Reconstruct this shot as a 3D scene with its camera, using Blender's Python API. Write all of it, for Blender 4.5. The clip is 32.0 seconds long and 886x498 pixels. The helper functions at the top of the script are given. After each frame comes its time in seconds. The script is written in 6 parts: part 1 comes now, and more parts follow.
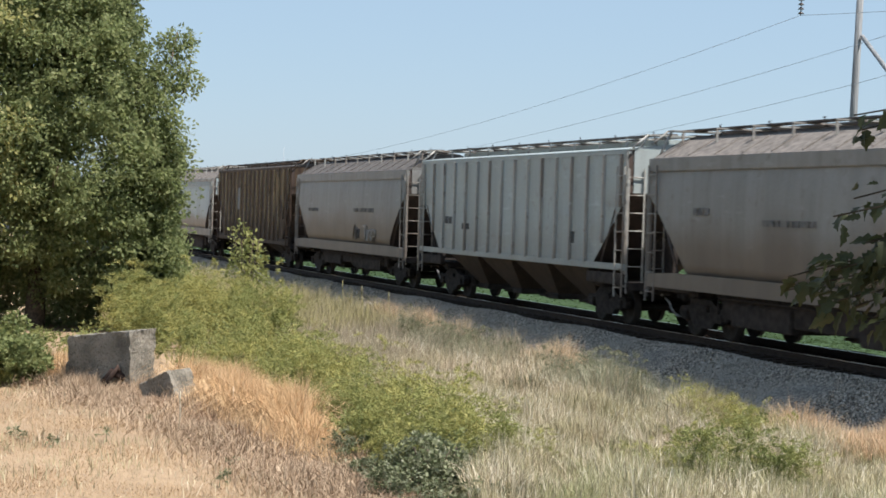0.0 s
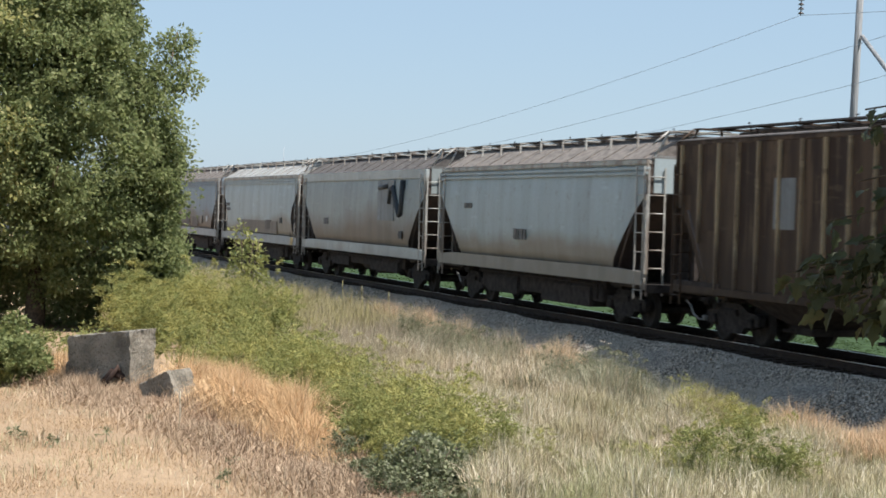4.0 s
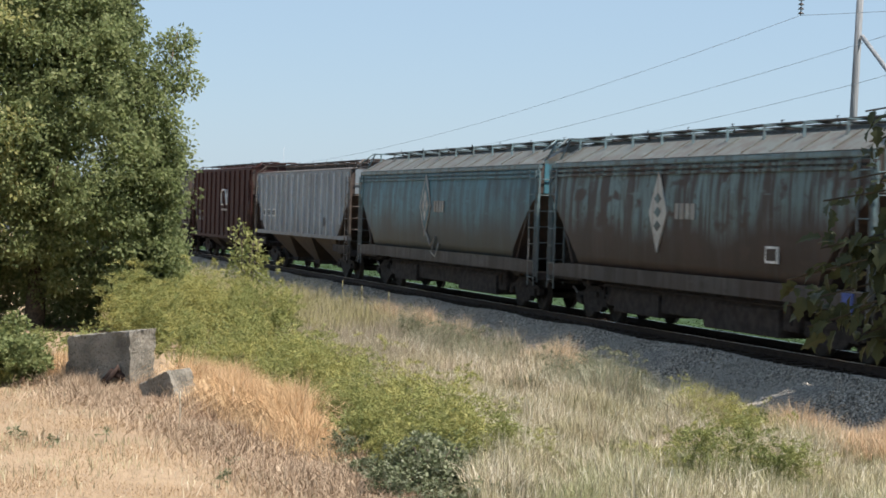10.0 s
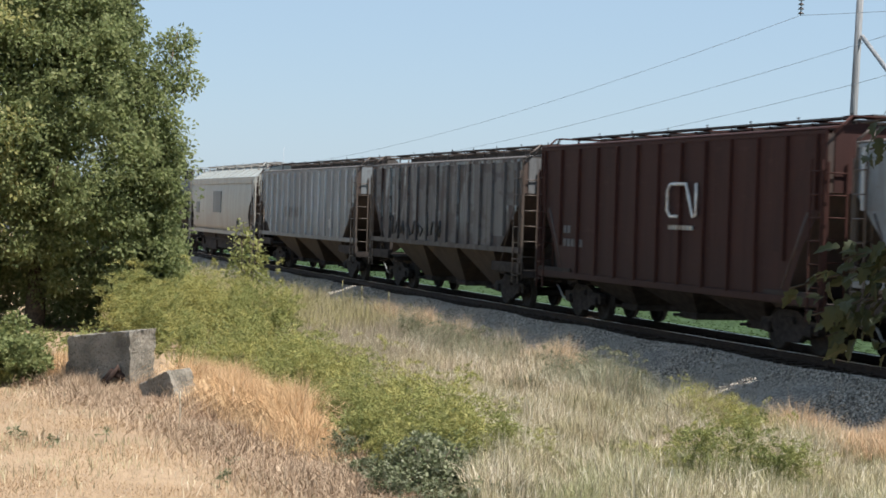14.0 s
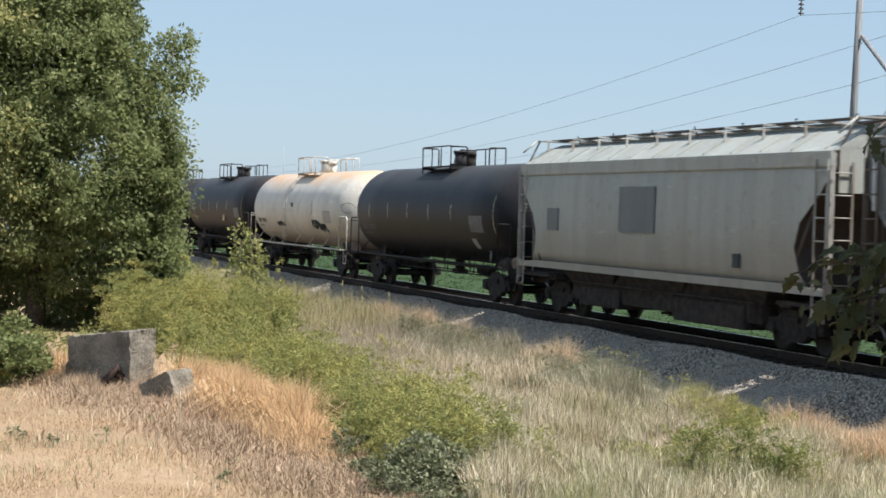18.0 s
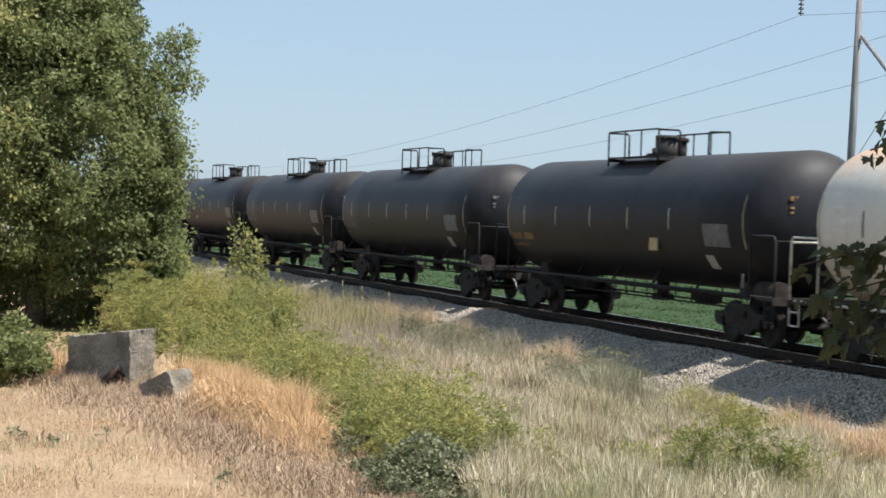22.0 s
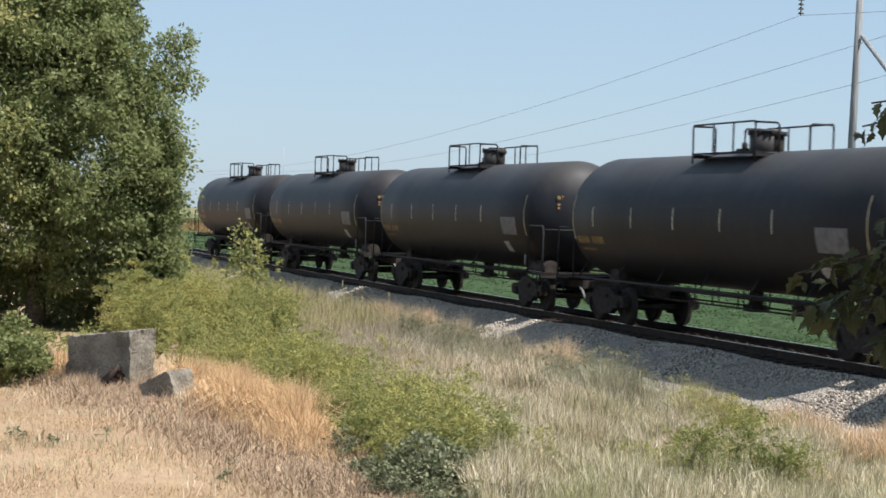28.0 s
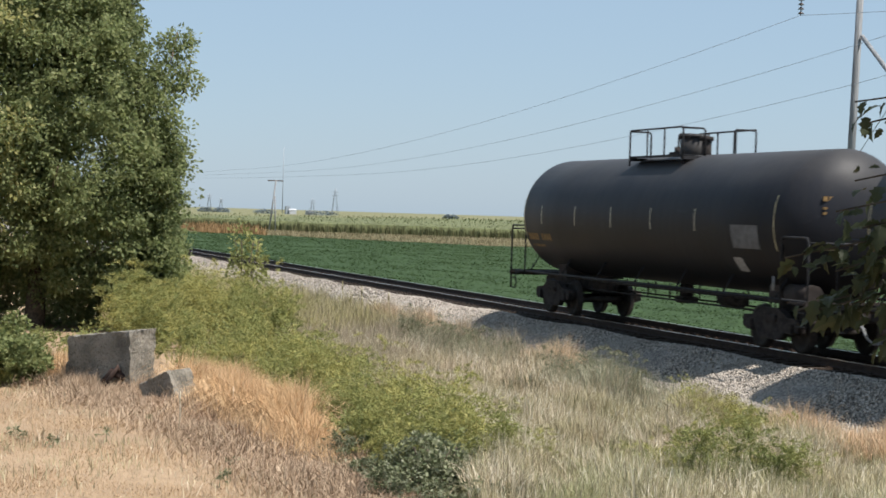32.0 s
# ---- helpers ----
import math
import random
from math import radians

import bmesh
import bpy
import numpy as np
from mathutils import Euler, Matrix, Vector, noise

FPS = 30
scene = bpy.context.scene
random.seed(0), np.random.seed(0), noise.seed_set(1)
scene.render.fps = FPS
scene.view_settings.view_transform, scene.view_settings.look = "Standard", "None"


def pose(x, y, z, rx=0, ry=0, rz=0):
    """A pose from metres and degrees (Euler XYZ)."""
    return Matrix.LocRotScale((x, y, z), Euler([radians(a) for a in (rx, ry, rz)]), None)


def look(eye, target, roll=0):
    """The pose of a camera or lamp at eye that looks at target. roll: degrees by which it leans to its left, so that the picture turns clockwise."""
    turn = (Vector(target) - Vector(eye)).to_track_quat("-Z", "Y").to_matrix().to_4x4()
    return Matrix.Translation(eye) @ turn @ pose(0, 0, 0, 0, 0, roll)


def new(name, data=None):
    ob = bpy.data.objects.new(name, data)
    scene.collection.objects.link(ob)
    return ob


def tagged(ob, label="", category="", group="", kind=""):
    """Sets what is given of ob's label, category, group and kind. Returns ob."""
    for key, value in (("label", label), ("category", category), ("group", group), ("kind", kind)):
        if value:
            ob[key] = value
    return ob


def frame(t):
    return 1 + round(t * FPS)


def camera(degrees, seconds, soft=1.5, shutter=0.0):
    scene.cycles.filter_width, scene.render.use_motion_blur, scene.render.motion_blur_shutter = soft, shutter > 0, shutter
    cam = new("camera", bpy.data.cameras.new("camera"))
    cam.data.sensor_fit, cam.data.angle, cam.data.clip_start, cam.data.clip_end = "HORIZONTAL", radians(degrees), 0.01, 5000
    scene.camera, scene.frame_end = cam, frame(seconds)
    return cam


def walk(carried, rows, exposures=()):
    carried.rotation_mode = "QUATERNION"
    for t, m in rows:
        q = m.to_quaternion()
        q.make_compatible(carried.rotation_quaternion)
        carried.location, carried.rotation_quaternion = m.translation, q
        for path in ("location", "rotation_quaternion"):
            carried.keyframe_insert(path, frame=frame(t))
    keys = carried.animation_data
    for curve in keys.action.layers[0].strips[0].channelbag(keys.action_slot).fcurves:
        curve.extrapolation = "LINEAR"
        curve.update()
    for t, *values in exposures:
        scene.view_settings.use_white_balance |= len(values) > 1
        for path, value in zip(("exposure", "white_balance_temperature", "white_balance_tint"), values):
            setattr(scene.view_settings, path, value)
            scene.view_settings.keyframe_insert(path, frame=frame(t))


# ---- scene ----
cam = camera(27.0, 32.0, soft=1.7, shutter=0.25)
EYE = (0.0, -19.494, 2.698)
AIM = (-47.606, -4.241, 1.707)
walk(cam, [(0, look(EYE, AIM, 1.715)), (32, look(EYE, AIM, 1.715))], exposures=[(0, 0.77), (30.5, 0.77), (32, 0.62)])

# ---- light ----
SUN_EL, SUN_AZ = 60.5, 45.0          # degrees; azimuth counted from +x towards +y
world = bpy.data.worlds.new("sky")
scene.world = world
world.use_nodes = True
wn, wl = world.node_tree.nodes, world.node_tree.links
sky = wn.new("ShaderNodeTexSky")
sky.sky_type, sky.sun_disc = "NISHITA", False
sky.sun_elevation, sky.sun_rotation = radians(SUN_EL), radians(90 - SUN_AZ)
sky.air_density, sky.dust_density, sky.ozone_density, sky.altitude = 1.0, 0.6, 1.5, 200
# a hazy summer sky: the clear sky seen through an even pale veil
dim, veil = wn.new("ShaderNodeVectorMath"), wn.new("ShaderNodeMix")
dim.operation, veil.data_type = "SCALE", "RGBA"
dim.inputs["Scale"].default_value = 0.075
veil.inputs[0].default_value = 0.68
veil.inputs[7].default_value = (0.264, 0.366, 0.484, 1)
wl.new(sky.outputs[0], dim.inputs[0])
wl.new(dim.outputs[0], veil.inputs[6])
wl.new(veil.outputs[2], wn["Background"].inputs["Color"])
wn["Background"].inputs["Strength"].default_value = 1.0
sun = new("sun", bpy.data.lights.new("sun", "SUN"))
sun.data.energy, sun.data.angle, sun.data.color = 5.0, radians(0.55), (1.0, 0.955, 0.90)
_e, _a = radians(SUN_EL), radians(SUN_AZ)
sun.matrix_world = look((40 * math.cos(_a) * math.cos(_e), 40 * math.sin(_a) * math.cos(_e), 40 * math.sin(_e)), (0, 0, 0))


# ---- materials ----
def nodes(name, rough=0.8, metal=0.0):
    m = bpy.data.materials.new(name)
    m.use_nodes = True
    t = m.node_tree
    b = t.nodes["Principled BSDF"]
    b.inputs["Roughness"].default_value, b.inputs["Metallic"].default_value = rough, metal
    return m, t, b


def mixed(t, fac, a, b):
    """A colour mix node; fac, a and b are sockets or values."""
    n = t.nodes.new("ShaderNodeMix")
    n.data_type = "RGBA"
    for sock, v in ((n.inputs[0], fac), (n.inputs[6], a), (n.inputs[7], b)):
        if hasattr(v, "is_linked"):
            t.links.new(v, sock)
        elif isinstance(v, (int, float)):
            sock.default_value = v
        else:
            sock.default_value = (*v, 1)
    return n.outputs[2]


def dulled(t, fac, c, k):
    """The colour c, multiplied towards the grey k where fac is 1."""
    out = mixed(t, fac, c, (k, k, k))
    out.node.blend_type = "MULTIPLY"
    return out


def noise_tex(t, scale, detail=4, stretch=(1, 1, 1), lo=0.35, hi=0.65, shift=True):
    """Noise in the object's own space, shifted for each object, cut to 0..1 between lo and hi."""
    tc, mp = t.nodes.new("ShaderNodeTexCoord"), t.nodes.new("ShaderNodeMapping")
    t.links.new(tc.outputs["Object"], mp.inputs["Vector"])
    mp.inputs["Scale"].default_value = stretch
    if shift:
        oi, mu = t.nodes.new("ShaderNodeObjectInfo"), t.nodes.new("ShaderNodeMath")
        mu.operation = "MULTIPLY"
        mu.inputs[1].default_value = 57.0
        t.links.new(oi.outputs["Random"], mu.inputs[0])
        t.links.new(mu.outputs[0], mp.inputs["Location"])
    n, r = t.nodes.new("ShaderNodeTexNoise"), t.nodes.new("ShaderNodeMapRange")
    n.inputs["Scale"].default_value, n.inputs["Detail"].default_value = scale, detail
    t.links.new(mp.outputs[0], n.inputs["Vector"])
    t.links.new(n.outputs["Fac"], r.inputs["Value"])
    r.inputs["From Min"].default_value, r.inputs["From Max"].default_value = lo, hi
    return r.outputs[0]


def scaled(t, sock, k):
    m = t.nodes.new("ShaderNodeMath")
    m.operation = "MULTIPLY"
    m.use_clamp = True
    t.links.new(sock, m.inputs[0])
    m.inputs[1].default_value = k
    return m.outputs[0]


def bumped(t, b, sock, strength, dist):
    n = t.nodes.new("ShaderNodeBump")
    n.inputs["Strength"].default_value, n.inputs["Distance"].default_value = strength, dist
    t.links.new(sock, n.inputs["Height"])
    t.links.new(n.outputs[0], b.inputs["Normal"])


def plain(name, col, rough=0.7, metal=0.0, var=0.25, scale=6.0):
    m, t, b = nodes(name, rough, metal)
    b.inputs["Specular IOR Level"].default_value = 0.25
    n = noise_tex(t, scale, 5)
    dark = tuple(c * (1 - var) for c in col)
    t.links.new(mixed(t, n, dark, tuple(min(1, c * (1 + var)) for c in col)), b.inputs["Base Color"])
    bumped(t, b, n, 0.25, 0.01)
    return m


def car_paint(name, col, streak=(0.10, 0.07, 0.05), streaks=0.5, grime=(0.16, 0.12, 0.09), dirt=0.5, rough=0.55, band=(2.55, 2.0), gloss=0.5, cover=0.0, top=None, wet=0.12, tone=0.0):
    """Old railway car paint: rust streaks that run down, blotches, road dirt thrown up on the lower part (painted shade
    on the black tanks), rust or a paler tone on the top.
    """
    m, t, b = nodes(name, rough)
    b.inputs["Specular IOR Level"].default_value = gloss
    fine = noise_tex(t, 3.0, 5, (1, 1, 0.10), 0.49 - cover, 0.60 - cover)
    thin = noise_tex(t, 9.0, 3, (1, 1, 0.06), 0.55 - cover, 0.66 - cover)
    broad = noise_tex(t, 0.9, 5, (1, 1, 0.4), 0.42, 0.62)
    grain = noise_tex(t, 14.0, 4)
    c = mixed(t, scaled(t, grain, 0.35), col, tuple(x * 0.8 for x in col))
    c = mixed(t, scaled(t, broad, 0.30), c, tuple(x * 0.65 + y * 0.25 for x, y in zip(col, grime)))
    c = mixed(t, scaled(t, fine, streaks), c, streak)
    c = mixed(t, scaled(t, thin, streaks * 0.6), c, streak)
    spots = noise_tex(t, 4.5, 4, (1, 1, 0.8), 0.62, 0.67)
    c = mixed(t, scaled(t, spots, 0.3 + 0.4 * streaks), c, tuple(x * 0.5 + y * 0.5 for x, y in zip(streak, grime)))
    scuffs = noise_tex(t, 2.2, 5, (0.5, 1, 2.5), 0.63, 0.69)
    c = mixed(t, scaled(t, scuffs, 0.35), c, tuple(min(0.8, x * 1.35 + 0.01) for x in col))
    tc, sx = t.nodes.new("ShaderNodeTexCoord"), t.nodes.new("ShaderNodeSeparateXYZ")
    t.links.new(tc.outputs["Object"], sx.inputs[0])

    def height_mask(z_off, z_on, ragged, amount, scale, stretch):
        ad, mu, r = t.nodes.new("ShaderNodeMath"), t.nodes.new("ShaderNodeMath"), t.nodes.new("ShaderNodeMapRange")
        ad.operation, mu.operation = "ADD", "MULTIPLY"
        t.links.new(noise_tex(t, scale, 5, stretch, 0.3, 0.7), mu.inputs[0])
        mu.inputs[1].default_value = ragged
        t.links.new(sx.outputs["Z"], ad.inputs[0])
        t.links.new(mu.outputs[0], ad.inputs[1])
        t.links.new(ad.outputs[0], r.inputs["Value"])
        shift = 0.5 * ragged
        r.inputs["From Min"].default_value, r.inputs["From Max"].default_value = z_off + shift, z_on + shift
        return scaled(t, r.outputs[0], amount)

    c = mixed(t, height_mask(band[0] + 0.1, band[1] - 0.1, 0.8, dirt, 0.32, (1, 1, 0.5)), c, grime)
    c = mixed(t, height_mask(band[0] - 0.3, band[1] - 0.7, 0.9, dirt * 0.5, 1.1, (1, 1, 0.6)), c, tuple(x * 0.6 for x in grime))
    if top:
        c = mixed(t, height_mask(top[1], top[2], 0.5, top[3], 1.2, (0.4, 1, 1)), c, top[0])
    if tone:
        # each sheet of the side has weathered to its own tone
        oi = t.nodes.new("ShaderNodeObjectInfo")
        mr = t.nodes.new("ShaderNodeMapRange")
        t.links.new(oi.outputs["Random"], mr.inputs["Value"])
        mr.inputs["From Min"].default_value, mr.inputs["From Max"].default_value = 0.25, 0.75
        c = mixed(t, scaled(t, mr.outputs[0], tone), c, tuple(x * 0.7 + y * 0.3 for x, y in zip(streak, col)))
    # rain has washed paler runs through the dirt and carried darker ones down from seams
    wash = noise_tex(t, 2.4, 6, (1.8, 1, 0.13), 0.52, 0.68)
    c = mixed(t, scaled(t, wash, min(wet, 0.16)), c, tuple(x * 0.55 + y * 0.45 for x, y in zip(col, grime)))
    drips = noise_tex(t, 4.2, 6, (1.6, 1, 0.10), 0.56, 0.63)
    c = mixed(t, scaled(t, drips, wet * (0.5 + streaks)), c, tuple(x * 0.85 for x in streak))
    if wet:
        # sheet by sheet the sides have faded differently
        c = dulled(t, scaled(t, noise_tex(t, 1.1, 1, (1, 0, 0.02), 0.46, 0.56), min(0.6, wet * 3.0)), c, 0.72)
    scabs = noise_tex(t, 0.9, 7, (1, 1, 1.7), 0.55, 0.61)
    c = mixed(t, scaled(t, scabs, wet * 2.0 * streaks), c, tuple(x * 0.6 + y * 0.4 for x, y in zip(streak, grime)))
    speck = noise_tex(t, 26.0, 6, (1, 1, 0.7), 0.52, 0.68)
    c = mixed(t, scaled(t, speck, 0.12 + 0.12 * streaks), c, tuple(x * 0.55 for x in grime))
    t.links.new(c, b.inputs["Base Color"])
    bumped(t, b, broad, 0.12 if rough > 0.45 else 0.03, 0.03)
    return m


def plant(name, cols, rough=0.6, trans=0.35, patchy=0.35, shade=None, scale=0.6):
    """Leaf or blade material: each piece takes its own tint between the colours; light passes through."""
    m, t, b = nodes(name, rough)
    g, ramp = t.nodes.new("ShaderNodeNewGeometry"), t.nodes.new("ShaderNodeValToRGB")
    while len(ramp.color_ramp.elements) < len(cols):
        ramp.color_ramp.elements.new(0.5)
    for i, c in enumerate(cols):
        ramp.color_ramp.elements[i].position = i / max(1, len(cols) - 1)
        ramp.color_ramp.elements[i].color = (*c, 1)
    t.links.new(g.outputs["Random Per Island"], ramp.inputs[0])
    patch = noise_tex(t, scale, 3, lo=0.42, hi=0.6, shift=False)
    c = mixed(t, scaled(t, patch, patchy), ramp.outputs[0], shade or tuple(x * 0.7 for x in cols[0]))
    t.links.new(c, b.inputs["Base Color"])
    b.inputs["Specular IOR Level"].default_value = 0.25
    tr, mx = t.nodes.new("ShaderNodeBsdfTranslucent"), t.nodes.new("ShaderNodeMixShader")
    t.links.new(c, tr.inputs["Color"])
    mx.inputs[0].default_value = trans
    t.links.new(b.outputs[0], mx.inputs[1])
    t.links.new(tr.outputs[0], mx.inputs[2])
    t.links.new(mx.outputs[0], t.nodes["Material Output"].inputs["Surface"])
    return m


# ---- mesh helpers ----
def part(name, bm, material, parent=None, label=""):
    """One mesh object from a bmesh (or from a ready mesh), under a thing or a part."""
    if isinstance(bm, bmesh.types.BMesh):
        me = bpy.data.meshes.new(name)
        bm.to_mesh(me)
        bm.free()
    else:
        me = bm
    if material and not me.materials:
        me.materials.append(material)
    ob = new(name, me)
    if material and me.materials[0] != material:
        ob.material_slots[0].link = "OBJECT"
        ob.material_slots[0].material = material
    if parent:
        ob.parent = parent
    return tagged(ob, label)


def mesh_of(bm, name):
    me = bpy.data.meshes.new(name)
    bm.to_mesh(me)
    bm.free()
    return me


def box(bm, x0, x1, y0, y1, z0, z1, bevel=0.0):
    v = [bm.verts.new((x, y, z)) for x in (x0, x1) for y in (y0, y1) for z in (z0, z1)]
    f = [bm.faces.new([v[i] for i in q]) for q in ((0, 1, 3, 2), (4, 6, 7, 5), (0, 4, 5, 1), (2, 3, 7, 6), (0, 2, 6, 4), (1, 5, 7, 3))]
    if bevel:
        bmesh.ops.bevel(bm, geom=list({e for q in f for e in q.edges}), offset=bevel, segments=2, affect="EDGES")
    return bm


def rod(bm, a, b, r, seg=8, r2=None):
    """A round bar from a to b."""
    a, b = Vector(a), Vector(b)
    q = (b - a).to_track_quat("Z", "Y").to_matrix()
    rings = []
    for p, rr in ((a, r), (b, r if r2 is None else r2)):
        rings.append([bm.verts.new(p + q @ Vector((rr * math.cos(k * math.tau / seg), rr * math.sin(k * math.tau / seg), 0))) for k in range(seg)])
    for k in range(seg):
        f = bm.faces.new((rings[0][k], rings[0][(k + 1) % seg], rings[1][(k + 1) % seg], rings[1][k]))
        f.smooth = True
    bm.faces.new(rings[0][::-1])
    bm.faces.new(rings[1])
    return bm


def pipe(bm, pts, r, seg=6):
    """One bent round bar through the points."""
    p = [Vector(q) for q in pts]
    n = len(p)
    rings, u = [], None
    for i in range(n):
        a = (p[min(i + 1, n - 1)] - p[i]).normalized()
        b = (p[i] - p[max(i - 1, 0)]).normalized()
        d = (a + b).normalized() if (a + b).length > 0.2 else (a if a.length > 0.5 else b)
        u = d.orthogonal() if u is None else u - d * u.dot(d)
        u = u.normalized() if u.length > 1e-3 else d.orthogonal().normalized()
        w = d.cross(u)
        rings.append([bm.verts.new(p[i] + r * (u * math.cos(k * math.tau / seg) + w * math.sin(k * math.tau / seg))) for k in range(seg)])
    for g, h in zip(rings, rings[1:]):
        for k in range(seg):
            bm.faces.new((g[k], g[(k + 1) % seg], h[(k + 1) % seg], h[k])).smooth = True
    bm.faces.new(rings[0][::-1])
    bm.faces.new(rings[-1])
    return bm


def lathe_x(bm, prof, seg=40, cy=0.0, cz=0.0):
    """A body of revolution about an axis along x; prof is (x, radius)."""
    rings = []
    for x, r in prof:
        if r < 1e-4:
            rings.append([bm.verts.new((x, cy, cz))])
        else:
            rings.append([bm.verts.new((x, cy + r * math.cos(k * math.tau / seg), cz + r * math.sin(k * math.tau / seg))) for k in range(seg)])
    for p, q in zip(rings, rings[1:]):
        for k in range(seg):
            a, b = p[k % len(p)], p[(k + 1) % len(p)]
            c, d = q[(k + 1) % len(q)], q[k % len(q)]
            face = [v for i, v in enumerate((a, d, c, b)) if v not in (a, d, c, b)[:i]]
            bm.faces.new(face).smooth = True
    return bm


def extrude_xz(bm, pts, y0, y1):
    """A plate: an outline in x and z, from y0 to y1."""
    a = [bm.verts.new((x, y0, z)) for x, z in pts]
    b = [bm.verts.new((x, y1, z)) for x, z in pts]
    n = len(pts)
    for k in range(n):
        bm.faces.new((a[k], a[(k + 1) % n], b[(k + 1) % n], b[k]))
    bm.faces.new(a[::-1])
    bm.faces.new(b)
    return bm


def soup(name, verts, faces, material, kind="stuff", label="", category="", group=""):
    """One mesh from arrays: verts (n, 3) and faces (m, k)."""
    me = bpy.data.meshes.new(name)
    k = faces.shape[1]
    me.vertices.add(len(verts))
    me.vertices.foreach_set("co", np.ascontiguousarray(verts, dtype=np.float32).ravel())
    me.loops.add(faces.size)
    me.loops.foreach_set("vertex_index", np.ascontiguousarray(faces, dtype=np.int32).ravel())
    me.polygons.add(len(faces))
    me.polygons.foreach_set("loop_start", np.arange(0, faces.size, k, dtype=np.int32))
    me.polygons.foreach_set("loop_total", np.full(len(faces), k, dtype=np.int32))
    me.update(calc_edges=True)
    me.validate()
    me.materials.append(material)
    return tagged(new(name, me), label, category, group, kind)


rng = np.random.default_rng(7)


# ---- ground ----
def ground_z(x, y):
    x, y = np.asarray(x, float), np.asarray(y, float)
    near = np.interp(y, [-16, -12, -8, -5, -3.2], [-0.80, -0.82, -0.95, -0.98, -0.85])
    far = np.interp(y, [3.2, 6, 70, 200], [-0.85, -1.05, -2.5, -2.6])
    z = np.where(y < 0, near, far)
    z = np.where(np.abs(y) < 3.2, -0.85, z)
    fade = np.exp(-(np.abs(x) + np.abs(y)) / 300)
    return z + 0.05 * fade * (np.sin(x * 0.45 + y * 0.3) + np.sin(y * 0.9 - x * 0.21))


straw_soil, t, b = nodes("dry_ground", 0.95)
c1 = mixed(t, noise_tex(t, 0.35, 6, shift=False), (0.265, 0.182, 0.108), (0.375, 0.265, 0.163))
c1 = mixed(t, noise_tex(t, 9.0, 5, shift=False, lo=0.47, hi=0.66), c1, (0.26, 0.18, 0.11))
# farther than the track the land is green field and pale verge
tc, sx = t.nodes.new("ShaderNodeTexCoord"), t.nodes.new("ShaderNodeSeparateXYZ")
t.links.new(tc.outputs["Object"], sx.inputs[0])
rg = t.nodes.new("ShaderNodeMapRange")
t.links.new(sx.outputs["Y"], rg.inputs["Value"])
rg.inputs["From Min"].default_value, rg.inputs["From Max"].default_value = 3.6, 4.6
t.links.new(mixed(t, rg.outputs[0], c1, mixed(t, noise_tex(t, 0.8, 6, shift=False), (0.12, 0.12, 0.055), (0.17, 0.16, 0.075))), b.inputs["Base Color"])
bumped(t, b, noise_tex(t, 14.0, 6, shift=False), 0.6, 0.04)


def graded(near, step, far):
    a = list(np.arange(-near, near + 0.01, step))
    d, s = near, step
    out = []
    while d < far:
        s *= 1.3
        d += s
        out.append(d)
    return np.array([-v for v in out[::-1]] + a + out)


gx, gy = graded(60, 1.0, 4500) - 30, graded(30, 0.5, 4500)
GX, GY = np.meshgrid(gx, gy, indexing="ij")
gv = np.stack([GX, GY, ground_z(GX, GY)], -1).reshape(-1, 3)
ii = np.arange(len(gx) * len(gy)).reshape(len(gx), len(gy))
gf = np.stack([ii[:-1, :-1], ii[1:, :-1], ii[1:, 1:], ii[:-1, 1:]], -1).reshape(-1, 4)
soup("ground", gv, gf, straw_soil, "structure", "dry sandy ground with straw litter beside a railway line", "ground")

# ---- track ----
stone_m, t, b = nodes("ballast_stone", 0.9)
g = t.nodes.new("ShaderNodeNewGeometry")
cs = mixed(t, g.outputs["Random Per Island"], (0.105, 0.090, 0.074), (0.57, 0.495, 0.415))
t.links.new(mixed(t, noise_tex(t, 0.5, 4, shift=False, lo=0.45, hi=0.7), cs, (0.37, 0.325, 0.275)), b.inputs["Base Color"])
bumped(t, b, noise_tex(t, 60, 3, shift=False), 0.4, 0.01)
bed_m, t, b = nodes("ballast_bed", 0.95)
v = t.nodes.new("ShaderNodeTexVoronoi")
v.inputs["Scale"].default_value = 22
tc = t.nodes.new("ShaderNodeTexCoord")
t.links.new(tc.outputs["Object"], v.inputs["Vector"])
cs = mixed(t, v.outputs["Color"], (0.080, 0.071, 0.061), (0.40, 0.355, 0.305))
t.links.new(cs, b.inputs["Base Color"])
bumped(t, b, v.outputs["Distance"], 0.9, 0.05)
steel = plain("rail_steel", (0.034, 0.021, 0.015), 0.75, 0.0)
shiny = plain("rail_head", (0.55, 0.53, 0.50), 0.28, 0.9, 0.1)
wood_tie = plain("tie_wood", (0.042, 0.030, 0.022), 0.9, 0, 0.4, 12)

bm = bmesh.new()
prof = [(-4.2, -1.25), (-3.3, -0.86), (-1.55, -0.20), (1.55, -0.20), (3.3, -0.86), (4.2, -1.25)]
xs = np.concatenate([np.arange(-700, -150, 25), np.arange(-150, 20, 2.0), np.arange(20, 401, 20)])
rows = [[bm.verts.new((x, y + 0.06 * math.sin(x * 1.3 + y), z + (0.03 * math.sin(x * 0.9 + 2 * y) if abs(y) < 4 else 0))) for y, z in prof] for x in xs]
for p, q in zip(rows, rows[1:]):
    for k in range(len(prof) - 1):
        f = bm.faces.new((p[k], q[k], q[k + 1], p[k + 1]))
        f.material_index = 1 if k == 2 else 0
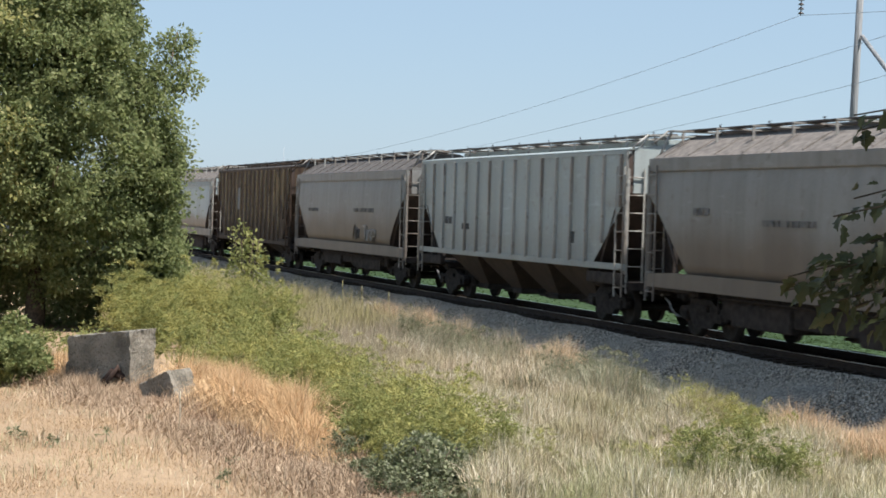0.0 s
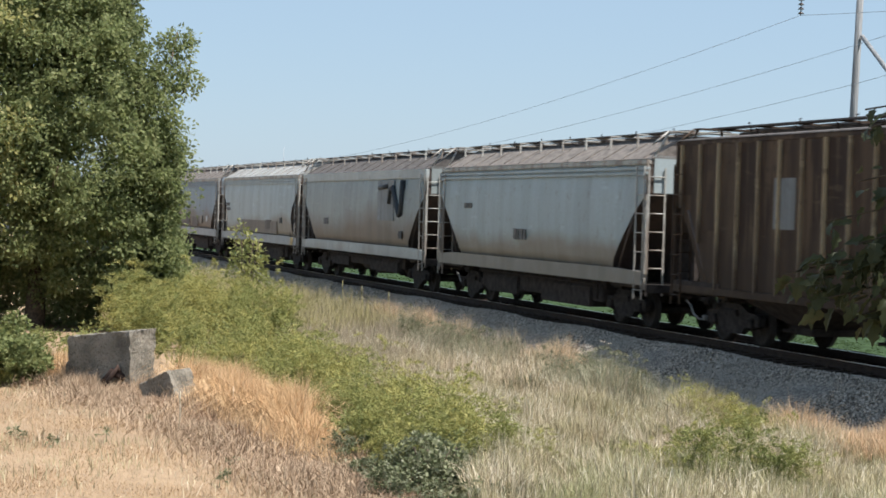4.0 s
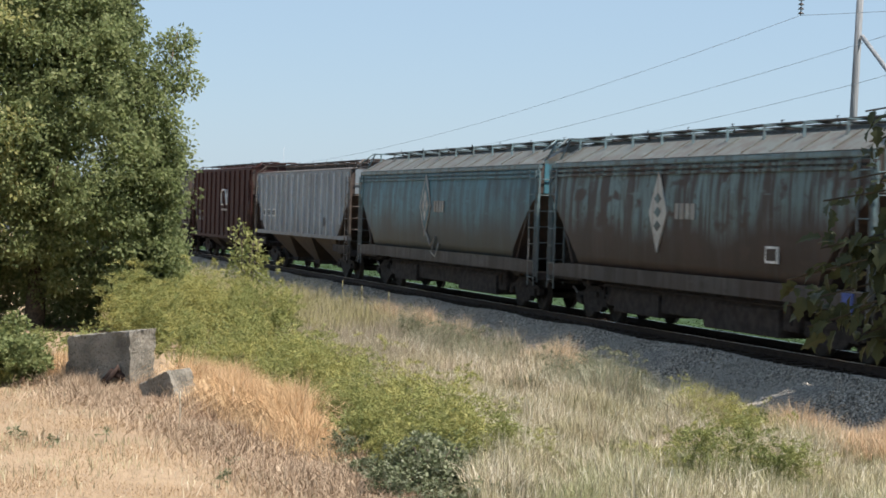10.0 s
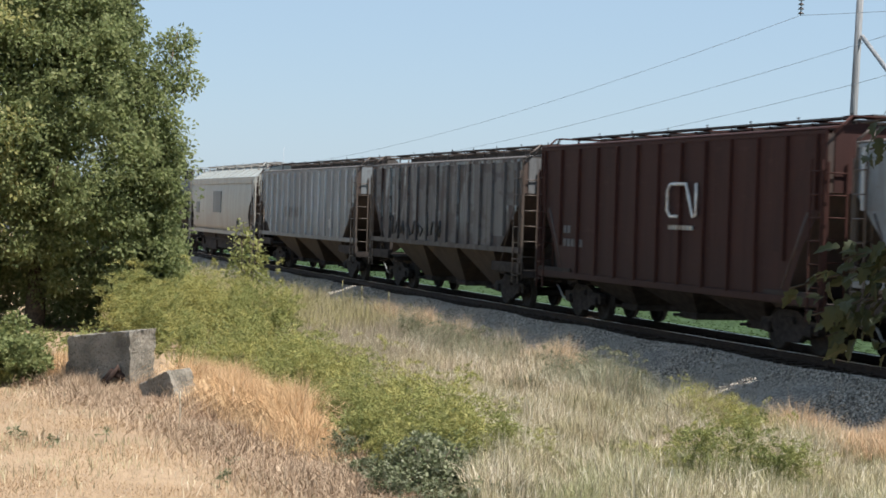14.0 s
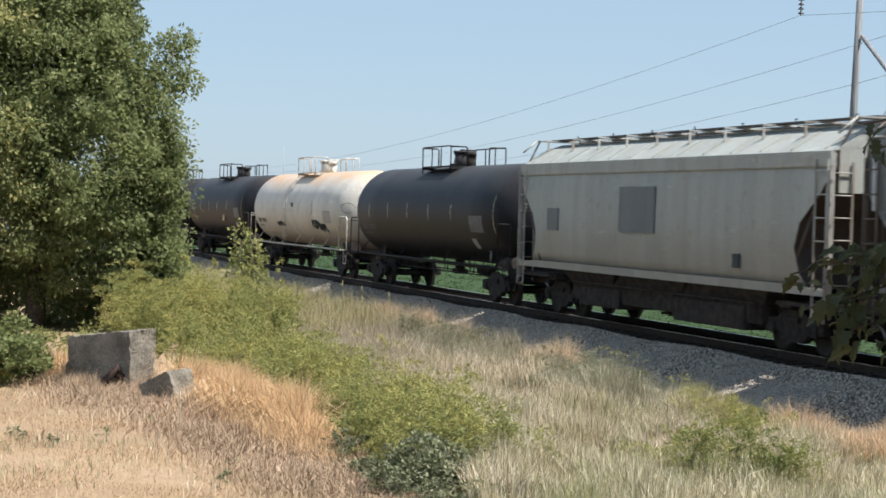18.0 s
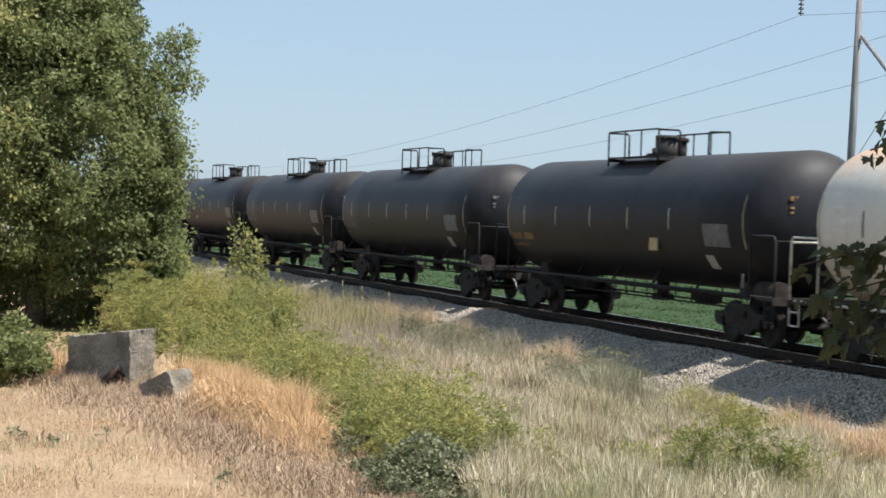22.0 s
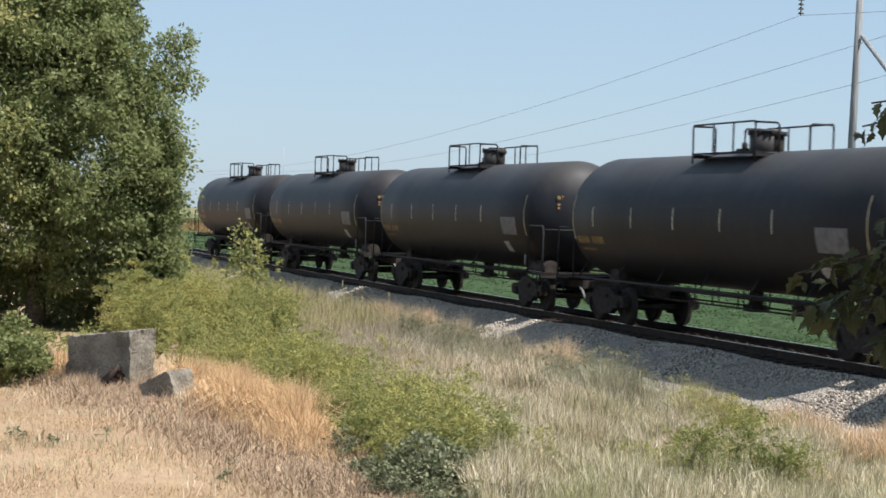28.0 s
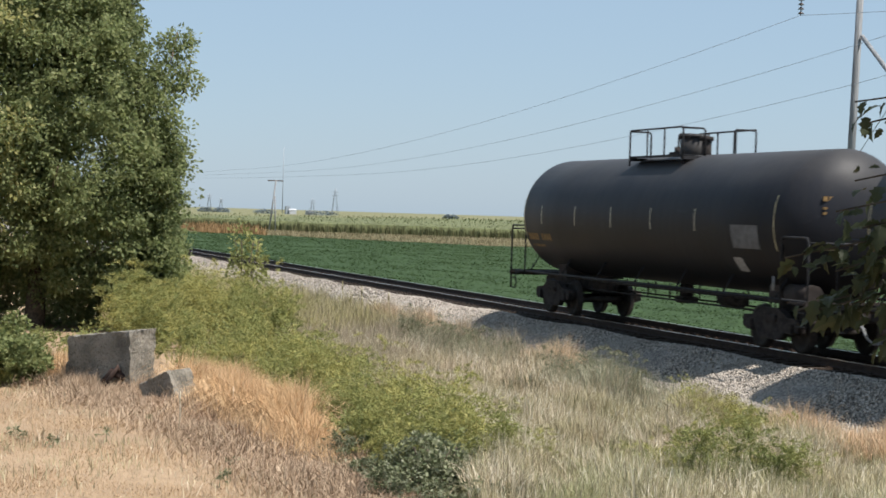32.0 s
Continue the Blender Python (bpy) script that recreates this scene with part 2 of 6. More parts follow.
# brown fouled ballast, its colour also darkened for the shade round the ties
fouled_shaded = plain("fouled_shaded_ballast", (0.050, 0.036, 0.027), 0.95, 0, 0.5, 9)
ballast = tagged(part("ballast_bed", bm, bed_m), "crushed grey limestone ballast bank under the track", "ballast", kind="structure")
ballast.data.materials.append(fouled_shaded)

track = tagged(new("railway_track"), "single railway track with steel rails on dark timber ties", "railway track", kind="structure")
RAIL = [(-0.07, -0.165), (0.07, -0.165), (0.07, -0.15), (0.012, -0.13), (0.012, -0.045), (0.037, -0.035), (0.037, -0.004), (0.03, 0.0), (-0.03, 0.0), (-0.037, -0.004), (-0.037, -0.035), (-0.012, -0.045), (-0.012, -0.13), (-0.07, -0.15)]
for y0 in (-0.755, 0.755):
    bm = bmesh.new()
    ends = [[bm.verts.new((x, y0 + a, z)) for a, z in RAIL] for x in (-700, 400)]
    for k in range(len(RAIL)):
        bm.faces.new((ends[0][k], ends[0][(k + 1) % len(RAIL)], ends[1][(k + 1) % len(RAIL)], ends[1][k]))
    rail = part("rail", bm, steel, track, "rust-brown steel rail")
    bm = bmesh.new()
    box(bm, -700, 400, y0 - 0.027, y0 + 0.027, -0.002, 0.003)
    part("running_surface", bm, shiny, rail, "polished steel running surface")
bm = bmesh.new()
box(bm, -0.115, 0.115, -1.30, 1.30, -0.36, -0.165, 0.012)
tie_me = mesh_of(bm, "tie")
bm = bmesh.new()
for y0 in (-0.755, 0.755):
    box(bm, -0.09, 0.09, y0 - 0.17, y0 + 0.17, -0.166, -0.150)
    for a in (-0.1, 0.1):
        box(bm, -0.05, -0.02, y0 + a - 0.015, y0 + a + 0.015, -0.15, -0.125)
plate_me = mesh_of(bm, "tie_plate")
for i in range(230):
    x = -132 + i * 0.54
    o = part("tie", tie_me, wood_tie, track)
    o.location = (x + random.uniform(-0.03, 0.03), random.uniform(-0.03, 0.03), random.uniform(-0.012, 0.004))
    part("tie_plate", plate_me, steel, o)

# loose stones on the bank
def stones(name, n, x0, x1, y0, y1, size):
    c = np.stack([rng.uniform(x0, x1, n), rng.uniform(y0, y1, n), np.zeros(n)], 1)
    c[:, 2] = np.interp(c[:, 1], [p[0] for p in prof], [p[1] for p in prof]) + 0.025 + 0.03 * np.sin(c[:, 0] * 0.9 + 2 * c[:, 1])
    base = np.array([(1, 0, 0), (-1, 0, 0), (0, 1, 0), (0, -1, 0), (0, 0, 0.8), (0, 0, -0.8)], float)
    r = rng.uniform(0.5, 1.0, (n, 6, 1)) * size * rng.uniform(0.6, 1.3, (n, 1, 1))
    a = rng.uniform(0, 6.28, n)
    ca, sa = np.cos(a)[:, None], np.sin(a)[:, None]
    v = base[None] * r + rng.normal(0, size * 0.15, (n, 6, 3))
    v = np.stack([v[..., 0] * ca - v[..., 1] * sa, v[..., 0] * sa + v[..., 1] * ca, v[..., 2]], -1) + c[:, None]
    f = np.array([(0, 2, 4), (2, 1, 4), (1, 3, 4), (3, 0, 4), (2, 0, 5), (1, 2, 5), (3, 1, 5), (0, 3, 5)])
    F = (f[None] + 6 * np.arange(n)[:, None, None]).reshape(-1, 3)
    soup(name, v.reshape(-1, 3), F, stone_m, "stuff", "loose crushed grey ballast stones on the bank", "ballast stones")


stones("ballast_stones", 56000, -62, -25, -4.0, -1.4, 0.038)
stones("ballast_stones", 14000, -110, -62, -3.6, -1.4, 0.052)


# stones that have rolled to the foot of the bank
n = 7000
tx, ty = rng.uniform(-75, -22, n), -3.45 - np.abs(rng.normal(0, 0.45, n))
tz = ground_z(tx, ty) + 0.015
oct_ = np.array([(1, 0, 0), (-1, 0, 0), (0, 1, 0), (0, -1, 0), (0, 0, 0.8), (0, 0, -0.8)], float)
tv = oct_[None] * rng.uniform(0.5, 1.0, (n, 6, 1)) * 0.05 * rng.uniform(0.6, 1.3, (n, 1, 1)) + rng.normal(0, 0.007, (n, 6, 3)) + np.stack([tx, ty, tz], 1)[:, None]
tf = np.array([(0, 2, 4), (2, 1, 4), (1, 3, 4), (3, 0, 4), (2, 0, 5), (1, 2, 5), (3, 1, 5), (0, 3, 5)])
soup("toe_stones", tv.reshape(-1, 3), (tf[None] + 6 * np.arange(n)[:, None, None]).reshape(-1, 3), stone_m, "stuff", "scattered ballast stones at the foot of the bank", "ballast stones")


# ---- the train ----
iron = plain("truck_iron", (0.029, 0.024, 0.022), 0.9, 0.0, 0.5, 8)
wheel_m = plain("wheel_steel", (0.028, 0.023, 0.020), 0.8, 0.1, 0.3, 8)
under = plain("underframe_grime", (0.036, 0.029, 0.026), 0.9, 0.0, 0.4, 5)
hose_m = plain("brake_hose", (0.22, 0.22, 0.22), 0.5, 0, 0.2)
lens_m = plain("reflector", (0.48, 0.45, 0.34), 0.4, 0, 0.1)
yellow_m = plain("stripe_yellow", (0.40, 0.30, 0.14), 0.5, 0, 0.25)
white_m = plain("stencil_white", (0.60, 0.60, 0.58), 0.6, 0, 0.25)
faint_stencil = plain("stencil_faint", (0.13, 0.125, 0.12), 0.6, 0, 0.35)
grey_stencil = plain("stencil_grey", (0.11, 0.11, 0.115), 0.6, 0, 0.25)
black_stencil = plain("stencil_black", (0.04, 0.045, 0.05), 0.6, 0, 0.25)
gold_stencil = plain("stencil_gold", (0.25, 0.155, 0.062), 0.6, 0, 0.35)
stripe_m = plain("stripe_pale_yellow", (0.42, 0.36, 0.22), 0.5, 0, 0.25)
blue_m = plain("blue_equipment", (0.05, 0.08, 0.25), 0.5, 0, 0.2)
placard_m = plain("placard", (0.30, 0.29, 0.28), 0.5, 0, 0.3, 20)


def wheelset_mesh():
    bm = bmesh.new()
    for s in (-1, 1):
        prof_w = [(0.09, 0.0), (0.09, 0.10), (0.05, 0.14), (0.03, 0.34), (0.06, 0.38), (0.065, 0.455), (-0.045, 0.462), (-0.06, 0.49), (-0.075, 0.485), (-0.075, 0.36), (-0.02, 0.32), (-0.05, 0.12), (-0.08, 0.0)]
        rings = []
        for y, r in prof_w:
            yy = s * (0.755 + y)
            rings.append([bm.verts.new((r * math.cos(k * math.tau / 28), yy, r * math.sin(k * math.tau / 28))) for k in range(28)] if r > 0.01 else [bm.verts.new((0, yy, 0))])
        for p, q in zip(rings, rings[1:]):
            for k in range(28):
                a = [p[k % len(p)], p[(k + 1) % len(p)], q[(k + 1) % len(q)], q[k % len(q)]]
                f = [v for i, v in enumerate(a) if v not in a[:i]]
                bm.faces.new(f).smooth = True
        rod(bm, (0, s * 0.80, 0), (0, s * 1.05, 0), 0.085, 12)
        for k in range(3):
            w = k * math.tau / 3
            rod(bm, (0.055 * math.cos(w), s * 1.05, 0.055 * math.sin(w)), (0.055 * math.cos(w), s * 1.065, 0.055 * math.sin(w)), 0.02, 6)
    rod(bm, (0, -0.75, 0), (0, 0.75, 0), 0.08, 10)
    bmesh.ops.recalc_face_normals(bm, faces=bm.faces)
    return mesh_of(bm, "wheelset")


def side_frame_mesh(s):
    bm = bmesh.new()
    out = [(-1.25, 0.62), (-1.18, 0.70), (-0.75, 0.72), (-0.35, 0.90), (0.35, 0.90), (0.75, 0.72), (1.18, 0.70), (1.25, 0.62), (1.22, 0.44), (1.05, 0.44), (1.02, 0.58), (0.76, 0.58), (0.70, 0.46), (0.40, 0.24), (-0.40, 0.24), (-0.70, 0.46), (-0.76, 0.58), (-1.02, 0.58), (-1.05, 0.44), (-1.22, 0.44)]
    y0, y1 = sorted((s * 0.90, s * 1.06))
    extrude_xz(bm, out, y0, y1)
    for x in (-0.89, 0.89):
        box(bm, x - 0.14, x + 0.14, min(s * 0.88, s * 1.12), max(s * 0.88, s * 1.12), 0.40, 0.62, 0.02)
    for x in (-0.16, 0, 0.16):
        rod(bm, (x, s * 1.00, 0.32), (x, s * 1.00, 0.62), 0.06, 8)
    box(bm, -0.30, 0.30, min(s * 0.94, s * 1.12), max(s * 0.94, s * 1.12), 0.62, 0.76, 0.02)
    return mesh_of(bm, "side_frame")


WHEEL_ME, FRAME_ME = wheelset_mesh(), {s: side_frame_mesh(s) for s in (-1, 1)}
bm = bmesh.new()
box(bm, -0.22, 0.22, -1.05, 1.05, 0.60, 0.82, 0.03)
rod(bm, (0, 0, 0.80), (0, 0, 1.0), 0.2, 14)
for s in (-1, 1):
    box(bm, s * 0.42 - 0.04, s * 0.42 + 0.04, -0.85, 0.85, 0.34, 0.46)
    for y in (-0.755, 0.755):
        box(bm, s * 0.40 - 0.05, s * 0.40 + 0.05, y - 0.06, y + 0.06, 0.30, 0.62)
BOLSTER_ME = mesh_of(bm, "bolster")
bm = bmesh.new()
box(bm, 0.0, 0.42, -0.09, 0.09, 0.76, 0.94, 0.02)
box(bm, 0.36, 0.60, -0.16, 0.14, 0.70, 0.99, 0.05)
box(bm, 0.50, 0.66, -0.15, -0.06, 0.72, 0.97, 0.03)
COUPLER_ME = mesh_of(bm, "coupler")
bm = bmesh.new()
pipe(bm, [(0.0, -0.35, 0.75), (0.22, -0.35, 0.66), (0.36, -0.32, 0.45), (0.52, -0.25, 0.34), (0.66, -0.18, 0.36)], 0.026, 6)
box(bm, 0.62, 0.72, -0.22, -0.12, 0.32, 0.44, 0.01)
HOSE_ME = mesh_of(bm, "brake_hose")
SPIN = []          # (wheelset, x of the axle on the car, radius, car)


def running_gear(car, centre, half):
    """Two trucks with turning wheelsets, couplers and hoses under one car."""
    for s in (-1, 1):
        tr = part("truck", BOLSTER_ME, iron, car, "dark grimy two-axle freight truck")
        tr.location = (s * centre, 0, 0)
        for side in (-1, 1):
            part("side_frame", FRAME_ME[side], iron, tr)
        for a in (-0.89, 0.89):
            w = part("wheelset", WHEEL_ME, wheel_m, tr, "rusty steel wheels on one axle")
            w.location = (a, 0, 0.46)
            SPIN.append((w, a, car, s * centre + a))
        c = part("coupler", COUPLER_ME, iron, car, "rusty cast knuckle coupler")
        c.location, c.rotation_euler = (s * half, 0, 0), (0, 0, 0 if s > 0 else math.pi)
        h = part("brake_hose", HOSE_ME, hose_m, car, "grey rubber air hose with pale end fitting")
        h.location, h.rotation_euler = (s * (half - 0.05), 0, 0), (0, 0, 0 if s > 0 else math.pi)


def ladder_mesh(z0, z1, n, w=0.42):
    """A ladder in the x-z plane at y 0, standing on z0."""
    bm = bmesh.new()
    for x in (0, w):
        box(bm, x - 0.02, x + 0.02, -0.015, 0.015, z0, z1)
    for k in range(n):
        z = z0 + (z1 - z0) * (k + 0.5) / n
        rod(bm, (0, 0, z), (w, 0, z), 0.016, 6)
    return mesh_of(bm, "ladder")


SIDE_LADDER, END_LADDER = ladder_mesh(0.75, 3.95, 7, 0.46), ladder_mesh(0.85, 3.90, 7)
bm = bmesh.new()
for k in range(24):
    a, c = k * math.tau / 24, (k + 1) * math.tau / 24
    rod(bm, (0, 0.28 * math.cos(a), 0.28 * math.sin(a)), (0, 0.28 * math.cos(c), 0.28 * math.sin(c)), 0.016, 5)
for k in range(5):
    a = k * math.tau / 5
    rod(bm, (0, 0, 0), (0, 0.28 * math.cos(a), 0.28 * math.sin(a)), 0.012, 5)
BRAKE_WHEEL = mesh_of(bm, "brake_wheel")


def hopper_body(half, cyl, low, cut, bulge=False, eave=4.04):
    """Three meshes: the bin with curved or flat sides, its sloping end sheets, and the roof with a flat crown."""
    if cyl:
        side = [(-1.46, low), (-1.52, 1.7), (-1.55, 2.2), (-1.56, 2.7), (-1.545, 3.3), (-1.50, 3.75), (-1.43, 4.04), (-1.40, 4.12)]
        top = [(-1.44, 4.122), (-1.40, 4.15), (-0.75, 4.55), (-0.30, 4.70)]
    else:
        side = [(-1.50, low), (-1.50, 2.2), (-1.50, 2.7), (-1.50, 3.3), (-1.50, eave - 0.09), (-1.48, eave)]
        top = [(-1.52, eave + 0.002), (-1.50, eave + 0.03), (-0.80, eave + 0.12), (-0.30, eave + 0.17)]
    p = side + [(-y, z) for y, z in side[::-1]]
    bm, ends, roof = bmesh.new(), {-1: bmesh.new(), 1: bmesh.new()}, bmesh.new()

    def reach(z):
        if bulge:
            return half - 1.35 * max(0.0, math.sin(math.pi * min(1.0, max(0.0, (3.45 - z) / 2.55)))) ** 0.8
        return half if z > 3.25 else half - cut * min(1.0, (3.25 - z) / (3.25 - 1.5)) ** (0.85 if cyl else 1.0)

    us = [-1, -0.75, -0.5, -0.25, 0, 0.25, 0.5, 0.75, 1]
    grid = [[bm.verts.new((u * reach(z), y, z)) for u in us] for y, z in p]
    n = len(p)
    for j in range(n):
        for i in range(len(us) - 1):
            k = (j + 1) % n
            f = bm.faces.new((grid[j][i], grid[j][i + 1], grid[k][i + 1], grid[k][i]))
            f.smooth = cyl and j != n - 1 and j != n // 2 - 1
    for e in (-1, 1):
        g = [ends[e].verts.new((e * reach(z), y * 0.995, z)) for y, z in p]
        for j in range(n // 2 - 1):
            q = (g[j], g[j + 1], g[n - 2 - j], g[n - 1 - j])
            ends[e].faces.new(q if e < 0 else q[::-1])
    rp = top + [(-y, z) for y, z in top[::-1]]
    g = [[roof.verts.new((u * (half + 0.02), y, z)) for u in us] for y, z in rp]
    n = len(rp)
    for j in range(n):
        for i in range(len(us) - 1):
            roof.faces.new((g[j][i], g[j][i + 1], g[(j + 1) % n][i + 1], g[(j + 1) % n][i]))
    for i in (0, len(us) - 1):
        roof.faces.new([row[i] for row in g] if i else [row[i] for row in g][::-1])
    for m in (bm, ends[-1], ends[1], roof):
        bmesh.ops.recalc_face_normals(m, faces=m.faces)
    return bm, ends, roof


def hopper_car(x0, front, rear, kind, paint, roof, trim, label, bays=3, ribs=0, under_m=None, sill_m=None, bulge=False, eave=4.26, floor_z=1.6, rib_m=None, sill_top=1.46, sill_low=1.10, bands=True, skirt=0.40, fascia_m=None):
    """A covered hopper. kind: cyl (curved sides, deep side sill) or rib (flat ribbed sides, slope sheets bare below)."""
    half = (front - rear) / 2
    car = tagged(new("hopper_car"), label, "freight car", "freight cars of the train")
    cyl = kind == "cyl"
    low = 1.40 if cyl else floor_z
    crown = 4.70 if cyl else eave + 0.17
    board = max(crown + 0.10, min(4.80, crown + 0.22))
    under_m, sill_m = under_m or under, sill_m or paint
    shell, slope, lid = hopper_body(half, cyl, low, 2.1 if kind != "box" else 1.5, bulge, eave)
    body = part("body", shell, paint, car)
    for e in (-1, 1):
        part("slope_sheet", slope[e], rust_sheet, car, "rust-brown sloping end sheet")
    part("roof", lid, roof, car, "dusty sloping roof")
    # roof furniture
    bm = bmesh.new()
    for y in (-0.42, 0.42):
        box(bm, -half - 0.1, half + 0.1, y - 0.17, y + 0.17, board, board + 0.035)
    walk_ = part("running_board", bm, roof_dark, car, "open dark steel roof walkway")
    n = int(half * 1.25)
    bm = bmesh.new()
    foot = 0.88 if cyl else 0.60
    box(bm, -0.02, 0.02, -foot - 0.02, foot + 0.02, board - 0.035, board)
    for y in (-foot, foot):
        box(bm, -0.02, 0.02, y - 0.025, y + 0.025, crown - (0.24 if cyl else 0.12), board - 0.05)
    me = mesh_of(bm, "bracket")
    for k in range(n):
        o = part("bracket", me, trim, walk_)
        o.location.x = -half + 0.4 + (2 * half - 0.8) * k / (n - 1)
    bm = bmesh.new()
    box(bm, -half + 0.5, half - 0.5, -0.22, 0.22, crown - 0.04, max(crown + 0.01, board - 0.08), 0.02)
    hatch = part("hatch", bm, roof, car, "long hatch cover along the roof")
    bm = bmesh.new()
    box(bm, -0.05, 0.05, -0.28, 0.28, board - 0.08, board - 0.05)
    pipe(bm, [(0.05, -0.26, board - 0.08), (0.05, -0.36, board + 0.11), (0.2, -0.40, board + 0.11)], 0.014, 5)
    me = mesh_of(bm, "hatch_clamp")
    for k in range(7):
        part("hatch_clamp", me, under, hatch).location.x = -half + 1.2 + (2 * half - 2.4) * k / 6
    for s in (-1, 1):
        # eaves rail
        bm = bmesh.new()
        box(bm, -half, half, min(s * 1.40, s * 1.52), max(s * 1.40, s * 1.52), 3.98 if cyl else eave - 0.12, 4.10 if cyl else eave - 0.01, 0.02)
        part("eaves_rail", bm, paint if not cyl else trim, car)
        if cyl:
            bm = bmesh.new()
            if bands:
                box(bm, -half, half, min(s * 1.46, s * 1.56), max(s * 1.46, s * 1.56), 3.74, 3.80)
                box(bm, -half, half, min(s * 1.44, s * 1.54), max(s * 1.44, s * 1.54), 3.86, 3.92)
            else:
                box(bm, -half, half, min(s * 1.40, s * 1.555), max(s * 1.40, s * 1.555), 3.80, 4.11, 0.02)
            part("side_band", bm, fascia_m or paint, car, "pressed stiffening bands under the eaves" if bands else "smooth pale band under the eaves")
        # side sill
        bm = bmesh.new()
        if cyl:
            e = half - 0.1
            extrude_xz(bm, [(-e, sill_low), (e, sill_low), (e, sill_top - 0.06), (e - 1.4, sill_top), (-e + 1.4, sill_top), (-e, sill_top - 0.06)], min(s * 1.48, s * 1.58), max(s * 1.48, s * 1.58))
        else:
            box(bm, -half, half, min(s * 1.44, s * 1.56), max(s * 1.44, s * 1.56), low - 0.12, low + 0.04, 0.01)
        part("side_sill", bm, sill_m, car)
        if kind != "cyl":
            for e in (-1, 1):
                bm = bmesh.new()
                box(bm, min(e * half, e * (half - 2.4)), max(e * half, e * (half - 2.4)), min(s * 1.40, s * 1.54), max(s * 1.40, s * 1.54), 1.05, 1.32, 0.01)
                part("end_sill_plate", bm, under, car)
        for e in (-1, 1):
            xp = e * (half - 0.04)
            bm = bmesh.new()
            box(bm, xp - 0.03, xp + 0.03, min(s * 1.46, s * 1.53), max(s * 1.46, s * 1.53), 1.0, 4.1 if cyl else eave)
            part("corner_post", bm, trim, car)
            bm = bmesh.new()
            pipe(bm, [(e * (half - 1.7), s * 1.48, 1.35), (e * (half - 0.7), s * 1.50, 2.9)], 0.035, 6)
            part("brace", bm, rust_sheet, car)
            o = part("ladder", SIDE_LADDER, trim, car, "welded steel side ladder")
            o.location = (xp if e < 0 else xp - 0.46, s * 1.575, 0)
            o = part("ladder", END_LADDER, trim, car, "welded steel end ladder")
            o.location, o.rotation_euler = (e * (half + 0.06), s * 1.50, 0), (0, 0, -s * math.pi / 2)
    for e in (-1, 1):
        bm = bmesh.new()
        box(bm, min(e * (half - 0.02), e * (half + 0.02)), max(e * (half - 0.02), e * (half + 0.02)), -1.35, 1.35, 3.30, 4.2 if cyl else eave)
        part("end_sheet", bm, paint, car)
        bm = bmesh.new()
        box(bm, min(e * half, e * (half - 2.2)), max(e * half, e * (half - 2.2)), -1.45, 1.45, 1.02, 1.10)
        box(bm, min(e * half, e * (half + 0.12)), max(e * half, e * (half + 0.12)), -1.50, 1.50, 0.92, 1.12, 0.01)
        part("end_platform", bm, under, car)
        bm = bmesh.new()
        for y in (-1.3, 1.3):
            pipe(bm, [(e * (half - 0.05), y, 4.2), (e * (half + 0.02), y * 0.75, board)], 0.03, 6)
        box(bm, min(e * (half - 0.25), e * (half + 0.15)), max(e * (half - 0.25), e * (half + 0.15)), -1.05, 1.05, board - 0.03, board)
        pipe(bm, [(e * (half + 0.1), -1.05, board - 0.02), (e * (half + 0.1), -1.45, board - 0.35)], 0.025, 6)
        part("crossover_board", bm, trim, car)
    o = part("brake_wheel", BRAKE_WHEEL, under, car)
    o.location = (half + 0.22, 0.55, 2.2)
    bm = bmesh.new()
    box(bm, half - 0.0, half + 0.2, 0.45, 0.65, 2.1, 2.3, 0.02)
    rod(bm, (half + 0.12, 0.55, 1.1), (half + 0.12, 0.55, 2.1), 0.02, 6)
    part("hand_brake", bm, under, car)
    # bottom bays
    span = 2 * (half - 2.6)
    for k in range(bays):
        cx = -span / 2 + span * (k + 0.5) / bays
        w = span / bays / 2
        bm = bmesh.new()
        top, y1 = low + 0.02, (1.40 if cyl else 1.46)
        yb, wb = (0.95, 0.75) if cyl else (0.62, 0.42)
        a = [bm.verts.new((cx + sx * w, sy * y1, top)) for sx, sy in ((-1, -1), (1, -1), (1, 1), (-1, 1))]
        c = [bm.verts.new((cx + sx * wb, sy * yb, 0.52)) for sx, sy in ((-1, -1), (1, -1), (1, 1), (-1, 1))]
        for i in range(4):
            bm.faces.new((a[i], a[(i + 1) % 4], c[(i + 1) % 4], c[i]))
        bm.faces.new(c[::-1])
        bmesh.ops.recalc_face_normals(bm, faces=bm.faces)
        bay = part("hopper_bay", bm, under_m, car, "sloping discharge bay")
        bm = bmesh.new()
        box(bm, cx - 0.5, cx + 0.5, -0.66, 0.66, 0.36, 0.52, 0.02)
        rod(bm, (cx - 0.3, -0.9, 0.44), (cx - 0.3, 0.9, 0.44), 0.035, 8)
        part("outlet_gate", bm, under, bay)
    bm = bmesh.new()
    box(bm, -half, half, -0.28, 0.28, 0.80, 1.06)
    for e in (-1, 1):
        box(bm, e * (half - 2.1) - 0.25, e * (half - 2.1) + 0.25, -1.3, 1.3, 0.95, 1.1)
        # dark upright plate, added to close the see-through gap in the camera's view
        box(bm, min(e * (half - 2.2), e * (half - 0.35)), max(e * (half - 2.2), e * (half - 0.35)), -0.06, 0.06, 1.06, 2.2)
    part("centre_sill", bm, under, car)
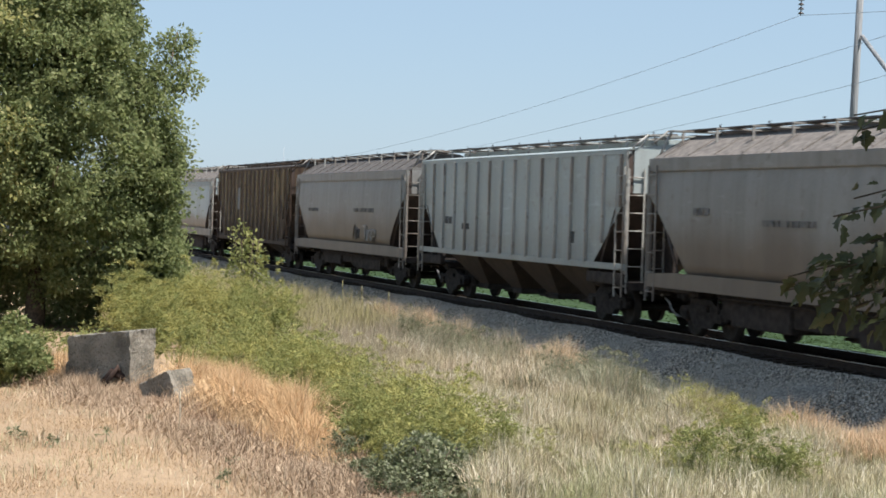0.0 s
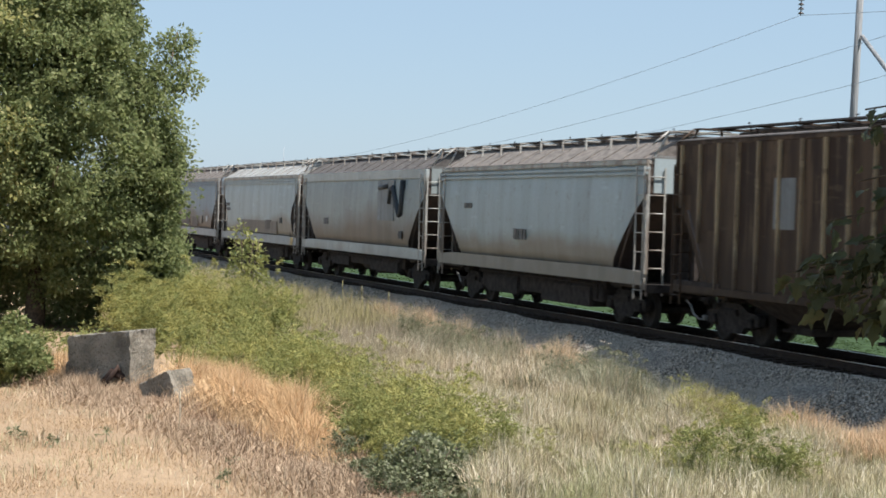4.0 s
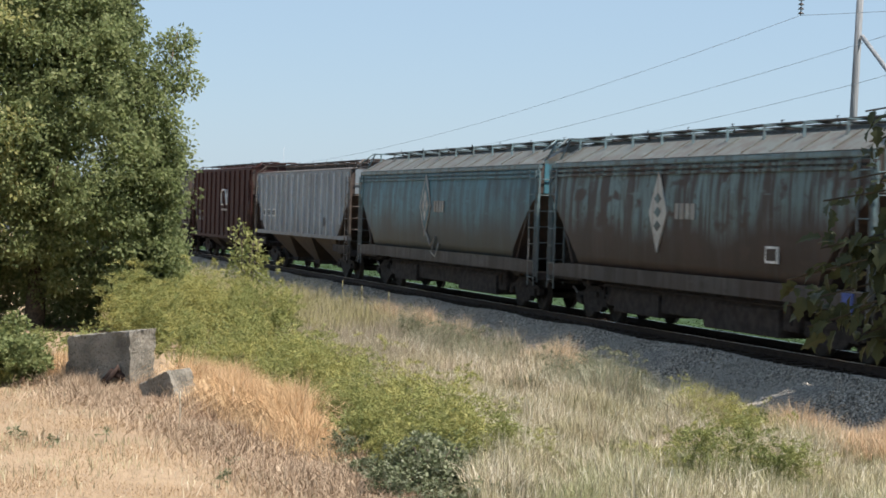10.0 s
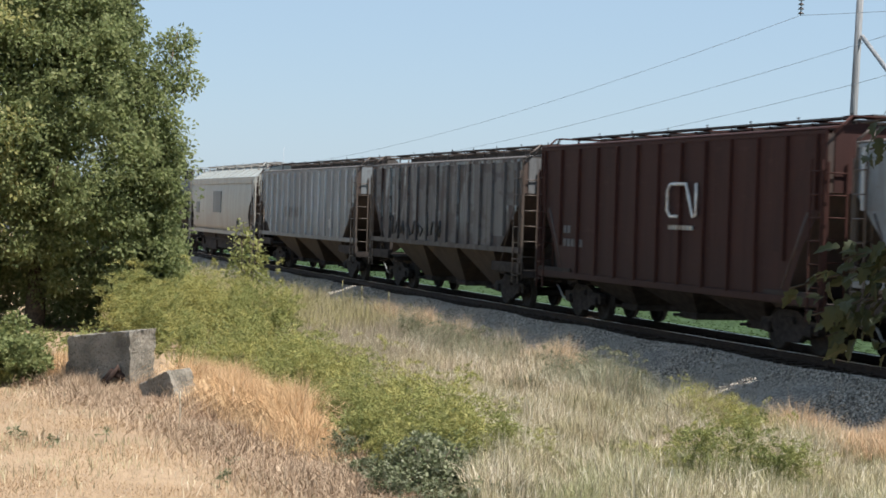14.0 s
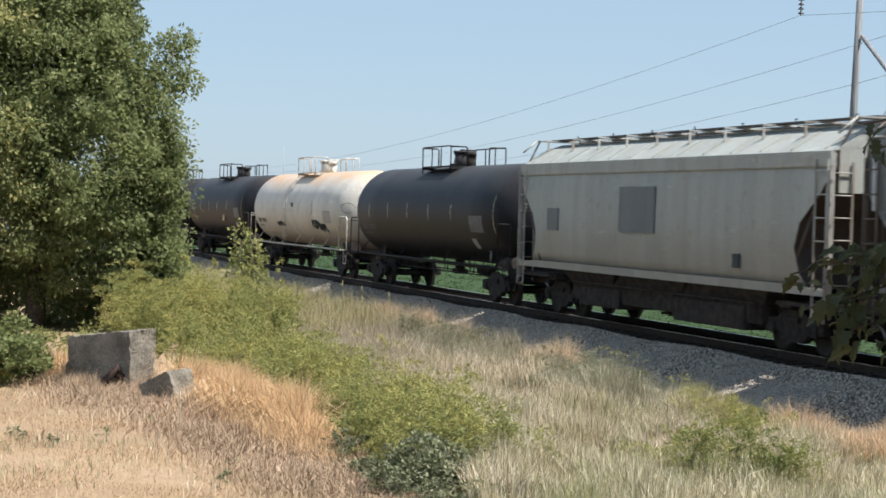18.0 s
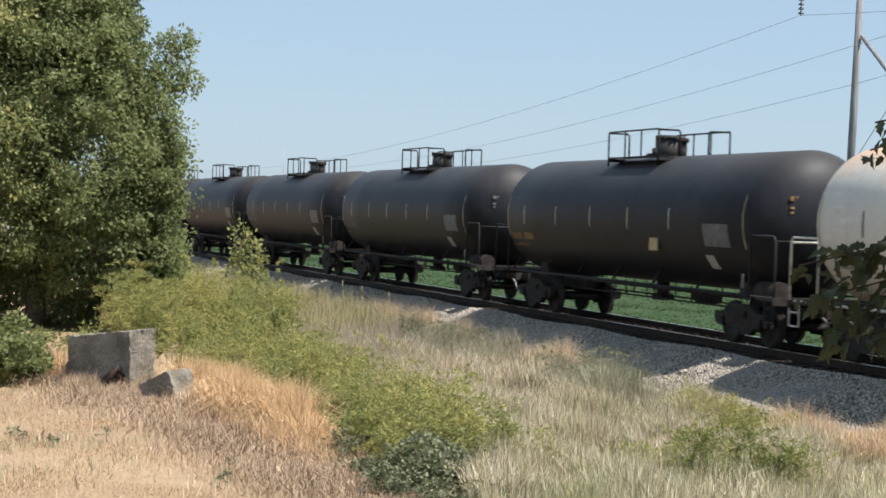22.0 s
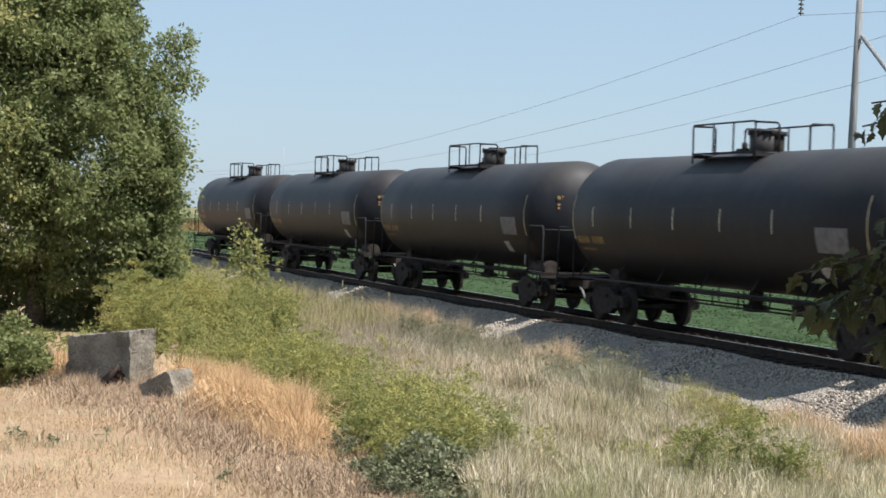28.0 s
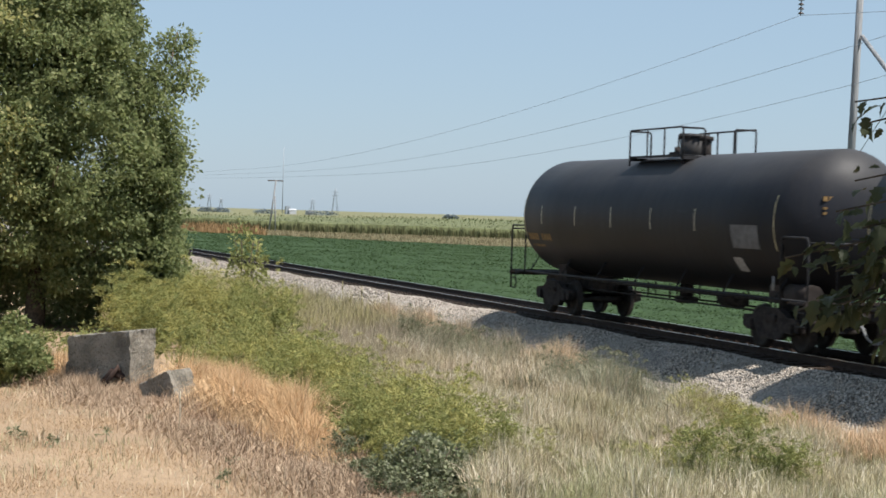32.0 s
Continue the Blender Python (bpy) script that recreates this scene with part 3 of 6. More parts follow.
    if cyl:
        bm = bmesh.new()
        for s in (-1,):
            a = [bm.verts.new((x, s * y, z)) for x, y, z in ((-0.03, 1.39, 4.154), (0.03, 1.39, 4.154), (0.03, 0.76, 4.540), (-0.03, 0.76, 4.540))]
            c = [bm.verts.new(v.co + Vector((0, 0, 0.035))) for v in a]
            for i in range(4):
                bm.faces.new((a[i], a[(i + 1) % 4], c[(i + 1) % 4], c[i]))
            bm.faces.new(c)
        bmesh.ops.recalc_face_normals(bm, faces=bm.faces)
        me = mesh_of(bm, "roof_rib")
        for k in range(13):
            for turn in (0, math.pi):
                o = part("roof_rib", me, roof, car)
                o.location.x, o.rotation_euler.z = -half + 0.5 + (2 * half - 1.0) * k / 12, turn
        bm = bmesh.new()
        box(bm, -half + 3.3, half - 3.3, -1.18, 1.18, skirt + 0.12, 1.36, 0.03)
        box(bm, -half + 3.9, -half + 6.6, -1.25, 1.25, skirt, 0.9, 0.03)
        box(bm, half - 7.6, half - 4.0, -1.25, 1.25, skirt - 0.04, 0.9, 0.03)
        pipe(bm, [(-half + 3.4, -1.3, 0.62), (-half + 3.4, -1.3, 0.98), (half - 3.4, -1.3, 0.98), (half - 3.4, -1.3, 0.6)], 0.03, 6)
        part("underframe", bm, under, car, "dark grimy underframe")
    if ribs:
        bm = bmesh.new()
        extrude_xz(bm, [(-0.028, low), (0.028, low), (0.028, eave - 0.1), (-0.028, eave - 0.1)], -0.085, 0.0)
        bmesh.ops.bevel(bm, geom=[e for e in bm.edges if abs(e.verts[0].co.x - e.verts[1].co.x) < 1e-6 and abs(e.verts[0].co.y + 0.085) < 1e-4 and abs(e.verts[1].co.y + 0.085) < 1e-4], offset=0.011, segments=1, affect="EDGES")
        me = mesh_of(bm, "rib")
        room = half - 0.35
        bay_w = 2 * room / (ribs - 1)
        bm = bmesh.new()
        extrude_xz(bm, [(0.04, low + 0.05), (bay_w - 0.04, low + 0.05), (bay_w - 0.04, eave - 0.12), (0.04, eave - 0.12)], -0.006, 0.0)
        sheet_me = mesh_of(bm, "side_sheet")
        for k in range(ribs - 1):
            x = -room + bay_w * k
            short = max(0.0, max(abs(x), abs(x + bay_w)) - (half - 2.1))
            z = min(3.25, 1.5 + short * 1.75 / (2.1 if kind == "rib" else 1.5))
            for s in (-1, 1):
                o = part("side_sheet", sheet_me, paint, body)
                o.location, o.rotation_euler = (x if s < 0 else x + bay_w, s * 1.5, 0), (0, 0, 0 if s < 0 else math.pi)
                if short and z > low:
                    o.scale.z = (eave - 0.12 - z) / (eave - 0.17 - low)
                    o.location.z = (eave - 0.12) * (1 - o.scale.z)
        for k in range(ribs):
            x = -room + 2 * room * k / (ribs - 1)
            short = max(0.0, abs(x) - (half - 2.1)) if kind != "cyl" else 0
            for s in (-1, 1):
                o = part("rib", me, rib_m or trim, body)
                o.location, o.rotation_euler = (x, s * 1.498, 0), (0, 0, 0 if s < 0 else math.pi)
                if short:
                    z = min(3.2, 1.5 + short * 1.75 / 2.1)
                    if z > low:
                        o.scale.z = (eave - 0.1 - z) / (eave - 0.1 - low)
                        o.location.z = (eave - 0.1) * (1 - o.scale.z)
    running_gear(car, half - 2.15, half - 0.05)
    car.location = (x0, 0, 0)
    return car


def mark(car, name, x0, x1, z0, z1, material, label="", y=-1.585):
    """A thin stencil or plate on the near side."""
    bm = bmesh.new()
    box(bm, x0, x1, y - 0.004, y + 0.03, z0, z1)
    return part(name, bm, material, car, label)


def bars(car, x, z, widths, h, material, y=-1.585, gap=0.08):
    """Unreadable lettering: a row of plain bars."""
    for w in widths:
        bm_ = bmesh.new()
        box(bm_, x, x + w, y - 0.004, y + 0.03, z, z + h)
        part("letter_bar", bm_, material, car, "worn lettering bar")
        x += w + gap


def tank_car(x0, paint, label, rail_m, gold=True, half=8.2, panel=True, strip=None):
    car = tagged(new("tank_car"), label, "tank car", "tank cars of the train")
    r, cz = 1.57, 2.69
    bm = bmesh.new()
    prof_t = [(-half, 0.0), (-half + 0.02, 0.35), (-half + 0.10, 0.75), (-half + 0.24, 1.08), (-half + 0.42, 1.33), (-half + 0.60, 1.47), (-half + 0.78, r)]
    mid = [(-half + 0.78 + (2 * half - 1.56) * k / 6, r) for k in range(1, 6)]
    lathe_x(bm, prof_t + mid + [(-x, q) for x, q in prof_t[::-1]], 48, 0, cz)
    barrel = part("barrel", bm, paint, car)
    # top platform
    for y in (-0.95, 0.95):
        bm = bmesh.new()
        box(bm, -1.55, 1.55, y - 0.015, y + 0.015, 4.19, 4.235)
        box(bm, -1.50, 1.50, min(y, y * 0.55), max(y, y * 0.55), 4.215, 4.235)
        part("platform", bm, rail_m, car, "narrow steel grating platform beside the manway")
        bm = bmesh.new()
        pipe(bm, [(-1.55, y, 4.00), (-1.55, y, 4.82), (-1.50, y, 4.88), (1.50, y, 4.88), (1.55, y, 4.82), (1.55, y, 4.00)], 0.024, 6)
        part("railing", bm, rail_m, car, "bent tubular guard rail")
        for x in (-0.5, 0.5):
            bm = bmesh.new()
            pipe(bm, [(x, y, 4.18), (x, y, 4.88)], 0.022, 6)
            part("rail_post", bm, rail_m, car)
        for x in (-1.55, 1.55):
            bm = bmesh.new()
            pipe(bm, [(x, y, 4.86), (x, y * 0.45, 4.86), (x, y * 0.40, 4.80), (x, y * 0.40, 4.18)], 0.026, 6)
            part("end_hoop", bm, rail_m, car)
    for x in (-1.5, 1.5):
        bm = bmesh.new()
        box(bm, x - 0.03, x + 0.03, -0.97, 0.97, 4.12, 4.20)
        part("platform_beam", bm, rail_m, car)
    bm = bmesh.new()
    rod(bm, (0.15, 0, 4.05), (0.15, 0, 4.70), 0.34, 20)
    rod(bm, (0.15, 0, 4.70), (0.15, 0, 4.76), 0.38, 20)
    for k in range(8):
        a = k * math.tau / 8
        rod(bm, (0.15 + 0.37 * math.cos(a), 0.37 * math.sin(a), 4.64), (0.15 + 0.37 * math.cos(a), 0.37 * math.sin(a), 4.79), 0.025, 6)
    part("manway", bm, rail_m if strip else paint, car, "round bolted manway dome")
    bm = bmesh.new()
    box(bm, -0.95, -0.30, -0.22, 0.22, 4.08, 4.36, 0.05)
    rod(bm, (-0.8, 0, 4.3), (-0.8, 0, 4.5), 0.07, 8)
    rod(bm, (-0.5, 0.1, 4.3), (-0.5, 0.1, 4.46), 0.09, 8)
    part("valve_box", bm, rail_m if strip else iron, car, "valve housing")
    bm = bmesh.new()
    rod(bm, (0.85, 0, 4.05), (0.85, 0, 4.60), 0.12, 12)
    rod(bm, (0.85, 0, 4.60), (0.85, 0, 4.70), 0.17, 12)
    part("relief_valve", bm, rail_m if strip else iron, car)
    # ends
    for e in (-1, 1):
        bm = bmesh.new()
        lo_, hi_ = sorted((e * (half - 2.9), e * (half + 0.55)))
        box(bm, lo_, hi_, -0.30, 0.30, 0.72, 1.08)
        part("stub_sill", bm, under, car)
        bm = bmesh.new()
        lo_, hi_ = sorted((e * (half - 2.35), e * (half - 1.75)))
        extrude_xz(bm, [(lo_, 1.0), (hi_, 1.0), (hi_ - 0.1, 1.75), (lo_ + 0.1, 1.75)], -0.85, 0.85)
        part("saddle", bm, under, car)
        bm = bmesh.new()
        lo_, hi_ = sorted((e * (half - 0.35), e * (half + 0.45)))
        box(bm, lo_, hi_, -1.48, 1.48, 1.06, 1.11)
        box(bm, e * (half + 0.42) - 0.03, e * (half + 0.42) + 0.03, -1.5, 1.5, 0.98, 1.14)
        part("end_platform", bm, under, car)
        for s in (-1, 1):
            bm = bmesh.new()
            x1, x2 = e * (half + 0.42), e * (half - 0.70)
            pipe(bm, [(x1, s * 1.46, 0.62), (x1, s * 1.46, 2.30), (x1 - e * 0.08, s * 1.46, 2.40), (x2 + e * 0.08, s * 1.46, 2.40), (x2, s * 1.46, 2.32), (x2, s * 1.46, 1.1)], 0.026, 6)
            pipe(bm, [(x1, s * 1.46, 2.30), (x1, s * 0.05, 2.30)], 0.024, 6)
            for z in (0.62, 0.9):
                pipe(bm, [(x1, s * 1.46, z), (x1 - e * 0.4, s * 1.46, z)], 0.018, 6)
            pipe(bm, [(x1 - e * 0.4, s * 1.46, 0.62), (x1 - e * 0.4, s * 1.46, 1.1)], 0.018, 6)
            part("handrail", bm, rail_m, car, "bent pipe handrail and step")
    for s in (-1, 1):
        bm = bmesh.new()
        pipe(bm, [(-half - 0.3, s * 1.42, 1.12), (half + 0.3, s * 1.42, 1.12)], 0.032, 6)
        for k in range(7):
            x = -half + 1.0 + (2 * half - 2.0) * k / 6
            pipe(bm, [(x, s * 1.42, 1.12), (x, s * 1.15, 1.55)], 0.02, 5)
        part("side_rail", bm, rail_m, car, "long pipe grab rail along the tank")
    bm = bmesh.new()
    for y in (-0.45, 0.35):
        pipe(bm, [(-half + 2.6, y, 0.98), (half - 2.6, y, 0.98)], 0.03, 6)
        pipe(bm, [(-half + 3.0, y, 0.74), (half - 3.0, y, 0.74)], 0.024, 6)
        for k in range(9):
            x = -half + 3.0 + (2 * half - 6.0) * k / 8
            pipe(bm, [(x, y, 0.74), (x, y, 1.12)], 0.02, 5)
    rod(bm, (1.6, 0.2, 0.86), (2.6, 0.2, 0.86), 0.17, 10)
    part("brake_rigging", bm, iron, car, "brake rods and hangers under the tank")
    bm = bmesh.new()
    rod(bm, (0, 0, 1.15), (0, 0, 0.80), 0.17, 12)
    box(bm, -0.28, 0.28, -0.2, 0.2, 0.66, 0.82, 0.03)
    part("bottom_outlet", bm, iron, car)
    bm = bmesh.new()
    rod(bm, (half - 1.2, -0.9, 1.22), (half - 0.3, -0.9, 1.22), 0.22, 12)
    part("air_reservoir", bm, under, car, "rounded brake reservoir on the end platform")
    # markings on the near side
    def on_side(name, x, w, za, zb, material, text=""):
        bm_ = bmesh.new()
        prev = None
        m = 5
        for k in range(m + 1):
            z = za + (zb - za) * k / m
            y = -math.sqrt(max(0.01, (r + 0.012) ** 2 - (z - cz) ** 2))
            row = [bm_.verts.new((x + q * w / 2, y, z)) for q in (-1, 1)]
            if prev:
                bm_.faces.new((prev[0], prev[1], row[1], row[0]))
            prev = row
        return part(name, bm_, material, car, text)

    for x in (-6.0, -3.6, -1.2, 1.2, 3.6):
        on_side("reflector", x, 0.045, 2.45, 2.95, strip or lens_m, "upright reflector strip" if strip else "pale yellow upright reflector strip")
    for e in (-1, 1):
        on_side("end_stripe", e * (half - 0.86), 0.04, 2.1, 3.25, stripe_m, "thin yellow strip round the end seam")
    if panel:
        on_side("data_panel", 6.0, 1.25, 2.12, 2.62, placard_m if strip else grey_stencil, "faded grey stencilled data panel")
    for k in range(9):
        if k != 4:
            on_side("letter_bar", -7.1 + k * 0.19, 0.13, 2.02, 2.20, gold_stencil if gold else grey_stencil, "worn lettering bar")
    for k in range(6):
        on_side("letter_bar", -7.05 + k * 0.16, 0.10, 1.84, 1.90, gold_stencil if gold else grey_stencil, "small worn lettering bar")
    on_side("placard", 5.4, 0.42, 1.62, 1.92, placard_m, "hazard placard in a holder")
    # small grey upright fitting of unknown use, not a lamp
    bm = bmesh.new()
    rod(bm, (7.05, -1.38, 1.28), (7.05, -1.38, 1.58), 0.03, 8)
    part("side_lamp", bm, hose_m, car)
    # end lettering on the front head
    for k, z in enumerate((3.15, 2.98, 2.88)):
        xx = half - 0.10 - 0.20 * (math.hypot(0.75, z - cz) - 0.5)
        for j in range(4 if k == 0 else 2):
            bm = bmesh.new()
            box(bm, xx, xx + 0.03, -0.85 + j * 0.13, -0.85 + j * 0.13 + 0.09, z, z + (0.10 if k == 0 else 0.05))
            part("letter_bar", bm, gold_stencil if gold else faint_stencil, car, "worn lettering bar")
    running_gear(car, half - 1.85, half + 0.5)
    car.location = (x0, 0, 0)
    return car


rust_sheet = car_paint("rust_sheet", (0.085, 0.058, 0.046), (0.04, 0.03, 0.025), 0.6, (0.06, 0.045, 0.04), 0.5, wet=0.2)


sill_rust = car_paint("sill_rust", (0.095, 0.085, 0.078), (0.040, 0.028, 0.022), 0.8, (0.050, 0.037, 0.030), 0.6, 0.7, (1.5, 1.0), 0.3, 0.02, wet=0.3)
sill_pale = car_paint("sill_pale", (0.34, 0.375, 0.395), (0.18, 0.15, 0.13), 0.2, (0.26, 0.235, 0.21), 0.15)


# Where each car stands along the track at the moment 16 s, and its way before and after
def way(t):
    return 13.400 * (t - 16) - 0.01832 * (t - 16) ** 2


pale = car_paint("paint_pale_blue_grey", (0.37, 0.42, 0.42), (0.20, 0.19, 0.17), 0.12, (0.22, 0.19, 0.16), 0.3, wet=0.08, tone=0.1)
grey = car_paint("paint_grey", (0.30, 0.345, 0.345), (0.15, 0.13, 0.115), 0.16, (0.170, 0.130, 0.102), 0.9, 0.55, (2.7, 2.05))
taupe = car_paint("paint_taupe", (0.235, 0.235, 0.225), (0.12, 0.10, 0.088), 0.18, (0.145, 0.113, 0.088), 0.85, 0.55, (2.7, 2.1))
brown = car_paint("paint_brown", (0.118, 0.080, 0.052), (0.034, 0.021, 0.016), 0.95, (0.046, 0.031, 0.023), 0.75, 0.7, (2.4, 1.9), 0.2, 0.03, wet=0.2, tone=0.55)
# ribs painted paler than the brown sheets, for light on their edges
lit_rib_tan = car_paint("lit_rib_tan", (0.40, 0.32, 0.20), (0.10, 0.07, 0.05), 0.5, (0.08, 0.055, 0.04), 0.8, 0.6, (2.2, 1.7), 0.3, 0.02)
white = car_paint("paint_white", (0.385, 0.455, 0.475), (0.22, 0.20, 0.18), 0.12, (0.235, 0.197, 0.155), 0.85, 0.55, (2.2, 2.0))
blue_grey = car_paint("paint_blue_grey", (0.215, 0.28, 0.335), (0.11, 0.12, 0.135), 0.28, (0.150, 0.118, 0.092), 0.9, 0.55, (2.4, 2.1))
teal = car_paint("paint_teal", (0.060, 0.178, 0.222), (0.022, 0.046, 0.056), 0.7, (0.026, 0.029, 0.027), 0.93, 0.55, (2.75, 2.1), 0.4, 0.02, wet=0.22)
teal_rust = car_paint("paint_teal_rusted", (0.145, 0.215, 0.22), (0.046, 0.029, 0.022), 0.94, (0.047, 0.027, 0.020), 0.97, 0.6, (2.9, 2.5), 0.35, 0.03, wet=0.5)
steel_blue = car_paint("paint_steel_blue", (0.215, 0.255, 0.285), (0.11, 0.115, 0.125), 0.55, (0.15, 0.13, 0.12), 0.45, 0.6, (2.2, 1.8), 0.4, 0.01, wet=0.1, tone=0.15)
oxide = car_paint("paint_oxide_red", (0.054, 0.025, 0.022), (0.034, 0.0165, 0.015), 0.6, (0.044, 0.024, 0.021), 0.5, 0.7, (2.2, 1.5), 0.15, wet=0.06, tone=0.12)
patched = car_paint("paint_patched", (0.32, 0.36, 0.37), (0.055, 0.036, 0.034), 1.0, (0.052, 0.042, 0.042), 0.85, 0.6, (2.65, 2.1), 0.3, 0.05, wet=0.3, tone=1.0)
mid_grey = car_paint("paint_mid_grey", (0.225, 0.25, 0.265), (0.10, 0.10, 0.10), 0.45, (0.12, 0.105, 0.095), 0.45, 0.6, (2.4, 1.9), 0.4, 0.02, wet=0.15, tone=0.5)
cream = car_paint("paint_cream", (0.36, 0.38, 0.355), (0.24, 0.18, 0.12), 0.12, (0.25, 0.19, 0.14), 0.35)
trim_fascia = car_paint("trim_fascia", (0.42, 0.46, 0.46), (0.24, 0.21, 0.18), 0.15, (0.25, 0.22, 0.19), 0.6, 0.55, (1.4, 1.0))
roof_dust = plain("roof_dust", (0.17, 0.15, 0.135), 0.9, 0, 0.3)
roof_pale = car_paint("roof_pale", (0.40, 0.40, 0.38), (0.20, 0.16, 0.13), 0.4, (0.2, 0.16, 0.13), 0.2)
roof_teal = car_paint("roof_teal", (0.125, 0.135, 0.122), (0.085, 0.064, 0.050), 0.7, (0.1, 0.08, 0.06), 0.3, cover=0.02)
roof_dark = plain("roof_dark", (0.10, 0.09, 0.085), 0.9, 0, 0.3)
slope_tan = car_paint("slope_tan", (0.085, 0.064, 0.050), (0.045, 0.034, 0.028), 0.6, (0.07, 0.053, 0.041), 0.5, 0.7, (1.6, 0.9), 0.2, 0.02)
trim_white = car_paint("trim_white", (0.44, 0.44, 0.41), (0.16, 0.10, 0.07), 0.6, (0.22, 0.17, 0.13), 0.35)
trim_grey = car_paint("trim_grey", (0.30, 0.30, 0.28), (0.14, 0.09, 0.06), 0.5, (0.16, 0.12, 0.1), 0.4)
trim_dark = car_paint("trim_dark", (0.11, 0.085, 0.07), (0.06, 0.03, 0.02), 0.5, (0.06, 0.05, 0.04), 0.4)
trim_teal = car_paint("trim_teal", (0.14, 0.22, 0.24), (0.06, 0.05, 0.045), 0.6, (0.1, 0.08, 0.07), 0.5)
trim_oxide = car_paint("trim_oxide", (0.060, 0.026, 0.022), (0.04, 0.016, 0.013), 0.4, (0.06, 0.03, 0.022), 0.4, 0.7, (2.2, 1.5), 0.15)
# ribs painted near white, partly for the skylight that catches them
lit_rib_blue = car_paint("lit_rib_blue", (0.58, 0.63, 0.66), (0.30, 0.26, 0.24), 0.3, (0.32, 0.28, 0.25), 0.25)
# lower barrel painted darker as shade, against light bounced off the ground; top paler
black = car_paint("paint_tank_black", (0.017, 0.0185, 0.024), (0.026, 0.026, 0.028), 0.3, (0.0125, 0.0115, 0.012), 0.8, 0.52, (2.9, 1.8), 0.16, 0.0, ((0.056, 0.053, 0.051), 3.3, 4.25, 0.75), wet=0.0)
tank_white = car_paint("paint_tank_white", (0.60, 0.585, 0.535), (0.40, 0.31, 0.22), 0.15, (0.30, 0.215, 0.145), 0.75, 0.55, (2.55, 1.2), 0.4, -0.02, ((0.54, 0.33, 0.18), 3.45, 4.15, 0.8), wet=0.05)
rail_black = plain("rail_black", (0.022, 0.022, 0.024), 0.8, 0, 0.3)
rail_white = plain("rail_white", (0.50, 0.47, 0.42), 0.6, 0, 0.3)

slate_panel = car_paint("slate_panel", (0.150, 0.175, 0.182), (0.09, 0.09, 0.09), 0.3, (0.15, 0.14, 0.13), 0.2, 0.6)
faded_yellow = car_paint("faded_yellow", (0.235, 0.17, 0.085), (0.06, 0.04, 0.03), 0.8, (0.08, 0.055, 0.04), 0.8, 0.7, (3.6, 2.6), 0.2, 0.03, wet=0.3)
grime_patch = car_paint("patch_brown", (0.165, 0.145, 0.13), (0.08, 0.06, 0.05), 0.5, (0.12, 0.095, 0.08), 0.4, 0.7, wet=0.2)
tan_patch = car_paint("patch_tan", (0.25, 0.225, 0.195), (0.15, 0.115, 0.09), 0.3, (0.19, 0.15, 0.12), 0.5, 0.7, wet=0.15)

TRAIN = []


def add(car, place):
    TRAIN.append((car, place))
    return car


def cyl(front, rear, *args, **kw):
    m = (front + rear) / 2
    return add(hopper_car(m, front, rear, "cyl", *args, **kw), m)


def ribbed(front, rear, *args, kind="rib", **kw):
    m = (front + rear) / 2
    return add(hopper_car(m, front, rear, kind, *args, **kw), m)


c1 = cyl(195.8, 178.9, taupe, roof_dust, trim_grey, "dusty taupe covered hopper with curved sides on the track", sill_m=taupe, bands=False)
bars(c1, -5.9, 2.8, (0.2, 0.2, 0.2), 0.16, faint_stencil)
bars(c1, -2.6, 2.6, (0.5, 0.14, 0.3, 0.14, 0.14, 0.35, 0.14), 0.13, faint_stencil)
c2 = ribbed(177.55, 160.45, pale, pale, trim_white, "pale blue-grey ribbed covered hopper with rusty slope sheets", ribs=16, bays=4, under_m=slope_tan, eave=4.36, floor_z=1.52)
bars(c2, -5.9, 2.35, (0.3, 0.3), 0.22, black_stencil, -1.515)
bars(c2, -4.2, 2.2, (0.3, 0.3), 0.18, black_stencil, -1.515)
mark(c2, "data_panel", 4.75, 5.15, 2.0, 2.3, black_stencil, "small dark data panel", -1.515)
c3 = cyl(158.75, 142.5, taupe, roof_dark, trim_grey, "weathered grey covered hopper with a brown lower half", sill_m=taupe, bands=False, skirt=0.55)
bars(c3, -5.8, 2.6, (0.16, 0.12, 0.3, 0.14, 0.14, 0.2), 0.13, faint_stencil, gap=0.1)
bars(c3, 1.4, 2.62, (0.3, 0.14, 0.4, 0.14, 0.2, 0.35, 0.14, 0.2), 0.14, faint_stencil, gap=0.12)
# sprayed tags: a worn scrawl and four tall block strokes
bm = bmesh.new()
pipe(bm, [(1.35, -1.555, 1.62), (1.45, -1.555, 2.05), (1.6, -1.555, 2.15), (1.72, -1.555, 1.95), (1.6, -1.555, 1.75), (1.8, -1.555, 1.6), (1.95, -1.555, 2.05), (2.1, -1.555, 1.65), (2.2, -1.555, 2.0)], 0.022, 5)
part("graffiti", bm, faint_stencil, c3, "worn scrawl of spray paint")
bm = bmesh.new()
for stroke in ([(2.75, 2.10), (3.30, 2.08)], [(3.02, 2.08), (3.08, 1.58)], [(3.36, 1.98), (3.36, 1.62), (3.52, 1.58), (3.56, 1.98)], [(3.72, 1.56), (3.72, 1.98), (3.92, 1.92), (3.90, 1.78), (3.74, 1.76)], [(3.78, 1.76), (3.95, 1.55)], [(4.12, 1.52), (4.10, 1.98), (4.36, 1.96), (4.36, 1.76), (4.14, 1.74)]):
    pipe(bm, [(x, -1.55, z) for x, z in stroke], 0.05, 6)
part("graffiti", bm, trim_white, c3, "white block letters in spray paint")
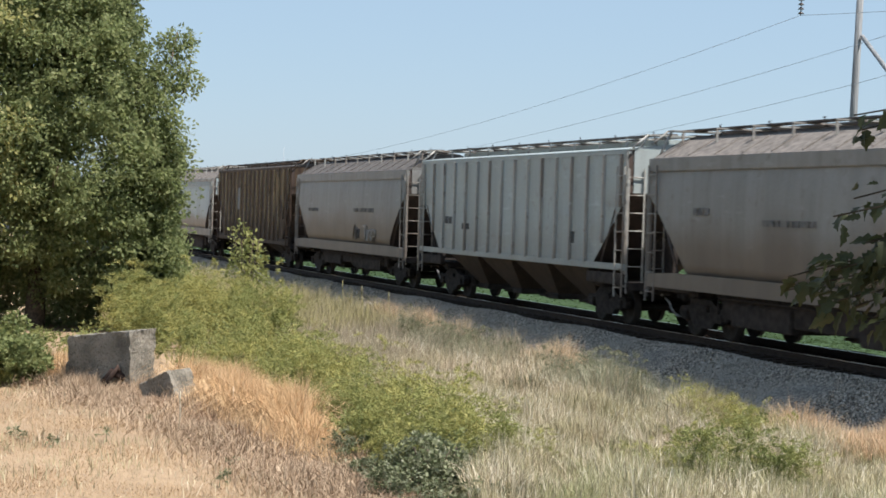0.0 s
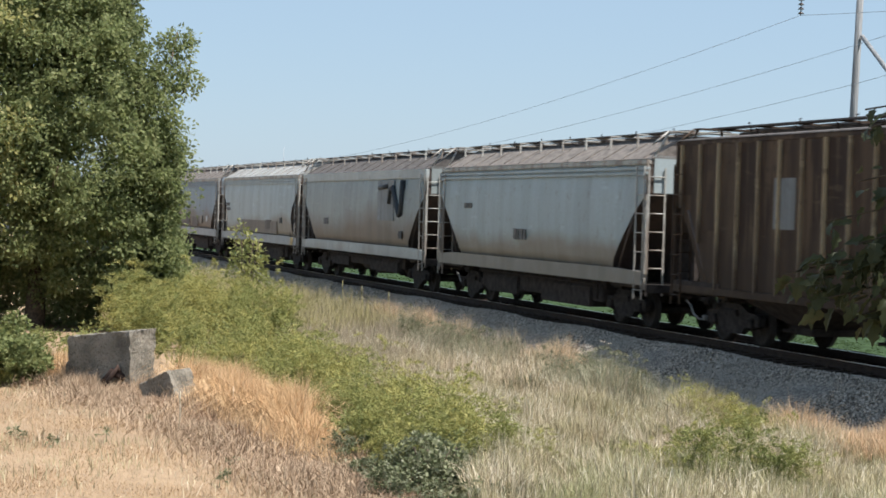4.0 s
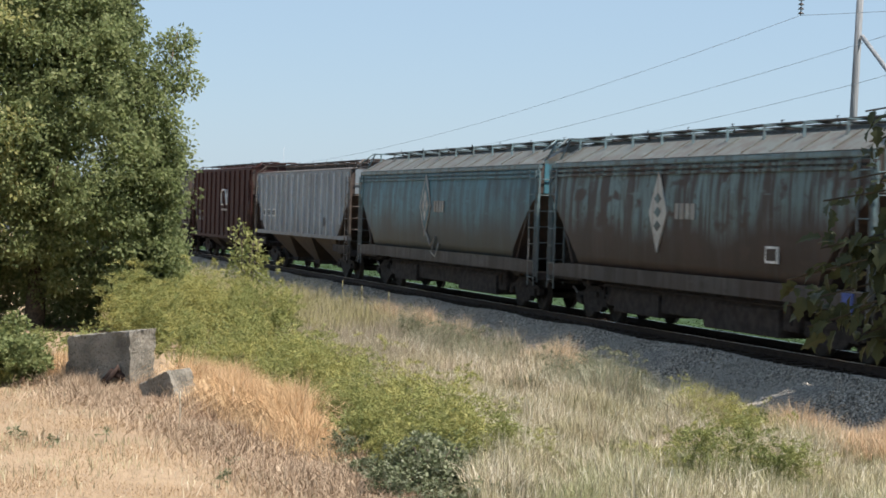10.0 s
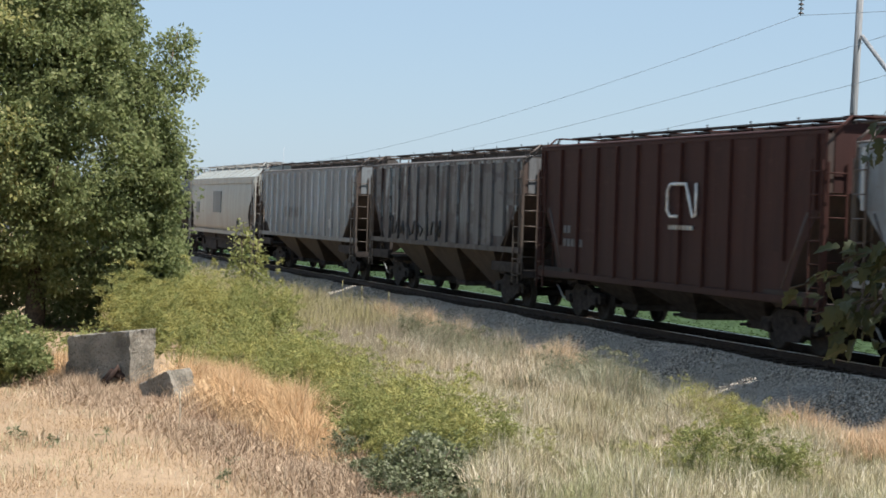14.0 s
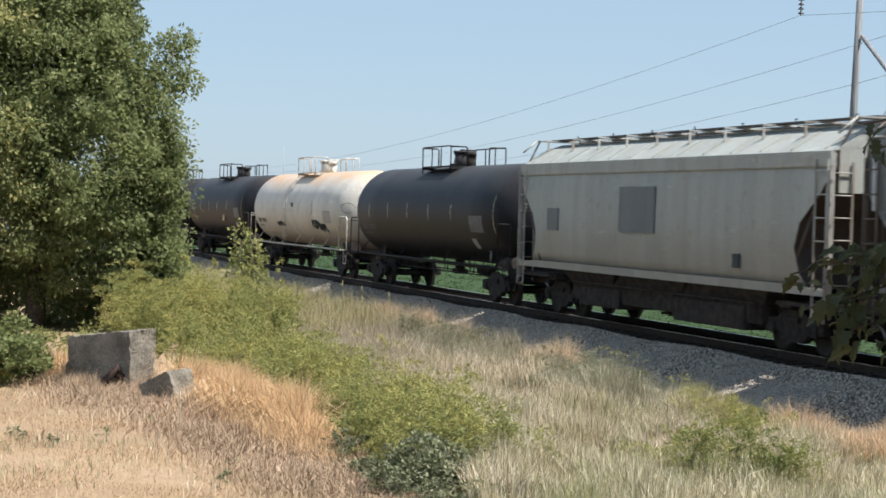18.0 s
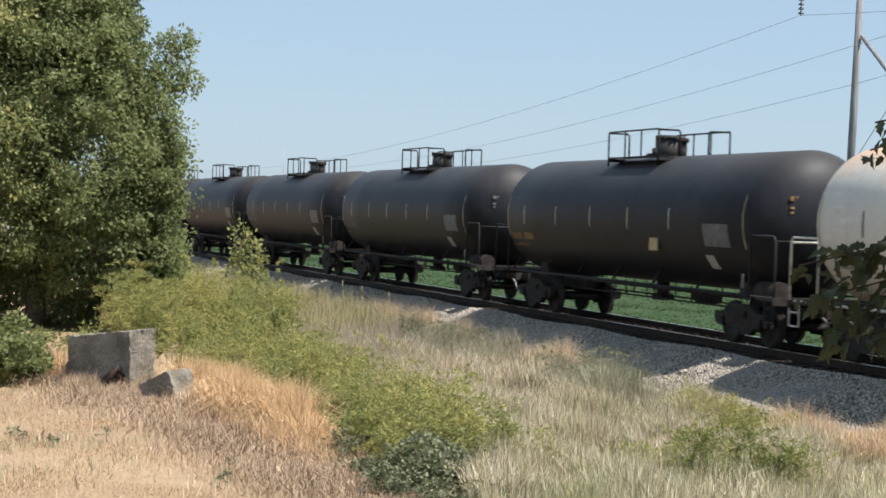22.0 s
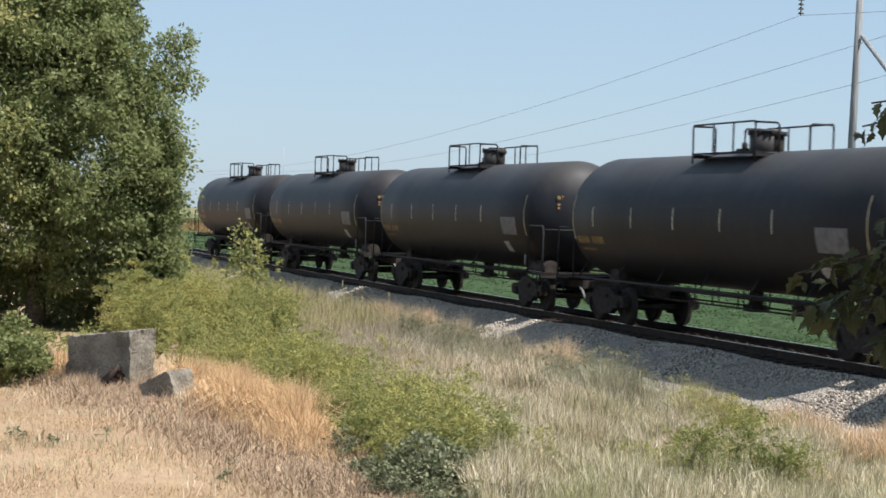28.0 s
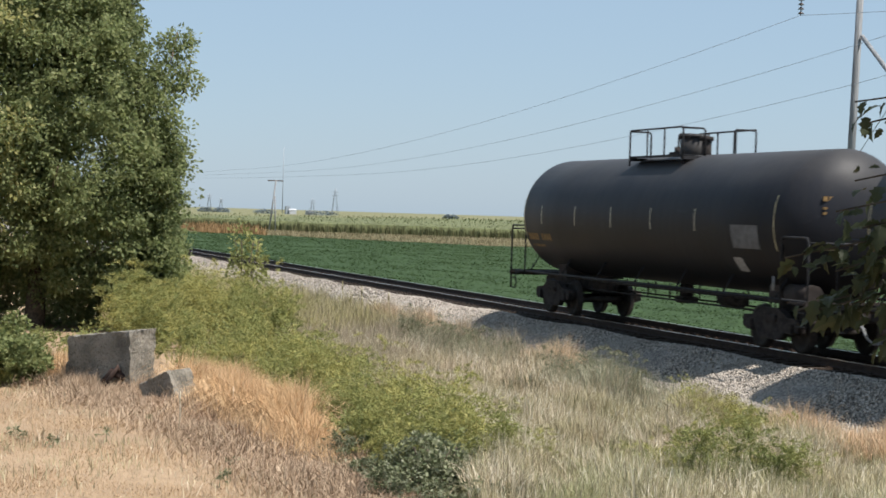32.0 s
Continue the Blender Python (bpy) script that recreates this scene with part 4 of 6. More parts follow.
c4 = ribbed(141.2, 124.7, brown, roof_dark, brown, "rust-brown ribbed covered hopper with faded yellow end", kind="box", ribs=18, bays=3, eave=4.48, floor_z=1.18, rib_m=lit_rib_tan)
for x in (5.35, 6.25):
    mark(c4, "faded_panel", x, x + 0.78, 2.75 if x < 6 else 3.05, 4.30, faded_yellow, "faded yellow paint on the end sheets", -1.512)
mark(c4, "painted_patch", -3.5, -2.6, 2.55, 3.6, mid_grey, "faded grey-blue painted patch", -1.512)
c5 = cyl(123.1, 107.0, white, roof_dust, trim_white, "dirty white covered hopper with curved sides")
bars(c5, -5.5, 2.85, (0.16, 0.2, 0.16), 0.16, faint_stencil)
bars(c5, -1.0, 2.0, (0.2, 0.12, 0.25, 0.16), 0.3, faint_stencil)
c6 = cyl(105.35, 88.1, grey, roof_dark, trim_white, "grey covered hopper with a large dark painted logo", bands=False, fascia_m=trim_fascia, skirt=0.55, sill_m=trim_fascia)
mark(c6, "logo_panel", 3.0, 5.0, 2.35, 3.75, mid_grey, "darker grey repainted panel")
bm = bmesh.new()
pipe(bm, [(3.2, -1.58, 3.5), (4.3, -1.58, 3.55)], 0.09, 6)
pipe(bm, [(4.55, -1.60, 2.95), (4.7, -1.60, 3.45), (4.95, -1.60, 3.5), (5.75, -1.60, 2.55), (5.98, -1.60, 2.6), (6.15, -1.60, 3.75)], 0.10, 6)
part("logo", bm, black_stencil, c6, "dark painted bent-ribbon logo")
mark(c6, "data_panel", 5.7, 6.1, 1.75, 2.0, black_stencil, "small dark data panel")
bars(c6, -4.9, 2.1, (0.3, 0.25), 0.25, grey_stencil)
c7 = cyl(87.15, 70.45, white, roof_pale, trim_white, "off-white covered hopper with a brown dirt band", sill_m=sill_pale, bulge=True)
bars(c7, -7.1, 2.72, (0.16, 0.16, 0.16), 0.15, grey_stencil)
bars(c7, -7.1, 2.48, (0.14, 0.14, 0.14, 0.14), 0.15, grey_stencil)
mark(c7, "data_panel", 5.0, 5.35, 2.0, 2.25, black_stencil, "small dark data panel")
mark(c7, "painted_patch", -3.4, 4.4, 1.52, 2.08, tan_patch, "long tan painted-out patch", -1.562)
mark(c7, "painted_patch", 2.0, 3.1, 1.7, 2.12, grime_patch, "brown painted-out patch", -1.566)
mark(c7, "yellow_box", 7.3, 7.7, 1.1, 1.42, yellow_m, "small yellow equipment box", -1.62)
c8 = cyl(69.05, 52.1, blue_grey, roof_dust, trim_white, "blue-grey covered hopper with a brown dirt band", sill_m=sill_pale)
mark(c8, "primer_patch", 3.3, 4.3, 1.75, 2.15, grey, "pale square paint patch")
mark(c8, "data_panel", 5.5, 5.85, 1.85, 2.15, white_m, "small white data panel")
for x0_, x1_, z0_, z1_, m_ in ((-6.6, -4.0, 1.55, 2.1, grime_patch), (-1.6, 0.4, 1.62, 2.15, grime_patch), (1.2, 2.9, 1.55, 2.05, grime_patch)):
    mark(c8, "painted_patch", x0_, x1_, z0_, z1_, m_, "brown painted-out patch", -1.562)
c9 = cyl(51.0, 34.4, teal_rust, roof_teal, trim_teal, "badly rusted teal covered hopper with a pale diamond", sill_m=sill_rust, skirt=0.34)
c10 = cyl(33.4, 14.7, teal, roof_teal, trim_teal, "faded teal covered hopper with a white diamond mark", sill_m=sill_rust, skirt=0.34)
for c, xx in ((c9, -1.2), (c10, -0.95)):
    bm = bmesh.new()
    hh, hw, zc = (0.95, 0.50, 2.85) if c is c9 else (1.02, 0.60, 2.90)
    extrude_xz(bm, [(xx, zc - hh), (xx + hw, zc), (xx, zc + hh), (xx - hw, zc)], -1.585, -1.55)
    logo = part("diamond_mark", bm, trim_white, c, "pale painted diamond")
    if c is c10:
        bm = bmesh.new()
        extrude_xz(bm, [(xx, zc - 0.89), (xx + 0.525, zc), (xx, zc + 0.89), (xx - 0.525, zc)], -1.592, -1.55)
        part("diamond_core", bm, teal, logo, "teal inner diamond")
        bm = bmesh.new()
        for dx, dz in ((0, 0.30), (0, -0.30), (0.2, 0), (-0.2, 0)):
            extrude_xz(bm, [(xx + dx, zc + dz - 0.22), (xx + dx + 0.16, zc + dz), (xx + dx, zc + dz + 0.22), (xx + dx - 0.16, zc + dz)], -1.598, -1.55)
        part("small_diamonds", bm, trim_white, logo, "four small white diamonds")
    else:
        bm = bmesh.new()
        for dz in (-0.32, 0.0, 0.32):
            extrude_xz(bm, [(xx, zc + dz - 0.13), (xx + 0.2, zc + dz), (xx, zc + dz + 0.13), (xx - 0.2, zc + dz)], -1.592, -1.55)
        part("diamond_inset", bm, teal_rust, logo, "three small worn teal diamonds")
    bars(c, xx + 0.95, 2.70, (0.20, 0.20, 0.20, 0.20), 0.36, trim_grey)
bm = bmesh.new()
pipe(bm, [(-0.9, -1.57, 2.1), (-0.3, -1.57, 1.6), (0.2, -1.57, 1.9), (-0.2, -1.57, 1.4), (0.3, -1.57, 1.25), (0.6, -1.57, 1.7)], 0.03, 5)
part("graffiti", bm, trim_white, c10, "thin pale scrawl of spray paint")
mark(c9, "data_panel", 4.2, 4.75, 1.85, 2.2, white_m, "outlined white data panel")
mark(c9, "data_panel_face", 4.27, 4.68, 1.90, 2.15, teal_rust, "", -1.592)
mark(c9, "blue_box", 7.4, 7.8, 1.0, 1.4, blue_m, "small blue equipment box", -1.62)
c11 = ribbed(13.25, -3.9, steel_blue, roof_dark, trim_dark, "steel-blue ribbed covered hopper with rusty slope sheets", rib_m=lit_rib_blue, ribs=17, bays=3, under_m=slope_tan, eave=4.24, floor_z=1.63)
for k, x in enumerate((-6.85, -5.95, -5.05)):
    mark(c11, "number_plate", x, x + 0.62, 2.30, 2.62, white_m, "white painted plate with dark numerals", -1.512)
    bars(c11, x + 0.06, 2.35, (0.12,) * (2 if k == 0 else 3), 0.22, black_stencil, -1.52, gap=0.06)
mark(c11, "data_panel", 4.6, 4.95, 2.0, 2.35, black_stencil, "small dark data panel", -1.575)
c12 = ribbed(-5.0, -20.6, oxide, oxide, trim_oxide, "oxide-red ribbed covered hopper with a white ribbon logo", kind="box", ribs=13, bays=3, eave=4.55, floor_z=1.18)
bm = bmesh.new()
pipe(bm, [(1.22, -1.585, 3.50), (0.80, -1.585, 3.50), (0.65, -1.585, 3.36), (0.65, -1.585, 2.90), (0.80, -1.585, 2.76), (1.22, -1.585, 2.76)], 0.038, 6)
pipe(bm, [(1.22, -1.585, 3.50), (1.62, -1.585, 3.50), (2.02, -1.585, 2.76), (2.16, -1.585, 2.80), (2.16, -1.585, 3.52)], 0.04, 6)
part("logo", bm, white_m, c12, "white painted ribbon logo")
bars(c12, 0.70, 2.46, (0.13,) * 7, 0.10, trim_white, -1.575, gap=0.06)
bars(c12, -6.0, 2.25, (0.2, 0.2), 0.2, grey_stencil, -1.515)
bars(c12, -6.0, 1.9, (0.2, 0.2, 0.2, 0.2, 0.2), 0.2, grey_stencil, -1.515)
c13 = ribbed(-22.05, -37.9, patched, roof_dark, trim_dark, "patchy grey and rust ribbed covered hopper with graffiti", rib_m=patched, ribs=15, bays=3, under_m=slope_tan, eave=4.30, floor_z=1.72)
q = random.Random(5)
for k in range(9):
    x = -5.5 + k * 0.7
    bm = bmesh.new()
    pipe(bm, [(x, -1.515, 1.95), (x + q.uniform(-0.1, 0.3), -1.515, q.uniform(2.3, 2.7)), (x + q.uniform(0.2, 0.5), -1.515, q.uniform(2.0, 2.5)), (x + q.uniform(0.1, 0.5), -1.515, 1.9)], 0.04, 5)
    part("graffiti", bm, black_stencil, c13, "dark spray-painted stroke")
c14 = ribbed(-40.05, -57.1, mid_grey, roof_dark, trim_dark, "mid-grey ribbed covered hopper with streaked rust", rib_m=lit_rib_blue, ribs=16, bays=3, under_m=slope_tan, eave=4.30, floor_z=1.58)
bars(c14, -3.5, 2.3, (0.5, 0.4, 0.4, 0.5, 0.4, 0.5), 0.45, grey_stencil, -1.515)
mark(c14, "data_panel", 4.6, 5.0, 1.95, 2.3, placard_m, "small white data panel", -1.575)
c15 = cyl(-58.4, -75.75, cream, cream, trim_white, "cream covered hopper with a dark square data panel", bulge=True, sill_low=1.28, bands=False)
mark(c15, "square_panel", -1.5, 0.6, 2.35, 3.45, slate_panel, "dark grey square painted panel")
mark(c15, "small_panel", -6.4, -5.6, 2.3, 2.9, slate_panel, "faded grey small panel")
mark(c15, "data_panel", 4.7, 5.0, 1.7, 2.0, black_stencil, "small dark data panel")

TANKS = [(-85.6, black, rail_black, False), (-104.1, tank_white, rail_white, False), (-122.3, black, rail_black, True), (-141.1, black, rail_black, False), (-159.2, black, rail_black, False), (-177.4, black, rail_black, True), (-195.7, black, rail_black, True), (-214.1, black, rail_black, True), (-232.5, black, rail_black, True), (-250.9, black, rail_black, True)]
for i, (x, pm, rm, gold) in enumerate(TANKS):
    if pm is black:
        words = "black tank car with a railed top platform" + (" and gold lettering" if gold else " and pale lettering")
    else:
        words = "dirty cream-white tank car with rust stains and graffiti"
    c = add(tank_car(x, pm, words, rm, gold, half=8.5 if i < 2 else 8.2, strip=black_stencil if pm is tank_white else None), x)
    if pm is tank_white:
        q = random.Random(11)

        def side_y(z):
            return -math.sqrt(1.588 ** 2 - (z - 2.69) ** 2)

        def scrawl(xa, xb, za, zb, turns, thick):
            """A sprayed line of uneven loops laid on the tank's side."""
            bm_ = bmesh.new()
            pts = []
            for k in range(turns * 7):
                u = k / (turns * 7)
                w = k * 0.9 + q.uniform(-0.5, 0.5)
                z = (za + zb) / 2 + (zb - za) / 2 * math.sin(w) * q.uniform(0.4, 1.0)
                x = xa + (xb - xa) * u + 0.16 * math.cos(w) * q.uniform(0.3, 1.3)
                pts.append((x, side_y(z), z))
            pipe(bm_, pts, thick, 5)
            return bm_

        tag_a = part("graffiti", scrawl(3.4, 4.6, 1.85, 2.3, 5, 0.016), black_stencil, c, "dark spray-painted scrawl")
        part("graffiti", scrawl(4.4, 5.6, 1.75, 2.15, 6, 0.016), black_stencil, c, "black spray-painted scrawl")
        part("graffiti", scrawl(-3.2, -1.8, 1.85, 2.12, 6, 0.016), black_stencil, c, "black spray-painted scrawl")
        part("graffiti", scrawl(-0.1, 0.25, 2.7, 2.95, 2, 0.012), grey_stencil, c, "faint spray-painted scrawl")
        # marks on the end of the tank: a loop and a row of short strokes
        def head_x(y, z):
            return half_w - 0.78 + 0.80 * math.sqrt(max(0.0, 1 - ((y * y + (z - 2.69) ** 2) / 1.57 ** 2))) + 0.012

        half_w = 8.5
        bm = bmesh.new()
        loop = [(-1.25 + 0.26 * math.cos(0.5 * k) * (1 - 0.02 * k), 2.75 + 0.20 * math.sin(0.5 * k)) for k in range(12)]
        pipe(bm, [(head_x(y, z), y, z) for y, z in loop], 0.012, 5)
        part("graffiti", bm, grey_stencil, c, "grey spray-painted loop on the tank end")
        bm = bmesh.new()
        for k in range(6):
            y, z = -0.75 + k * 0.13, 2.92 + q.uniform(-0.03, 0.03)
            for y2, z2 in ((y + q.uniform(-0.05, 0.05), z + 0.14), (y + 0.09, z + q.uniform(0, 0.12))):
                rod(bm, (head_x(y, z), y, z), (head_x(y2, z2), y2, z2), 0.011, 5)
        part("graffiti", bm, grey_stencil, c, "row of short spray-painted strokes on the tank end")
        # the ladder follows the barrel up to the platform
        bm = bmesh.new()
        arc = [(-1.68, 1.1), (-1.70, 2.6)] + [(-1.70 * math.cos(w), 2.69 + 1.70 * math.sin(w)) for w in (0.2, 0.4, 0.6, 0.8, 0.95)]
        for xx in (-1.0, -0.6):
            pipe(bm, [(xx, y, z) for y, z in arc], 0.018, 6)
        for (y0, z0), (y1, z1) in zip(arc, arc[1:]):
            m = max(1, int(math.hypot(y1 - y0, z1 - z0) / 0.33))
            for k in range(m):
                y, z = y0 + (y1 - y0) * k / m, z0 + (z1 - z0) * k / m
                rod(bm, (-1.0, y, z), (-0.6, y, z), 0.014, 6)
        part("ladder", bm, rail_white, c, "dirty white side ladder")
    if i == 2:
        mark(c, "orange_placard", 2.4, 2.85, 1.95, 2.25, yellow_m, "orange-yellow square sticker", -1.50)


# ---- plants ----
def inside(poly, p):
    poly = np.array(poly, float)
    x, y = p[:, 0], p[:, 1]
    hit = np.zeros(len(p), bool)
    for (x1, y1), (x2, y2) in zip(poly, np.roll(poly, -1, 0)):
        cross = ((y1 > y) != (y2 > y)) & (x < (x2 - x1) * (y - y1) / (y2 - y1 + 1e-12) + x1)
        hit ^= cross
    return hit


def scatter(poly, n, clump=0.0):
    poly = np.array(poly, float)
    lo, hi = poly.min(0), poly.max(0)
    out = np.zeros((0, 2))
    seeds = rng.uniform(lo, hi, (max(8, n // 45), 2))
    while len(out) < n:
        if clump:
            p = seeds[rng.integers(len(seeds), size=2 * n)] + rng.normal(0, clump, (2 * n, 2))
        else:
            p = rng.uniform(lo, hi, (2 * n, 2))
        out = np.concatenate([out, p[inside(poly, p)]])
    return out[:n]


def blades(name, spots, h, w, material, label, category="grass", lean=0.35, vary=0.4, heads=0.0):
    n = len(spots)
    base = np.stack([spots[:, 0], spots[:, 1], ground_z(spots[:, 0], spots[:, 1]) - 0.02], 1)
    height = h * rng.uniform(1 - vary, 1 + vary, n)
    patch = 0.8 + 0.35 * np.sin(spots[:, 0] * 1.7 + 1.3 * np.sin(spots[:, 1] * 1.1)) * np.sin(spots[:, 1] * 1.9)
    height *= patch
    # neighbours lean together, as wind and weight lay them
    a = 2.2 * np.sin(spots[:, 0] * 1.3 + 0.8 * spots[:, 1]) + 2.2 * np.sin(spots[:, 1] * 1.9 - 0.6 * spots[:, 0]) + rng.normal(0, 2.1, n)
    tilt, face = np.abs(rng.normal(0, lean, n)), rng.uniform(0, 6.28, n)
    d = np.stack([np.cos(a), np.sin(a), np.zeros(n)], 1)
    side = np.stack([np.cos(face), np.sin(face), np.zeros(n)], 1) * (w * rng.uniform(0.6, 1.4, n))[:, None] / 2
    up = np.array([0, 0, 1.0])
    m = base + up * (height * 0.6)[:, None] + d * (height * tilt * 0.3)[:, None]
    tip = base + up * (height * np.cos(tilt * 0.8))[:, None] + d * (height * tilt * 0.9)[:, None]
    v = np.stack([base - side, base + side, m + side * 0.8, m - side * 0.8, tip], 1).reshape(-1, 3)
    f = (np.array([(0, 1, 2), (0, 2, 3), (3, 2, 4)])[None] + 5 * np.arange(n)[:, None, None]).reshape(-1, 3)
    return soup(name, v, f, material, "stuff", label, category)


def leaf_arrays(c, out, size, n_each=1, ratio=0.55, droop=0.3):
    """Rhombic leaves at the points c; out is the way that they lean."""
    n = len(c)
    d = out + rng.normal(0, 0.7, (n, 3))
    d[:, 2] -= droop
    d /= np.linalg.norm(d, axis=1)[:, None] + 1e-9
    s = np.cross(d, rng.normal(0, 1, (n, 3)))
    s /= np.linalg.norm(s, axis=1)[:, None] + 1e-9
    L = (size * rng.uniform(0.6, 1.35, n))[:, None]
    nrm = np.cross(d, s)
    v = np.stack([c, c + d * L * 0.45 + s * L * ratio / 2 + nrm * L * 0.06, c + d * L, c + d * L * 0.45 - s * L * ratio / 2 + nrm * L * 0.06], 1)
    return v.reshape(-1, 3)


def leaf_faces(n):
    return (np.array([(0, 1, 2), (0, 2, 3)])[None] + 4 * np.arange(n)[:, None, None]).reshape(-1, 3)


def clump_points(n, centre, radii, shell=0.55):
    """Points in an uneven ellipsoid, denser towards its skin."""
    d = rng.normal(0, 1, (n, 3))
    d /= np.linalg.norm(d, axis=1)[:, None]
    r = (shell + (1 - shell) * rng.uniform(0, 1, n) ** 0.6) * (1 + 0.16 * np.sin(5 * d[:, 0] + 3 * d[:, 2]) * np.sin(4 * d[:, 1] + 2))
    return np.array(centre) + d * r[:, None] * np.array(radii), d


def weeds(name, spots, h, r, per, size, material, label, ratio=0.4, category="weeds", fronds=11):
    """Many bushy plants as one stand: stems with arching branchlets, and leaves along each."""
    n = len(spots)
    wave = np.sin(spots[:, 0] * 2.1 + 1.7 * np.sin(spots[:, 1] * 1.9)) * np.sin(spots[:, 1] * 2.6 + 1.2 * np.sin(spots[:, 0] * 1.3))
    hh = h * rng.uniform(0.55, 1.15, n) * (0.88 + 0.36 * wave)
    z = ground_z(spots[:, 0], spots[:, 1])
    b0 = np.stack([spots[:, 0], spots[:, 1], z], 1)
    lean = rng.normal(0, 0.10, (n, 2)) * hh[:, None]
    k = np.repeat(np.arange(n), fronds)
    u = rng.uniform(0.1, 1.0, n * fronds) ** 0.8
    a = rng.uniform(0, 6.28, n * fronds)
    reach = r * (1.15 - 0.7 * u) * rng.uniform(0.5, 1.2, n * fronds) * (hh[k] / h)
    root = b0[k] + np.stack([lean[k, 0] * u, lean[k, 1] * u, 0.9 * u * hh[k]], 1)
    rise = rng.uniform(0.2, 1.1, n * fronds)
    m = max(4, per // fronds)
    kk = np.repeat(np.arange(n * fronds), m)
    w = rng.uniform(0.1, 1.0, n * fronds * m)
    c = root[kk] + np.stack([np.cos(a[kk]) * reach[kk] * w, np.sin(a[kk]) * reach[kk] * w, reach[kk] * (rise[kk] * w - 0.5 * w * w)], 1)
    c += rng.normal(0, size * 0.28, c.shape)
    out = np.stack([np.cos(a[kk]), np.sin(a[kk]), 0.4 + 0 * w], 1)
    v = leaf_arrays(c, out, size, ratio=ratio, droop=0.1)
    f = leaf_faces(len(c))
    tip = b0 + np.stack([lean[:, 0], lean[:, 1], hh * 0.95], 1)
    s = np.array([0.006, 0.006, 0])
    vs = np.stack([b0 - s, b0 + s, tip], 1).reshape(-1, 3)
    fs = np.arange(3 * n).reshape(-1, 3) + len(v)
    return soup(name, np.concatenate([v, vs]), np.concatenate([f, fs]), material, "stuff", label, category)


straw = plant("straw", [(0.385, 0.27, 0.16), (0.49, 0.35, 0.22), (0.30, 0.205, 0.12)], 0.8, 0.15, 0.3, (0.49, 0.355, 0.215), 0.6)
orange = plant("orange_grass", [(0.66, 0.43, 0.22), (0.80, 0.575, 0.35), (0.47, 0.295, 0.15), (0.62, 0.47, 0.295)], 0.8, 0.2)
peach = plant("peach_grass", [(0.70, 0.49, 0.31), (0.80, 0.62, 0.44), (0.58, 0.42, 0.27), (0.50, 0.42, 0.27)], 0.8, 0.2)
litter = plant("dead_grass", [(0.41, 0.295, 0.195), (0.57, 0.44, 0.315), (0.25, 0.175, 0.115), (0.35, 0.25, 0.168)], 0.9, 0.12)
tan_grass = plant("tan_grass", [(0.47, 0.375, 0.25), (0.72, 0.61, 0.46), (0.24, 0.195, 0.115), (0.60, 0.48, 0.36)], 0.8, 0.18, 0.5, (0.33, 0.30, 0.15), 0.7)
pale_green = plant("pale_green_grass", [(0.345, 0.32, 0.165), (0.62, 0.54, 0.36), (0.185, 0.18, 0.082), (0.72, 0.63, 0.46), (0.43, 0.38, 0.21)], 0.75, 0.22, 0.6, (0.26, 0.29, 0.12), 0.8)
grey_green = plant("grey_green_grass", [(0.20, 0.215, 0.135), (0.30, 0.30, 0.20), (0.40, 0.34, 0.26)], 0.75, 0.2)
mauve = plant("mauve_seed_grass", [(0.40, 0.335, 0.235), (0.52, 0.435, 0.33), (0.24, 0.225, 0.12), (0.40, 0.31, 0.25), (0.17, 0.16, 0.10)], 0.8, 0.2)
lime = plant("lime_weed", [(0.40, 0.37, 0.12), (0.31, 0.30, 0.09), (0.54, 0.48, 0.19), (0.18, 0.19, 0.065), (0.46, 0.42, 0.15)], 0.65, 0.35, 0.6, (0.17, 0.21, 0.07), 0.9)
lime_grass = plant("lime_grass", [(0.37, 0.335, 0.155), (0.49, 0.42, 0.23), (0.265, 0.25, 0.11)], 0.7, 0.25)
green_weed = plant("green_weed", [(0.24, 0.25, 0.088), (0.33, 0.325, 0.115), (0.155, 0.17, 0.062)], 0.6, 0.35, 0.5, (0.09, 0.125, 0.043), 1.1)
dark_weed = plant("dark_weed", [(0.105, 0.125, 0.062), (0.16, 0.178, 0.088), (0.38, 0.38, 0.26)], 0.6, 0.25)
tree_leaf = plant("tree_leaf", [(0.175, 0.215, 0.085), (0.225, 0.265, 0.11), (0.38, 0.40, 0.19), (0.18, 0.22, 0.095), (0.27, 0.295, 0.13)], 0.65, 0.58, 0.45, (0.15, 0.18, 0.078), 0.5)
# near-black tints hold the shade that the hanging twigs are in
shaded_leaf = plant("shaded_branch_leaf", [(0.032, 0.040, 0.018), (0.050, 0.060, 0.026), (0.12, 0.125, 0.052), (0.024, 0.03, 0.015)], 0.55, 0.4)
soy_leaf = plant("soy_leaf", [(0.036, 0.060, 0.024), (0.042, 0.068, 0.028), (0.050, 0.078, 0.033)], 0.7, 0.45)
corn_leaf = plant("corn_leaf", [(0.085, 0.10, 0.042), (0.12, 0.13, 0.056), (0.15, 0.15, 0.068)], 0.6, 0.25)
sage = plant("sage_weed", [(0.15, 0.165, 0.092), (0.22, 0.225, 0.135), (0.33, 0.30, 0.20), (0.11, 0.12, 0.065)], 0.75, 0.25)
verge_grass = plant("verge_grass", [(0.22, 0.18, 0.105), (0.30, 0.255, 0.155)], 0.8, 0.15)
stick = plain("grey_stick", (0.22, 0.19, 0.16), 0.9, 0, 0.3, 12)
bark = plain("bark", (0.10, 0.075, 0.055), 0.9, 0, 0.4, 12)


